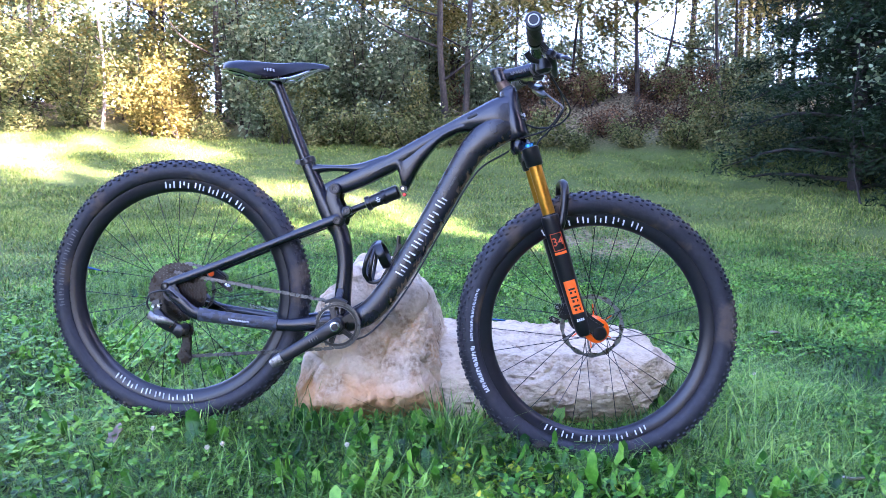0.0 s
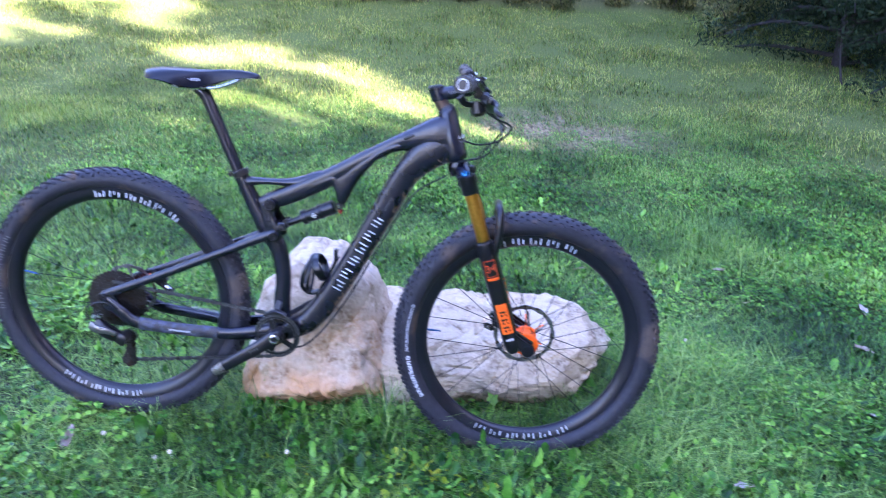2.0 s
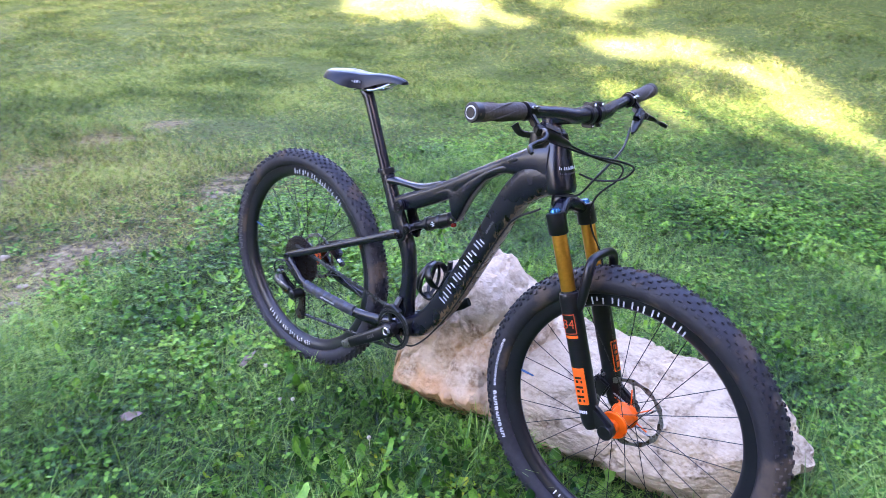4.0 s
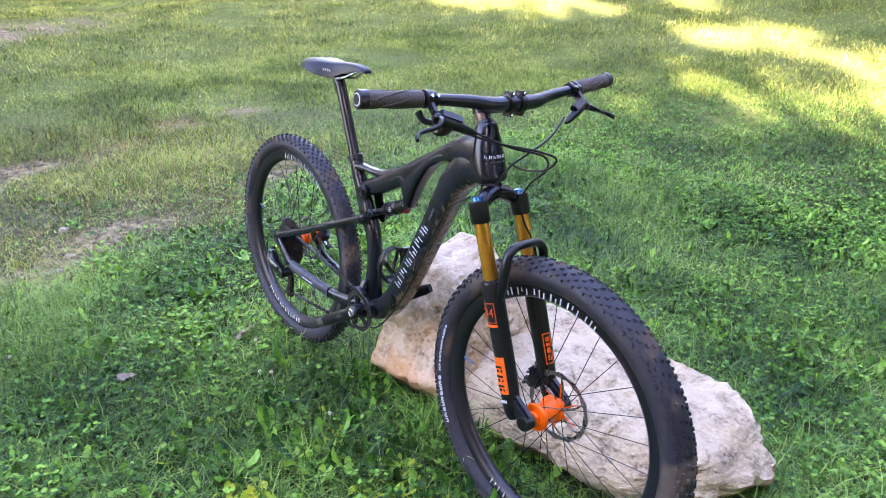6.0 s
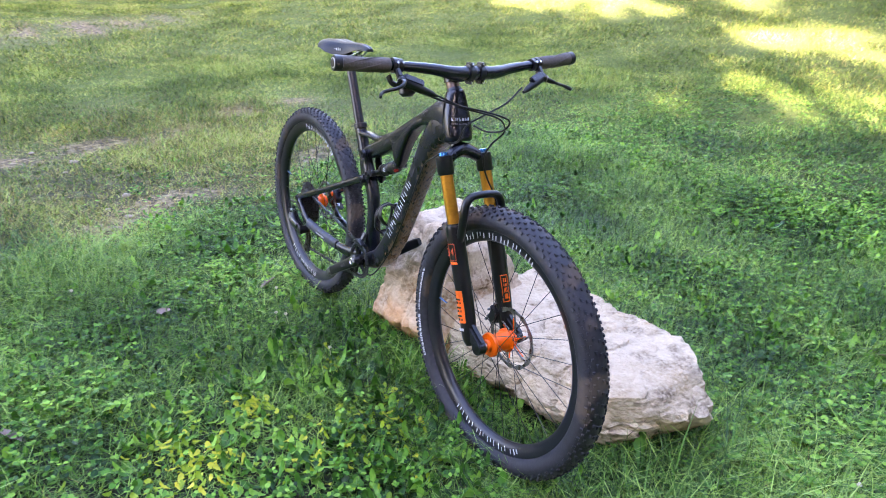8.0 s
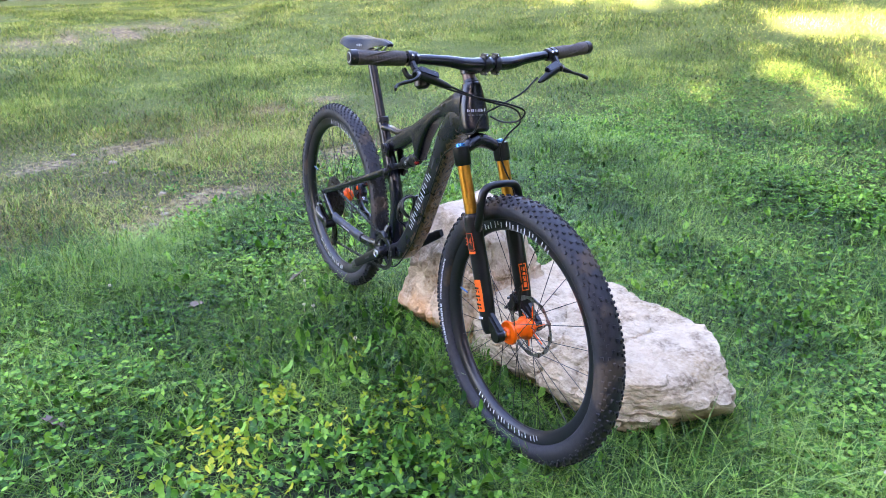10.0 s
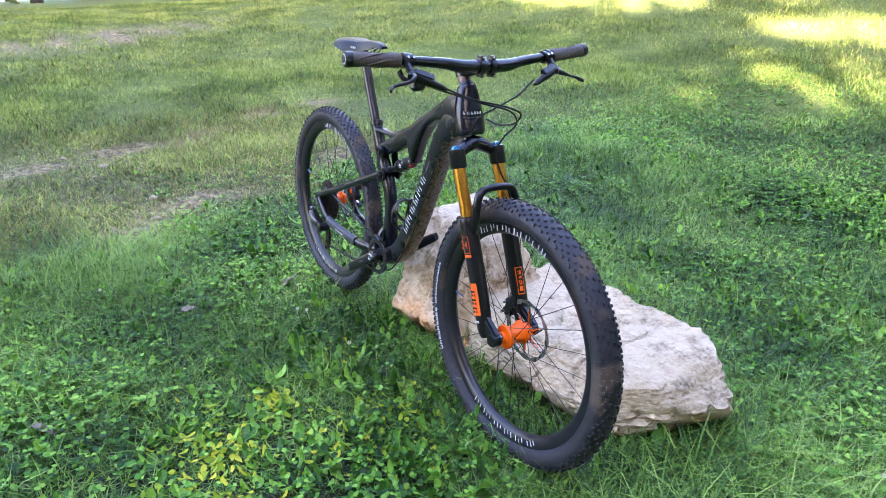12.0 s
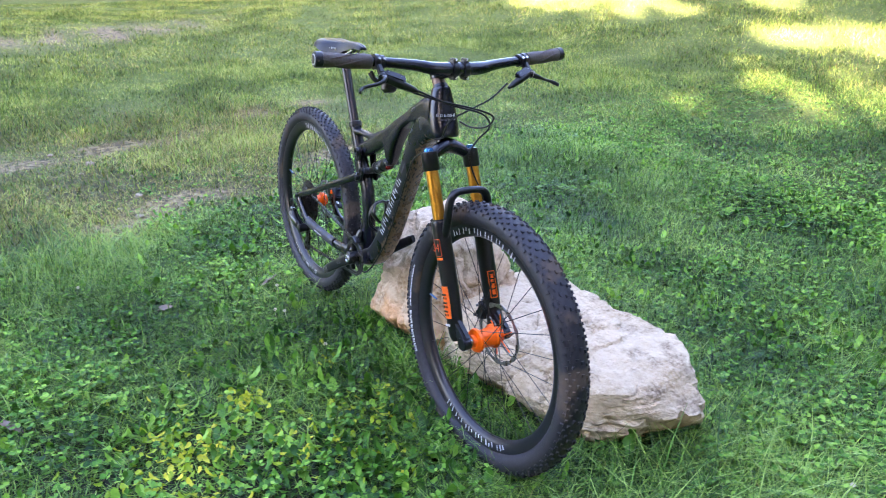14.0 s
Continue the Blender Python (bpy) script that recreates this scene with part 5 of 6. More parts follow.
def make_rock(name, centre, planes, mat, seed, rough, ledges, label):
    """A boulder: directions cut off by slanting planes, worn at the edges, with ledges and pits."""
    bm = bmesh.new()
    bmesh.ops.create_icosphere(bm, subdivisions=6, radius=1.0)
    c = Vector(centre)
    cut = [(Vector(n).normalized(), (Vector(p) - c).dot(Vector(n).normalized())) for n, p in planes]
    for v in bm.verts:
        d = v.co.normalized()
        acc = 0.0
        for n, h in cut:
            k = d.dot(n)
            if k > 0.02:
                acc += (k / max(h, 0.01)) ** 60
        r = acc ** (-1 / 60)
        p = d * r + Vector((seed, 0, 0))
        dis = noise.fractal(p * 4, 1.0, 2.0, 3) * rough * 0.8 + noise.fractal(p * 20, 0.8, 2.1, 5) * rough * 0.35
        dis -= rough * 0.7 * max(0, 1 - abs(noise.noise(p * 7)) / 0.16) ** 2
        dis -= max(0, noise.noise(p * 30) - 0.3) * rough * 0.9
        if ledges:
            q = p.z * 30 + p.x * 4 + noise.noise(p * 6) * 2.2
            dis += ledges * (abs((q % 1.0) - 0.5) - 0.25) * (1.0 - abs(d.z)) * 2
            dis -= ledges * 1.8 * max(0, noise.noise(p * 11) - 0.22)
        crack = abs(noise.noise(p * 4.3 + Vector((5, 2, 1))))
        dis -= 0.010 * max(0, 1 - crack / 0.03)
        v.co = d * (r + dis)
    me = link_mesh(name, bm, mat)
    ob = new(name, me)
    ob.location = c
    return tagged(ob, label, "rock")


M_ROCK_A = rock_material("pale_tan_rock", (0.53, 0.415, 0.295), (0.43, 0.250, 0.12), (0.20, 0.125, 0.068), 1.0)
M_ROCK_B = rock_material("pale_limestone", (0.47, 0.370, 0.250), (0.36, 0.26, 0.15), (0.14, 0.093, 0.054), 2.2)
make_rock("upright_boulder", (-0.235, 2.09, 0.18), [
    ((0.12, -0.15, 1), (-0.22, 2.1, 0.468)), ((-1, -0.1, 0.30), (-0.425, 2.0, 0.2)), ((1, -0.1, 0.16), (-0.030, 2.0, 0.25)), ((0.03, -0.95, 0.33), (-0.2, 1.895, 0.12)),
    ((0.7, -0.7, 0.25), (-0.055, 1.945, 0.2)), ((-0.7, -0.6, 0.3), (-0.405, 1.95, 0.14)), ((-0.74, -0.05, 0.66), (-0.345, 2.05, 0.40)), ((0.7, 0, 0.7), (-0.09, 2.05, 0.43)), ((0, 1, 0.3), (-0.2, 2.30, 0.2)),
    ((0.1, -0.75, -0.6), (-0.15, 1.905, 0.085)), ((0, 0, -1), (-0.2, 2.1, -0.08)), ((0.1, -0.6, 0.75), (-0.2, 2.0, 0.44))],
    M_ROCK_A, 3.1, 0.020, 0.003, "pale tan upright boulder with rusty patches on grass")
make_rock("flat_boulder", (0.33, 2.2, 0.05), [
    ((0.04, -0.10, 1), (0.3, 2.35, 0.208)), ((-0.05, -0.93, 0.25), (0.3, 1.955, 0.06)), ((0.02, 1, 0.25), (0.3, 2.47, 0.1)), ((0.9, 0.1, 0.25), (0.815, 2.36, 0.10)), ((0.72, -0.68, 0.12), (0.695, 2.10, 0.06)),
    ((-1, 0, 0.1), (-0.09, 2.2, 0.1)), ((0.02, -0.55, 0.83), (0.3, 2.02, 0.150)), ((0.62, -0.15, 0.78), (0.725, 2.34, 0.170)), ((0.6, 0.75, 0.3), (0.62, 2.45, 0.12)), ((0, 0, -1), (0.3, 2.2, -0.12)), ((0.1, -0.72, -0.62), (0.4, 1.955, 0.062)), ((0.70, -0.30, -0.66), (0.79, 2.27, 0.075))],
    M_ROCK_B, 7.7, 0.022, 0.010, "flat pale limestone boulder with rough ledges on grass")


# ---- lawn ----
def green_material(name, a, b2, c, rough=0.5, trans=0.3, gloss=0.2):
    """Leaf colour that varies from blade to blade and over the ground."""
    m = bpy.data.materials.new(name)
    m.use_nodes = True
    nt = m.node_tree
    nd, ln = nt.nodes, nt.links
    b = nd["Principled BSDF"]
    geo = nd.new("ShaderNodeNewGeometry")
    r = nd.new("ShaderNodeValToRGB")
    els = r.color_ramp.elements
    els.new(0.55)
    for i, col in enumerate((a, b2, c)):
        els[i].color = (*col, 1)
    n = nd.new("ShaderNodeTexNoise")
    n.inputs["Scale"].default_value, n.inputs["Detail"].default_value = 1.3, 4
    ln.new(geo.outputs["Position"], n.inputs["Vector"])
    mr = nd.new("ShaderNodeMapRange")
    ln.new(n.outputs["Fac"], mr.inputs[0])
    mr.inputs[1].default_value, mr.inputs[2].default_value, mr.inputs[3].default_value, mr.inputs[4].default_value = 0.3, 0.7, -0.38, 0.34
    add = nd.new("ShaderNodeMath")
    ln.new(geo.outputs["Random Per Island"], add.inputs[0])
    ln.new(mr.outputs[0], add.inputs[1])
    fine = nd.new("ShaderNodeTexNoise")
    fine.inputs["Scale"].default_value, fine.inputs["Detail"].default_value = 90, 3
    ln.new(geo.outputs["Position"], fine.inputs["Vector"])
    fm = nd.new("ShaderNodeMath")
    fm.operation = "MULTIPLY_ADD"
    ln.new(fine.outputs["Fac"], fm.inputs[0])
    fm.inputs[1].default_value = 0.5
    ln.new(add.outputs[0], fm.inputs[2])
    fs = nd.new("ShaderNodeMath")
    fs.operation = "SUBTRACT"
    ln.new(fm.outputs[0], fs.inputs[0])
    fs.inputs[1].default_value = 0.25
    ln.new(fs.outputs[0], r.inputs[0])
    ln.new(r.outputs[0], b.inputs["Base Color"])
    b.inputs["Roughness"].default_value = rough
    b.inputs["Specular IOR Level"].default_value = gloss
    tr = nd.new("ShaderNodeBsdfTranslucent")
    ln.new(r.outputs[0], tr.inputs[0])
    ms = nd.new("ShaderNodeMixShader")
    ms.inputs[0].default_value = trans
    ln.new(b.outputs[0], ms.inputs[1])
    ln.new(tr.outputs[0], ms.inputs[2])
    ln.new(ms.outputs[0], nd["Material Output"].inputs[0])
    return m


M_GRASS = green_material("grass_blades", (0.005, 0.027, 0.005), (0.080, 0.203, 0.026), (0.31, 0.46, 0.09), 0.36, 0.2, 0.26)
# lighter and yellower: filtered sun on the farther lawn is put into this colour
M_GRASS_PALE_SUNNY = green_material("pale_sun_tinted_grass", (0.032, 0.064, 0.010), (0.168, 0.248, 0.034), (0.47, 0.50, 0.12), 0.5, 0.25, 0.15)
M_DRY = green_material("dry_grass", (0.12, 0.095, 0.030), (0.30, 0.240, 0.085), (0.50, 0.405, 0.16), 0.6, 0.25, 0.15)
M_WEED = green_material("weed_leaves", (0.006, 0.042, 0.004), (0.068, 0.216, 0.018), (0.26, 0.49, 0.06), 0.36, 0.2, 0.26)
M_CLOVER = green_material("clover_leaves", (0.005, 0.037, 0.004), (0.064, 0.200, 0.016), (0.22, 0.41, 0.05), 0.42, 0.2, 0.17)

ROCK_PLAN = ((-0.235, 2.09, 0.19, 0.18), (0.33, 2.2, 0.40, 0.24))


def scatter(rs, x0, x1, y0, y1, density, keep=None):
    n = int((x1 - x0) * (y1 - y0) * density)
    x, y = x0 + (x1 - x0) * rs.rand(n), y0 + (y1 - y0) * rs.rand(n)
    ok = np.ones(n, bool)
    for cx, cy, rx, ry in ROCK_PLAN:
        ok &= ((x - cx) / rx) ** 2 + ((y - cy) / ry) ** 2 > 0.9
    if keep is not None:
        ok &= keep(x, y, rs)
    return x[ok], y[ok]


def blades(name, rs, x, y, height, width, lean, mat, label, plain=False):
    """Bent, tapering blades as one mesh; plain ones have three corners."""
    n = len(x)
    z = rise(x, y) - 0.004
    h = height * (0.45 + 0.9 * rs.rand(n)) * (1 + 0.35 * wave(x, y, 3.0, 11))
    a = rs.rand(n) * 6.283 + 0.0
    face = a + 1.57 + (rs.rand(n) - 0.5)
    w = width * (0.6 + 0.8 * rs.rand(n))
    le = lean * h * (0.15 + 1.2 * rs.rand(n))
    d = np.stack([np.cos(a), np.sin(a)], 1)
    s = np.stack([np.cos(face), np.sin(face)], 1) * (w / 2)[:, None]
    base = np.stack([x, y], 1)
    mid = base + d * (le * 0.35)[:, None]
    tip = base + d * le[:, None]
    hz = h / np.sqrt(1 + (le / h) ** 2 * 0.6)
    P = np.zeros((n, 5, 3))
    P[:, 0, :2], P[:, 1, :2], P[:, 2, :2], P[:, 3, :2], P[:, 4, :2] = base - s, base + s, mid + s * 0.8, mid - s * 0.8, tip
    P[:, 0, 2] = P[:, 1, 2] = z
    P[:, 2, 2] = P[:, 3, 2] = z + hz * 0.58
    P[:, 4, 2] = z + hz
    if plain:
        k = np.arange(n) * 3
        me = fast_mesh(name, P[:, (0, 1, 4)].reshape(-1, 3), [np.stack([k, k + 1, k + 2], 1)], mat)
        return tagged(new(name, me), label, "grass", kind="stuff")
    k = np.arange(n) * 5
    me = fast_mesh(name, P.reshape(-1, 3), [np.stack([k, k + 1, k + 2, k + 3], 1), np.stack([k + 3, k + 2, k + 4], 1)], mat)
    return tagged(new(name, me), label, "grass", kind="stuff")


def leaves_flat(name, rs, x, y, zs, length, width, tilt_lo, tilt_hi, mat, label, category, turns=None):
    """Broad leaves with a folded midrib: six-cornered, rising from their foot."""
    n = len(x)
    a = rs.rand(n) * 6.283 if turns is None else turns
    t = tilt_lo + (tilt_hi - tilt_lo) * rs.rand(n)
    L = length * (0.55 + 0.8 * rs.rand(n))
    W = width * (0.6 + 0.7 * rs.rand(n))
    d = np.stack([np.cos(a) * np.cos(t), np.sin(a) * np.cos(t), np.sin(t)], 1)
    s = np.stack([-np.sin(a), np.cos(a), np.zeros(n)], 1)
    u = np.cross(d, s)
    foot = np.stack([x, y, zs], 1)
    prof = ((0.0, 0.07, 0.0), (0.22, 0.20, 0.04), (0.38, 0.40, 0.06), (0.46, 0.30, 0.07), (0.66, 0.52, 0.07), (0.74, 0.40, 0.05), (0.90, 0.40, -0.02), (1.0, 0.05, -0.08))
    m = len(prof)
    P = np.zeros((n, 3 * m, 3))
    for i, (f, hw, b) in enumerate(prof):
        c = foot + d * (L * f)[:, None] - u * (L * b)[:, None]
        e = s * (W * hw)[:, None] * (0.85 + 0.3 * rs.rand(n))[:, None]
        g = s * (W * hw)[:, None] * (0.85 + 0.3 * rs.rand(n))[:, None]
        P[:, 3 * i] = c - e - u * (W * hw * 0.3)[:, None]
        P[:, 3 * i + 1] = c
        P[:, 3 * i + 2] = c + g - u * (W * hw * 0.3)[:, None]
    k = np.arange(n) * 3 * m
    q = []
    for i in range(m - 1):
        o = 3 * i
        q.append(np.stack([k + o, k + o + 1, k + o + 4, k + o + 3], 1))
        q.append(np.stack([k + o + 1, k + o + 2, k + o + 5, k + o + 4], 1))
    me = fast_mesh(name, P.reshape(-1, 3), [np.concatenate(q)], mat, True)
    return tagged(new(name, me), label, category, kind="stuff")


def leaflets(name, rs, x, y, zs, length, width, tilt_lo, tilt_hi, mat, label, category, turns):
    """Small round leaflets, one six-cornered face each."""
    n = len(x)
    t = tilt_lo + (tilt_hi - tilt_lo) * rs.rand(n)
    L, W = length * (0.65 + 0.6 * rs.rand(n)), width * (0.65 + 0.6 * rs.rand(n))
    d = np.stack([np.cos(turns) * np.cos(t), np.sin(turns) * np.cos(t), np.sin(t)], 1)
    s = np.stack([-np.sin(turns), np.cos(turns), 0.25 * rs.randn(n)], 1)
    foot = np.stack([x, y, zs], 1)
    P = np.zeros((n, 6, 3))
    for i, (f, w) in enumerate(((0.0, 0.0), (0.45, 0.48), (0.9, 0.36), (1.0, 0.0), (0.9, -0.36), (0.45, -0.48))):
        P[:, i] = foot + d * (L * f)[:, None] + s * (W * w)[:, None]
    k = np.arange(n) * 6
    me = fast_mesh(name, P.reshape(-1, 3), [np.stack([k + i for i in range(6)], 1)], mat)
    return tagged(new(name, me), label, category, kind="stuff")


rs = np.random.RandomState(21)


def grassy(x, y, r):
    return r.rand(len(x)) > np.maximum(bare(x, y) * 0.93, 0.12 * dry_side(x, y))


NEAR = (-2.5, 2.6, 0.0, 4.9)
MIDDLE = (-7.5, 4.2, -2.2, 8.6)


def inner(x, y, r, fade=0.9):
    """1 well inside a stretch of lawn, falling to 0 at its rim."""
    d = np.minimum(np.minimum(x - r[0], r[1] - x), np.minimum(y - r[2], r[3] - y))
    return np.clip(d / fade + 0.25 * wave(x, y, 5, 71), 0, 1)


def outside(x, y, r):
    return rs.rand(len(x)) > inner(x, y, r)


def inside(x, y, r):
    return rs.rand(len(x)) < inner(x, y, r)


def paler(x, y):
    """Share of pale grass, with sunlight put into its colour: more of it away from the bicycle."""
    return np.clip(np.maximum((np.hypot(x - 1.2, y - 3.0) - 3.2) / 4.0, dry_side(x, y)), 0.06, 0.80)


x, y = scatter(rs, *NEAR, 8200, lambda x, y, r: grassy(x, y, r) & inside(x, y, NEAR) & (r.rand(len(x)) > 0.85 * dry_side(x, y)))
blades("grass_near", rs, x, y, 0.050, 0.0036, 1.5, M_GRASS, "short green lawn grass around the bicycle")
x, y = scatter(rs, *NEAR, 9000, lambda x, y, r: grassy(x, y, r) & inside(x, y, NEAR) & (r.rand(len(x)) < dry_side(x, y)))
blades("pale_grass_near", rs, x, y, 0.034, 0.0034, 1.7, M_GRASS_PALE_SUNNY, "short pale grass on the worn side of the lawn")
x, y = scatter(rs, *NEAR, 4300, lambda x, y, r: grassy(x, y, r) & inside(x, y, NEAR) & (r.rand(len(x)) > 0.9 * dry_side(x, y)))
blades("long_grass_near", rs, x, y, 0.088, 0.0030, 2.6, M_GRASS, "long thin grass blades lying over the lawn")
x, y = scatter(rs, *NEAR, 2600, lambda x, y, r: r.rand(len(x)) < 0.10 + 0.35 * bare(x, y) + 0.85 * dry_side(x, y))
blades("dry_grass_near", rs, x, y, 0.040, 0.0026, 2.4, M_DRY, "straw-coloured dead grass among the lawn")

x, y = scatter(rs, *MIDDLE, 4600, lambda x, y, r: outside(x, y, NEAR) & inside(x, y, MIDDLE) & grassy(x, y, r) & (r.rand(len(x)) > paler(x, y)))
blades("grass_middle", rs, x, y, 0.048, 0.0068, 1.8, M_GRASS, "green lawn grass further off", True)
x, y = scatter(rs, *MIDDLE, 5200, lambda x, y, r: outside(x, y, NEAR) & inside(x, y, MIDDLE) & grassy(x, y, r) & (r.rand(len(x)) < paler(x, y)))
blades("pale_grass_middle", rs, x, y, 0.044, 0.0064, 1.8, M_GRASS_PALE_SUNNY, "lawn grass further off, sunlight painted in as pale yellow-green", True)
x, y = scatter(rs, *MIDDLE, 3400, lambda x, y, r: outside(x, y, NEAR) & (r.rand(len(x)) < 0.12 + 0.35 * bare(x, y) + 0.88 * dry_side(x, y)))
blades("dry_grass_middle", rs, x, y, 0.040, 0.0048, 2.2, M_DRY, "patches of straw-coloured dead grass", True)
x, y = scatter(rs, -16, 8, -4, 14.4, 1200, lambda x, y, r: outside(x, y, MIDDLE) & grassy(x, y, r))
blades("grass_far", rs, x, y, 0.050, 0.0105, 1.6, M_GRASS_PALE_SUNNY, "lawn grass near the wood's edge", True)
x, y = scatter(rs, -16, 8, -4, 14.5, 240, lambda x, y, r: outside(x, y, MIDDLE))
blades("dry_grass_far", rs, x, y, 0.050, 0.009, 1.6, M_DRY, "dead grass near the wood's edge", True)
# long blue-green tuft between the boulders and by their feet
tx, ty = [], []
for cx, cy, k in ((0.0, 1.86, 90), (0.05, 1.93, 60), (0.78, 2.06, 12), (-0.42, 1.9, 60), (0.88, 2.3, 12), (0.02, 1.80, 70)):
    tx.append(cx + 0.045 * rs.randn(k)), ty.append(cy + 0.035 * rs.randn(k))
blades("grass_tufts", rs, np.concatenate(tx), np.concatenate(ty), 0.12, 0.0042, 1.3, M_GRASS, "long grass tufts at the boulders' feet")


def lush(x, y):
    """Broad-leaved patches: before the boulders, under the front wheel and over the near corner of the lawn."""
    g = 0.22 + 0.30 * wave(x, y, 3.2, 31)
    g = g + 0.75 * np.exp(-((x - 0.15) / 0.75) ** 2 - ((y - 1.38) / 0.32) ** 2) + 0.35 * np.exp(-((x + 0.75) / 0.6) ** 2 - ((y - 1.0) / 0.35) ** 2)
    return np.clip(g, 0.03, 1) * (1 - dry_side(x, y)) * (1 - 0.9 * bare(x, y))


def rosettes(x, y, k):
    """k leaves round each root, unevenly turned."""
    n = len(x)
    a = np.repeat(rs.rand(n) * 6.283, k) + np.tile(np.arange(k) * 6.283 / k, n) + 0.5 * rs.randn(n * k)
    return np.repeat(x, k) + 0.008 * np.cos(a), np.repeat(y, k) + 0.008 * np.sin(a), a


x, y = scatter(rs, *NEAR, 250, lambda x, y, r: r.rand(len(x)) < lush(x, y))
x, y, a = rosettes(x, y, 5)
leaves_flat("weed_leaves_near", rs, x, y, rise(x, y) + 0.012, 0.048, 0.021, 0.1, 1.0, M_WEED, "broad green dandelion and plantain leaves", "weeds", a)
# long grass among them
n = 2600
x, y = -0.7 + 1.6 * rs.rand(n), 1.35 + 0.52 * rs.rand(n)
blades("long_grass_by_boulders", rs, x, y, 0.085, 0.0034, 1.7, M_GRASS, "long grass in front of the boulders")
# taller leaves in front of the boulders and under the front wheel
n = 85
x, y = -0.42 + 1.2 * rs.rand(n), 1.40 + 0.46 * rs.rand(n) ** 0.7
ok = ~((abs(y - 1.80 + 0.04 * x) < 0.045) & (x > 0.2)) & ~((x > 0.05) & (y > 1.84))
x, y = np.concatenate([x[ok], -0.44 + 0.46 * rs.rand(26)]), np.concatenate([y[ok], 1.80 + 0.07 * rs.rand(26)])
x, y, a = rosettes(x, y, 5)
leaves_flat("tall_weed_leaves", rs, x, y, rise(x, y) + 0.012, 0.068, 0.025, 0.15, 1.1, M_WEED, "tall dandelion leaves in front of the boulders", "weeds", a)
x, y = scatter(rs, -3.0, 4.0, 1.5, 7.5, 900, lambda x, y, r: outside(x, y, NEAR) & (r.rand(len(x)) < (0.25 + lush(x, y)) * np.clip((7.6 - y) / 3, 0, 1) * np.clip((x + 3) / 1.5, 0, 1)))
x, y, a = rosettes(x, y, 5)
leaflets("weed_leaves_middle", rs, x, y, rise(x, y) + 0.022, 0.027, 0.015, 0.0, 0.6, M_CLOVER, "low weed leaves scattered over the lawn", "weeds", a)
# plantain and dandelion rosettes that stand out, each of large leaves
x, y = scatter(rs, -1.9, 2.5, 0.2, 4.6, 12, lambda x, y, r: r.rand(len(x)) < 0.2 + lush(x, y))
x, y, a = rosettes(x, y, 6)
leaves_flat("broad_weed_leaves", rs, x, y, rise(x, y) + 0.018, 0.076, 0.030, 0.05, 0.7, M_WEED, "large dandelion leaves in loose rosettes", "weeds", a)
# clover: three round leaflets on each stalk
x, y = scatter(rs, *NEAR, 1500, lambda x, y, r: (r.rand(len(x)) < np.clip(0.25 + 0.4 * wave(x, y, 4.1, 47) + 0.45 * lush(x, y) + 0.22 * (x < -0.2) * (y < 1.6), 0.02, 1)) & (r.rand(len(x)) > np.maximum(bare(x, y), 0.97 * dry_side(x, y))))
n = len(x)
zz = rise(x, y) + 0.022 + 0.035 * rs.rand(n)
a = rs.rand(n) * 6.283
cx = np.repeat(x, 3)
cy = np.repeat(y, 3)
leaflets("clover_leaves", rs, cx, cy, np.repeat(zz, 3), 0.0150, 0.0150, -0.1, 0.45, M_CLOVER, "patches of low three-leaved clover", "clover", np.repeat(a, 3) + np.tile([0, 2.094, 4.189], n))


# ---- wood ----
M_BARK = material("grey_brown_bark", (0.070, 0.052, 0.038), 0.9, dark=(0.03, 0.022, 0.016), scale=5, amount=0.4, fine=30, bump=0.8, bump_scale=25)
M_BARK_DARK = material("dark_bark", (0.032, 0.026, 0.021), 0.9, dark=(0.015, 0.012, 0.01), scale=5, amount=0.4, fine=30, bump=0.8, bump_scale=25)
M_BARK_PALE = material("pale_bark", (0.34, 0.29, 0.23), 0.85, dark=(0.2, 0.16, 0.12), scale=6, amount=0.4, fine=30, bump=0.5, bump_scale=25)
M_LEAF = green_material("tree_leaves", (0.070, 0.092, 0.032), (0.19, 0.21, 0.075), (0.36, 0.32, 0.12), 0.6, 0.45, 0.06)
M_LEAF_YELLOW = green_material("yellowing_leaves", (0.10, 0.095, 0.024), (0.21, 0.175, 0.042), (0.36, 0.27, 0.08), 0.6, 0.45, 0.06)
M_LEAF_BLUE = green_material("grey_green_leaves", (0.085, 0.12, 0.06), (0.20, 0.25, 0.135), (0.38, 0.40, 0.22), 0.55, 0.4, 0.08)
M_CEDAR = green_material("dark_cedar", (0.008, 0.018, 0.008), (0.016, 0.033, 0.014), (0.035, 0.055, 0.022), 0.7, 0.1, 0.1)
M_LITTER = green_material("brown_leaf_litter", (0.045, 0.026, 0.014), (0.11, 0.062, 0.032), (0.24, 0.14, 0.07), 0.8, 0.1)


def leaf_cloud(name, rs, centres, radii, count, size, mat, parent, flat=0.5, slim=1.0):
    """Small leaves in clumps: each clump an ellipsoid, denser towards its skin, leaves turned every way."""
    C, R = np.asarray(centres, float), np.asarray(radii, float)
    wgt = (R[:, 0] * R[:, 1] * R[:, 2]) ** 0.66
    idx = rs.choice(len(C), count, p=wgt / wgt.sum())
    v = rs.randn(count, 3)
    v /= np.linalg.norm(v, axis=1)[:, None]
    rad = rs.rand(count) ** 0.45
    p = C[idx] + v * R[idx] * rad[:, None] * (1 + 0.18 * rs.randn(count))[:, None]
    d = rs.randn(count, 3)
    d[:, 2] = d[:, 2] * 0.6 - 0.35
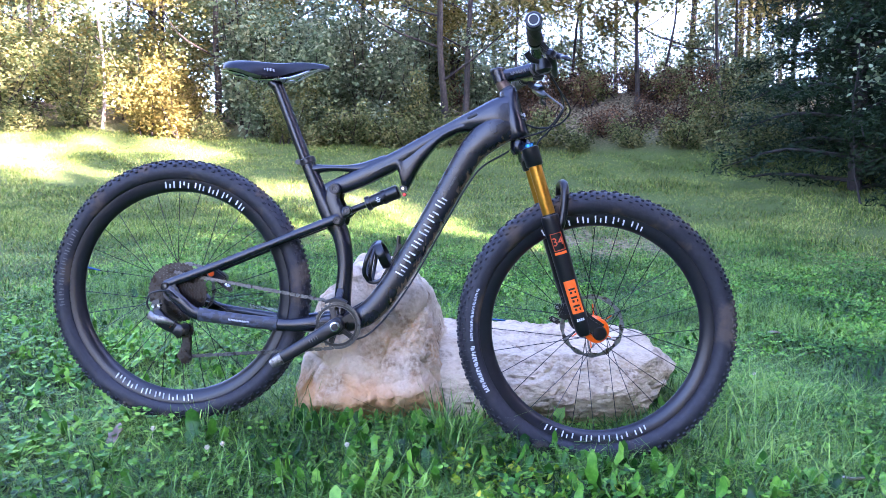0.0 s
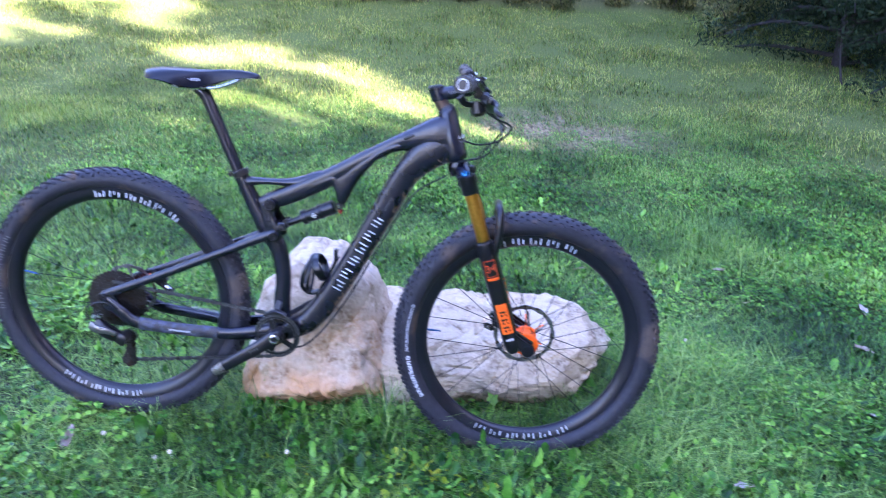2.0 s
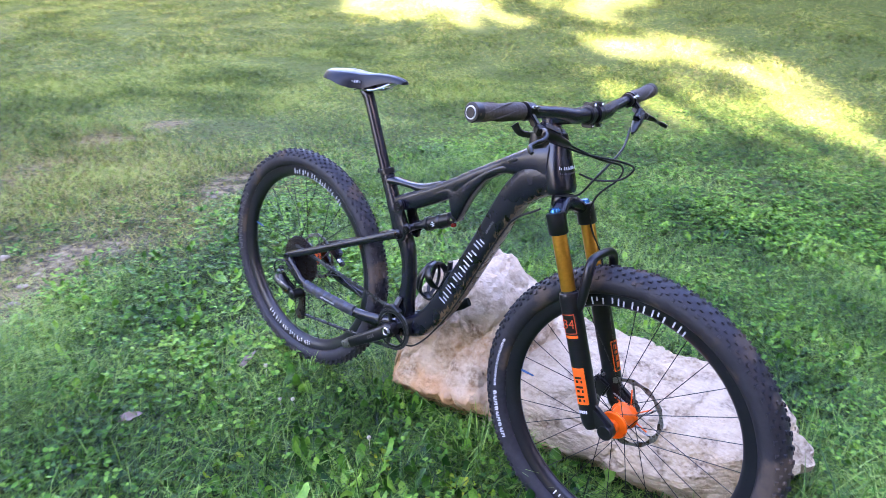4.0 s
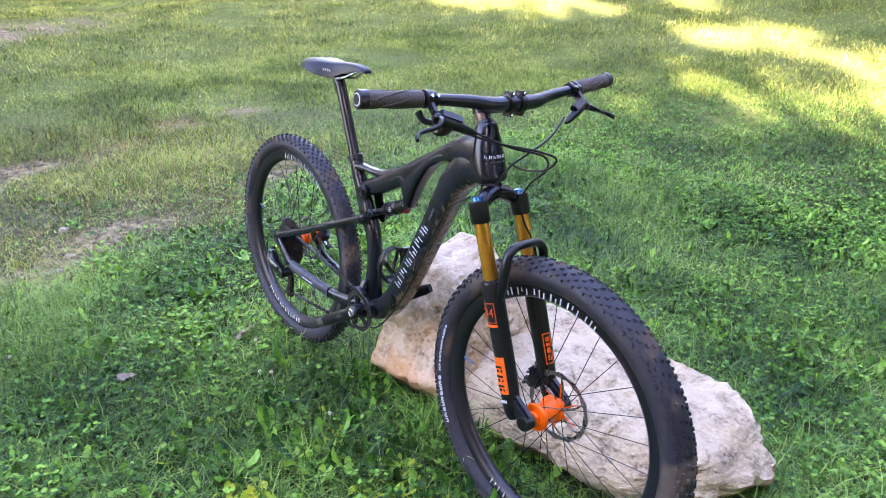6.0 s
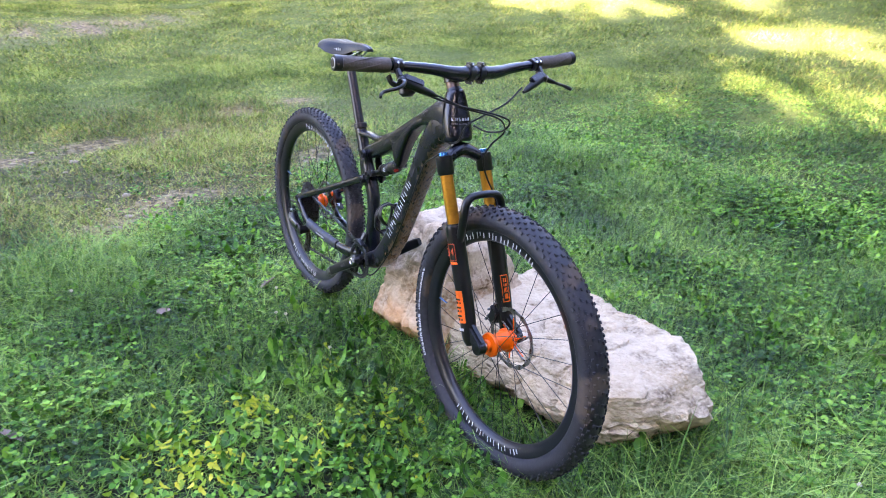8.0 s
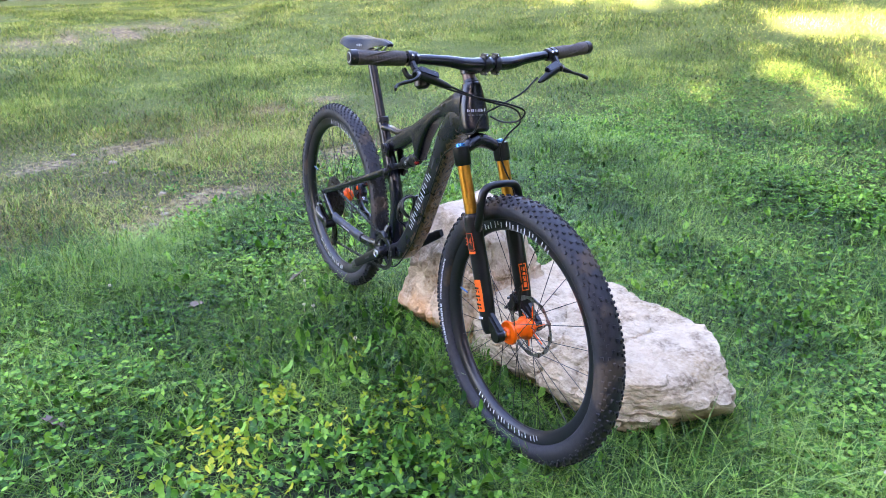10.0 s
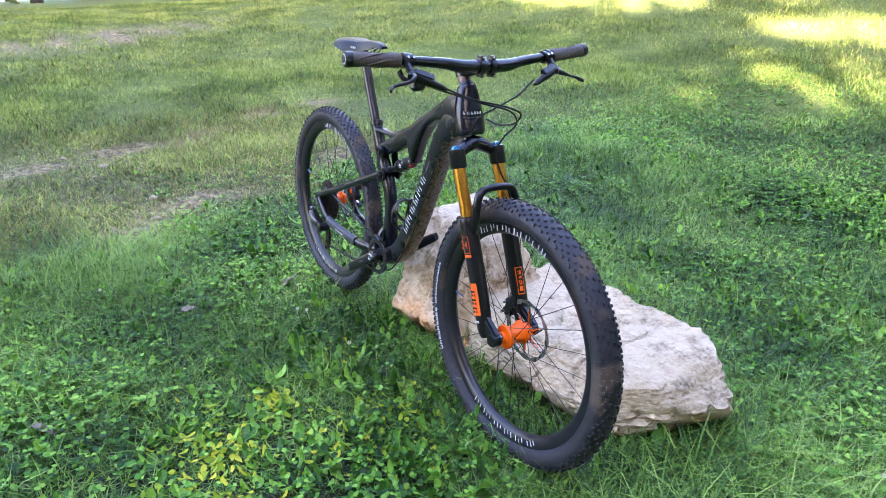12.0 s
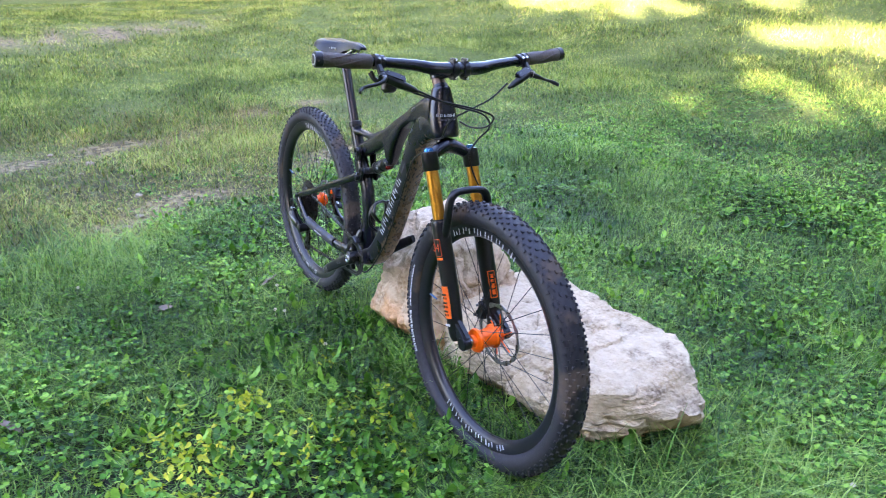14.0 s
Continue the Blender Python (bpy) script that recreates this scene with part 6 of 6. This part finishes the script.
    d /= np.linalg.norm(d, axis=1)[:, None]
    up = rs.randn(count, 3) * flat + np.array([0, 0, 1.0])
    s = np.cross(d, up)
    s /= np.linalg.norm(s, axis=1)[:, None] + 1e-9
    L = (size * (0.6 + 0.8 * rs.rand(count)))[:, None]
    W = L * slim * (0.28 + 0.12 * rs.rand(count))[:, None]
    nrm = np.cross(s, d)
    P = np.zeros((count, 4, 3))
    P[:, 0], P[:, 1], P[:, 2], P[:, 3] = p, p + d * L * 0.45 + s * W, p + d * L + nrm * L * 0.12, p + d * L * 0.45 - s * W
    k = np.arange(count) * 4
    me = fast_mesh(name, P.reshape(-1, 3), [np.stack([k, k + 1, k + 2, k + 3], 1)], mat)
    ob = new(name, me)
    ob.parent = parent
    return ob


def make_tree(rs, height, radius, bark, leaf, leaf_count, leaf_size, crown_from, lean=0.0, label="", spread=1.6, limbs=7, category="tree"):
    tree = tagged(group_at("tree"), label, category, "trees of the wood")
    bm = bmesh.new()
    pts, rad = [], []
    px, py = 0.0, 0.0
    for k in range(8):
        f = k / 7
        pts.append((px, py, height * f - 0.15))
        rad.append(radius * (1.25 if k == 0 else 1 - 0.72 * f))
        px += lean * height / 7 + rs.randn() * 0.06
        py += rs.randn() * 0.06
    pipe(bm, pts, rad, 9, 3)
    centres, radii = [], []
    for k in range(limbs):
        f = crown_from + (0.95 - crown_from) * (k + rs.rand()) / limbs
        i = min(6, int(f * 7))
        o = Vector(pts[i]).lerp(Vector(pts[i + 1]), f * 7 - i)
        a = rs.rand() * 6.283
        ln = spread * (0.5 + 0.6 * rs.rand()) * (1.15 - 0.5 * f)
        up = 0.35 + 0.6 * rs.rand()
        q = [o, o + Vector((math.cos(a) * ln * 0.5, math.sin(a) * ln * 0.5, ln * up * 0.35)), o + Vector((math.cos(a + 0.3) * ln, math.sin(a + 0.3) * ln, ln * up))]
        pipe(bm, q, [radius * 0.4 * (1.1 - f), radius * 0.25 * (1.1 - f), radius * 0.06], 6, 3)
        for g in (0.55, 0.8, 1.0):
            e = Vector(q[1]).lerp(Vector(q[2]), g)
            centres.append(e + Vector(rs.randn(3) * 0.15))
            s = 0.35 + 0.45 * rs.rand()
            radii.append((s * 1.2, s * 1.2, s * 0.75))
    part("trunk", bm, bark, tree)
    if leaf_count:
        leaf_cloud("crown", rs, centres, radii, leaf_count, leaf_size, leaf, tree)
    return tree


def make_shrub(rs, width, height, leaf, count, size, label, name="shrub", category="shrub"):
    sh = tagged(group_at(name), label, category, "shrubs at the wood's edge")
    bm = bmesh.new()
    centres, radii = [], []
    for k in range(9):
        a = rs.rand() * 6.283
        r = width * 0.5 * rs.rand() ** 0.6
        h = height * (0.45 + 0.55 * rs.rand())
        q = [(0.15 * rs.randn(), 0.15 * rs.randn(), -0.1), (r * 0.5 * math.cos(a), r * 0.5 * math.sin(a), h * 0.5), (r * math.cos(a), r * math.sin(a), h)]
        pipe(bm, q, [0.02, 0.014, 0.004], 5, 3)
        for f in (0.25, 0.5, 0.75, 1.0):
            centres.append((q[2][0] * f + 0.12 * rs.randn(), q[2][1] * f + 0.12 * rs.randn(), h * f))
            s = width * (0.13 + 0.10 * rs.rand())
            radii.append((s, s, s * 0.9))
    part("stem", bm, M_BARK, sh)
    leaf_cloud("foliage", rs, centres, radii, count, size, leaf, sh)
    return sh


def stand(ob, x, y, turn=0.0, scale=1.0, sink=0.05):
    ob.matrix_basis = pose(x, y, float(rise(x, y)) - sink, 0, 0, turn) @ Matrix.Diagonal((scale, scale, scale, 1))


def another(ob, x, y, turn=0.0, scale=1.0, sink=0.05):
    ob2 = copy_thing(ob, Matrix())
    stand(ob2, x, y, turn, scale, sink)
    return ob2


wr = np.random.RandomState(77)
# trunks that stand out at the wood's edge: x, y, height, radius, lean, pale
EDGE = ((-7.6, 14.6, 9, 0.075, 0.01, 1), (-5.3, 15.2, 10, 0.16, 0.0, 0), (-5.0, 15.8, 9, 0.10, 0.02, 0), (-3.5, 16.2, 9, 0.10, -0.02, 0), (-0.15, 14.8, 10, 0.17, -0.03, 0), (0.22, 14.9, 10, 0.15, 0.04, 0),
        (1.4, 16.0, 9, 0.08, 0.05, 0), (2.1, 17.0, 9, 0.09, -0.01, 0), (3.1, 18.0, 9, 0.08, 0.1, 0), (4.5, 16.6, 9, 0.12, 0.0, 0), (5.3, 17.4, 9, 0.07, 0.16, 0), (6.4, 16.2, 9, 0.10, 0.01, 0), (6.9, 17.0, 9, 0.09, 0.0, 0),
        (7.7, 15.6, 10, 0.13, -0.01, 0), (8.2, 15.4, 10, 0.12, 0.05, 0), (-9.5, 15.5, 10, 0.12, 0.0, 0), (-11.5, 15.0, 10, 0.11, 0.03, 0))
for x, y, h, r, lean, pale in EDGE:
    leaf = M_LEAF_YELLOW if wr.rand() < (0.45 if x < 0 else 0.75) else M_LEAF
    t = make_tree(wr, h * 0.72, r * 0.5, M_BARK_PALE if pale else M_BARK, leaf, 8500 if x < 0.3 else 5600, 0.082, 0.2, lean, "slender woodland tree with thin green and yellow foliage", 2.3, 9)
    stand(t, x, y, wr.rand() * 20)
back = [make_tree(wr, 7.5, 0.075, M_BARK, (M_LEAF_YELLOW, M_LEAF)[k % 2], 5600, 0.115, 0.12, 0.02, "tree deeper in the wood with yellow-green leaves", 2.6, 9) for k in range(4)]
for k, b in enumerate(back):
    stand(b, -13 + 6.1 * k, 20 + 2 * wr.rand(), 40 * k)
for k in range(30):
    x = -17 + 1.05 * k + wr.randn() * 0.5
    y, turn, size = 17.5 + 6 * wr.rand(), wr.rand() * 360, 0.85 + 0.4 * wr.rand()
    if 0.3 < x < 7.5 and k % 2:     # the wood is open over the bank
        continue
    another(back[k % 4], x, y, turn, size)

# undergrowth along the edge
kinds = [make_shrub(wr, 2.2, 2.4, M_LEAF_BLUE, 4600, 0.084, "dense grey-green shrub at the wood's edge"),
         make_shrub(wr, 2.0, 2.0, M_LEAF, 4300, 0.081, "green shrub at the wood's edge"),
         make_shrub(wr, 1.8, 1.6, M_LEAF_YELLOW, 3600, 0.078, "yellow-green sunlit shrub at the wood's edge"),
         make_shrub(wr, 1.4, 0.8, M_LEAF, 2500, 0.07, "low green bramble at the wood's edge"),
         make_shrub(wr, 1.3, 0.7, M_LITTER, 2600, 0.048, "low brown dying undergrowth on the bank")]
stand(kinds[0], -4.1, 14.6, 10, 1.1)
stand(kinds[1], -8.2, 14.5, 60)
stand(kinds[2], -6.4, 14.3, 10, 1.0)
stand(kinds[3], -2.1, 14.3, 10)
stand(kinds[4], 3.2, 15.5, 0)
for k, x, y, s in ((0, -3.0, 14.8, 1.15), (0, -1.9, 15.2, 1.15), (0, -2.6, 16.0, 1.35), (0, -4.9, 15.6, 1.3), (0, -1.1, 15.6, 1.1), (0, 0.6, 15.8, 0.95), (0, 6.9, 14.6, 0.9), (1, -9.6, 14.3, 1.1), (1, -10.9, 14.6, 1.2), (1, -7.2, 15.6, 1.3), (1, -12.4, 14.8, 1.2),
                    (1, -3.4, 14.2, 0.7), (1, -0.6, 15.0, 0.7), (1, 5.9, 15.0, 0.8), (1, -14.2, 15.0, 1.3), (1, -16.2, 15.2, 1.3), (2, -5.8, 14.1, 0.9), (2, -6.1, 15.8, 1.2), (2, 4.9, 14.9, 0.45), (2, -12.0, 16.2, 1.3),
                    (3, -1.2, 14.2, 1.0), (3, -0.2, 14.4, 1.0), (3, 0.8, 14.5, 1.0), (3, 1.8, 14.6, 1.0), (3, 2.7, 14.4, 0.7), (3, 3.9, 14.7, 0.8), (3, -2.9, 14.0, 0.8), (3, -8.8, 13.8, 0.8), (3, -10.2, 13.9, 0.8), (3, 5.0, 14.6, 0.9), (3, -5.0, 14.1, 0.7),
                    (4, 1.2, 15.6, 1.1), (4, 2.2, 15.8, 1.2), (4, 4.2, 15.7, 1.1), (4, 0.2, 15.5, 1.0), (4, 5.2, 16.0, 1.1), (4, -0.8, 15.3, 1.0), (4, 3.2, 16.8, 1.2), (4, 1.6, 16.8, 1.2), (4, 4.8, 17.0, 1.2), (4, -2.2, 14.4, 0.8), (4, -10.0, 15.2, 1.0)):
    another(kinds[k], x, y, wr.rand() * 360, s)

for k in range(26):
    x = -17 + 1.0 * k + wr.randn() * 0.3
    high = 1.35 if x < 0.5 else 0.95
    another(kinds[(0, 1, 2, 1)[k % 4]], x, 17.2 + 2.5 * wr.rand(), wr.rand() * 360, high * (0.85 + 0.3 * wr.rand()))
for k in range(13):
    another(kinds[(3, 4, 4)[k % 3]], -0.8 + 0.68 * k + wr.randn() * 0.15, 16.9 + 0.6 * wr.rand(), wr.rand() * 360, 0.8 + 0.55 * wr.rand())
# dark evergreen on the right with a bare lower skirt, and a pale leafy branch before it
ced = tagged(group_at("cedar_tree"), "dark green evergreen cedar with drooping boughs to the ground", "tree", "cedars")
bm = bmesh.new()
pipe(bm, [(0, 0, -0.2), (0.05, 0, 2.5), (0, 0.05, 5.5)], [0.10, 0.08, 0.02], 9, 4)
cen, rad = [], []
for k in range(46):
    f = k / 46
    z = 0.12 + 5.2 * f
    a = k * 2.4
    ln = (1.95 - 1.6 * f) * (0.75 + 0.4 * wr.rand())
    q = [(0, 0, z), (ln * 0.55 * math.cos(a), ln * 0.55 * math.sin(a), z + 0.12), (ln * math.cos(a), ln * math.sin(a), z - 0.12)]
    pipe(bm, q, [0.035, 0.022, 0.006], 6, 3)
    for g in (0.22, 0.45, 0.7, 0.95):
        cen.append((q[2][0] * g, q[2][1] * g, z + 0.02))
        rad.append((0.38, 0.38, 0.22))
part("trunk", bm, M_BARK_DARK, ced)
leaf_cloud("crown", wr, cen, rad, 34000, 0.095, M_CEDAR, ced, 0.9, 0.34)
stand(ced, 6.45, 10.9, 0, 1.08, 0.1)
another(ced, 8.6, 11.9, 130, 1.15, 0.1)
another(ced, 7.5, 9.6, 70, 1.0, 0.1)
another(ced, 9.6, 13.4, 40, 1.5, 0.1)
another(ced, 7.9, 13.9, 160, 1.3, 0.1)
bough = make_shrub(wr, 2.0, 1.5, M_LEAF, 3600, 0.075, "green leafy bush in front of the cedar")
stand(bough, 5.6, 12.9, 0, 0.8)
sap = make_tree(wr, 2.5, 0.018, M_BARK_DARK, M_LEAF_BLUE, 330, 0.085, 0.62, -0.02, "young tree with large pale leaves beside the cedar", 0.8, 6)
stand(sap, 5.95, 9.75, 0)

# unseen trees added behind and beside the walk: they shade the lawn, leaving one sun gap
AL, AC = Vector((0.72, -0.69, 0)), Vector((0.69, 0.72, 0))


def belt_tree(rs, top, count, label):
    tr = tagged(group_at("tree"), label, "tree", "trees behind the walk")
    bm = bmesh.new()
    pipe(bm, [(0, 0, -0.2), (0.1, 0, top * 0.5), (0, 0.1, top)], [0.2, 0.14, 0.04], 9, 4)
    part("trunk", bm, M_BARK, tr)
    cen, rad = [], []
    for k in range(int(top * 3)):
        cen.append((rs.uniform(-1.3, 1.3), rs.uniform(-1.3, 1.3), 0.5 + (top - 0.8) * (k + rs.rand()) / (top * 3)))
        s = 0.75 + 0.3 * rs.rand()
        rad.append((s, s, s * 0.8))
    leaf_cloud("crown", rs, cen, rad, count, 0.52, M_LEAF, tr)
    return tr


tall = belt_tree(wr, 14.5, 3400, "added tall leafy tree that shades the lawn")
mid = belt_tree(wr, 7.2, 1750, "added middle-sized leafy tree that shades the lawn")
low = belt_tree(wr, 4.9, 2300, "added low leafy tree that shades the lawn")


def belt_place(n, s):
    p = AL * s + AC * n
    return p.x, p.y


stand(tall, *belt_place(-0.5, 12), 0)
stand(mid, *belt_place(2.1, 12), 0, 1.08)
stand(low, *belt_place(4.7, 12), 0, 1.035)
for n, s in ((-2.4, 13), (-4.4, 12), (-6.4, 13), (-8.6, 12), (-11, 13), (-13.5, 12.5), (0.9, 13.2), (-1.4, 14), (0.4, 14.2), (-3.4, 14.5), (8.2, 12), (8.5, 14), (8.1, 13.2), (10.2, 12.6), (11.3, 12), (13.4, 13), (15.5, 12.5), (18, 13), (9.4, 14), (20.5, 13), (-16, 13), (-3.8, 13.0), (-5.4, 14.6), (-7.5, 14.4), (-9.8, 14.4)):
    another(tall, *belt_place(n, s), n * 37 % 360)
# more added out of view on the right, to darken that side of the lawn
for x, y in ((10.6, 3.2), (10.2, 6.2), (9.9, 8.8), (11.4, 1.0)):
    another(tall, x, y, x * 50)
another(low, *belt_place(6.2, 12.3), 200, 1.05)
for n, s in ((1.9, 14.0), (2.5, 13.0)):
    another(mid, *belt_place(n, s), n * 50, 1.03)

# trees added along the far side of the lawn to block low sky light and reflections
for k in range(13):
    another(tall if k % 3 else mid, -20.5 - 2.2 * (k % 2), -9 + 2.0 * k, k * 77 % 360, 0.85 + 0.1 * (k % 3))

# unseen open-crowned trees, added so that boughs in the gap dapple the light
def gap_tree(rs, boughs, leaves, layers):
    """A bare trunk with boughs in layers: lower and upper height, and how far they reach to either side."""
    tr = tagged(group_at("tree"), "added open-crowned tree whose scattered boughs break up the sunlight", "tree", "trees behind the walk")
    bm = bmesh.new()
    pipe(bm, [(0, 0, -0.2), (0.1, 0, 6), (0, 0.1, 13)], [0.16, 0.12, 0.03], 9, 4)
    cen, rad = [], []
    for share, z0, z1, n0, n1 in layers:
        for k in range(int(boughs * share)):
            z = z0 + (z1 - z0) * (k + rs.rand()) / (boughs * share)
            c = AC * rs.uniform(n0, n1) + AL * rs.uniform(-0.8, 0.8)
            pipe(bm, [(0, 0, z - 0.5), (c.x * 0.5, c.y * 0.5, z - 0.1), (c.x, c.y, z)], [0.04, 0.025, 0.01], 6, 2)
            cen.append((c.x, c.y, z))
            r = 0.22 + 0.30 * rs.rand()
            rad.append((r, r, r * 0.7))
    part("trunk", bm, M_BARK, tr)
    leaf_cloud("crown", rs, cen, rad, leaves, 0.20, M_LEAF, tr)
    return tr


thin = gap_tree(wr, 56, 4200, ((0.14, 4.9, 6.2, -2.8, 0.3), (0.86, 6.9, 13.1, -1.7, 1.2)))
stand(thin, *belt_place(6.4, 11.6), 0)
dense = gap_tree(wr, 80, 9000, ((0.12, 5.6, 6.9, -1.6, 0.2), (0.12, 6.9, 8.1, -0.3, 0.8), (0.76, 9.2, 13.8, -1.3, 0.9)))
stand(dense, *belt_place(4.3, 11.4), 0)


# ---- small things on the lawn ----
M_DEAD_LEAF = material("dead_leaf", (0.20, 0.13, 0.08), 0.7, dark=(0.32, 0.25, 0.19), scale=40, amount=0.4, fine=200, rand=0.35)
M_PALE_LEAF = material("bleached_leaf", (0.42, 0.36, 0.33), 0.7, dark=(0.30, 0.24, 0.2), scale=40, amount=0.3, fine=200)
M_PEBBLE = material("pale_pebble", (0.44, 0.36, 0.26), 0.85, dark=(0.28, 0.22, 0.15), scale=40, amount=0.3, bump=0.4, bump_scale=120, rand=0.25)
M_FLOWER = material("clover_flower", (0.74, 0.68, 0.54), 0.6, dark=(0.6, 0.5, 0.36), scale=200, amount=0.2)
sr = random.Random(8)


def fallen_leaf(size, mat, label):
    """A curled leaf: lobed outline, raised rim, thin but with two faces."""
    bm = bmesh.new()
    n = 16
    tops = []
    for y in (0.0, -0.0012):
        ring_v = []
        for k in range(n):
            a = 2 * math.pi * k / n
            r = size * (0.5 + 0.11 * math.cos(5 * a)) * (1.25 if abs(math.cos(a)) > 0.8 else 0.9)
            ring_v.append(bm.verts.new((r * math.cos(a), 0.75 * r * math.sin(a), y + 0.28 * size * math.sin(a) ** 2 + 0.1 * size * math.cos(2 * a))))
        mid = bm.verts.new((0, 0, y))
        for k in range(n):
            bm.faces.new((ring_v[k], ring_v[(k + 1) % n], mid))
        tops.append(ring_v)
    for k in range(n):
        bm.faces.new((tops[0][k], tops[0][(k + 1) % n], tops[1][(k + 1) % n], tops[1][k]))
    ob = new("fallen_leaf", link_mesh("fallen_leaf", bm, mat))
    return tagged(ob, label, "leaf", "fallen leaves")


brown_leaf = fallen_leaf(0.055, M_DEAD_LEAF, "curled brown dead leaf lying in the grass")
pale_leaf = fallen_leaf(0.06, M_PALE_LEAF, "bleached pale dead leaf lying in the grass")
brown_leaf.matrix_basis = pose(-0.86, 1.25, float(rise(-0.86, 1.25)) + 0.035, 20, -15, 40)
pale_leaf.matrix_basis = pose(1.61, 2.0, float(rise(1.61, 2.0)) + 0.035, 15, 20, 70)
for x, y, pale in ((-0.36, 0.69, 0), (2.18, 2.95, 1), (1.62, 2.94, 0), (1.67, 3.39, 0), (1.02, 1.6, 1), (-0.85, 1.67, 0), (-1.6, 2.4, 0), (0.9, 3.3, 0), (-0.5, 2.9, 0), (-2.6, 3.2, 1), (1.9, 2.5, 0)):
    copy_thing(pale_leaf if pale else brown_leaf, pose(x, y, float(rise(x, y)) + 0.032, sr.uniform(-25, 25), sr.uniform(-25, 25), sr.uniform(0, 360)))

# white clover heads
bm = bmesh.new()
pipe(bm, [(0.004, 0, -0.055), (0, 0, 0)], 0.0009, 5, 1)
for k in range(26):
    a, h = k * 2.4, 1 - 2 * (k + 0.5) / 26
    r = math.sqrt(1 - h * h)
    d = Vector((r * math.cos(a), r * math.sin(a), h))
    pipe(bm, [d * 0.002, d * 0.0055, d * 0.0068], [0.0007, 0.0015, 0.0006], 5, 1)
flower = tagged(new("clover_flower", link_mesh("clover_flower", bm, M_FLOWER)), "small white clover flower head on a thin stalk", "flower", "clover flowers")
flower.matrix_basis = pose(-0.24, 1.628, float(rise(-0.24, 1.628)) + 0.06, 5, 5, 0)
for x, y in ((-0.55, 1.61), (-0.75, 1.665), (-0.58, 1.585), (1.15, 2.45), (-1.2, 1.0)):
    copy_thing(flower, pose(x, y, float(rise(x, y)) + 0.058, sr.uniform(-12, 12), sr.uniform(-12, 12), sr.uniform(0, 360)))

# pebbles in the bare patches
bm = bmesh.new()
bmesh.ops.create_icosphere(bm, subdivisions=3, radius=1.0)
for v in bm.verts:
    d = v.co.normalized()
    v.co = Vector((d.x, d.y * 0.75, d.z * 0.5)) * (0.03 * (1 + 0.35 * noise.fractal(d * 1.7, 1.0, 2.0, 4)))
pebble = tagged(new("pebble", link_mesh("pebble", bm, M_PEBBLE)), "pale grey pebble in a bare patch of soil", "stone", "pebbles")
pebble.matrix_basis = pose(-1.88, 1.33, float(rise(-1.88, 1.33)) + 0.008, 0, 0, 30)
for x, y, s in ((-1.78, 1.25, 0.7), (-2.02, 1.42, 0.8), (-1.66, 1.16, 0.5), (-2.4, 1.5, 0.9), (-3.21, 1.38, 1.1), (-2.8, 1.55, 0.6), (-3.0, 1.3, 0.5), (-2.2, 1.36, 0.5), (-3.6, 1.2, 0.8), (-2.55, 2.7, 0.7), (2.02, 1.72, 0.5), (-1.93, 1.2, 0.4)):
    copy_thing(pebble, pose(x, y, float(rise(x, y)) + 0.006 * s, 0, 0, sr.uniform(0, 360)) @ Matrix.Diagonal((s, s, s, 1)))

# weeds whose yellow is painted-in sun flecks, and tall single leaves
M_SUN_FLECK_WEED = green_material("sun_fleck_weeds", (0.14, 0.27, 0.012), (0.33, 0.44, 0.025), (0.64, 0.58, 0.05), 0.45, 0.3, 0.25)
q = np.random.RandomState(5)
yx = np.concatenate([c + s * q.randn(k) for c, s, k in ((-0.11, 0.045, 60), (-0.04, 0.08, 60), (-0.32, 0.09, 10), (0.15, 0.10, 14), (0.04, 0.06, 12), (-0.22, 0.12, 12), (0.12, 0.16, 150), (0.22, 0.12, 90), (0.16, 0.10, 70))])
yy = np.concatenate([c + s * q.randn(k) for c, s, k in ((1.30, 0.035, 60), (1.06, 0.05, 60), (1.28, 0.05, 10), (0.92, 0.08, 14), (1.68, 0.03, 12), (1.62, 0.05, 12), (1.02, 0.10, 150), (1.42, 0.10, 90), (1.62, 0.07, 70))])
leaves_flat("yellow_weed_leaves", q, yx, yy, rise(yx, yy) + 0.024, 0.027, 0.017, 0.0, 0.9, M_SUN_FLECK_WEED, "low weed leaves coloured bright yellow as sun flecks", "weeds")
lx, ly = np.array([-0.63, -0.60, -0.55, -0.66, 0.14, 0.20, 0.27, 0.33, 0.05, -0.02, 0.42, 0.50, 0.72, 0.75, 0.36, 0.28, -0.35, -0.47]), np.array([1.70, 1.69, 1.72, 1.66, 1.93, 1.90, 1.90, 1.92, 1.70, 1.66, 1.66, 1.60, 2.03, 2.06, 1.50, 1.43, 1.66, 1.70])
leaves_flat("dandelion_leaves", q, lx, ly, rise(lx, ly) + 0.01, 0.105, 0.036, 0.7, 1.35, M_WEED, "upright long dandelion leaves by the tyres", "weeds")
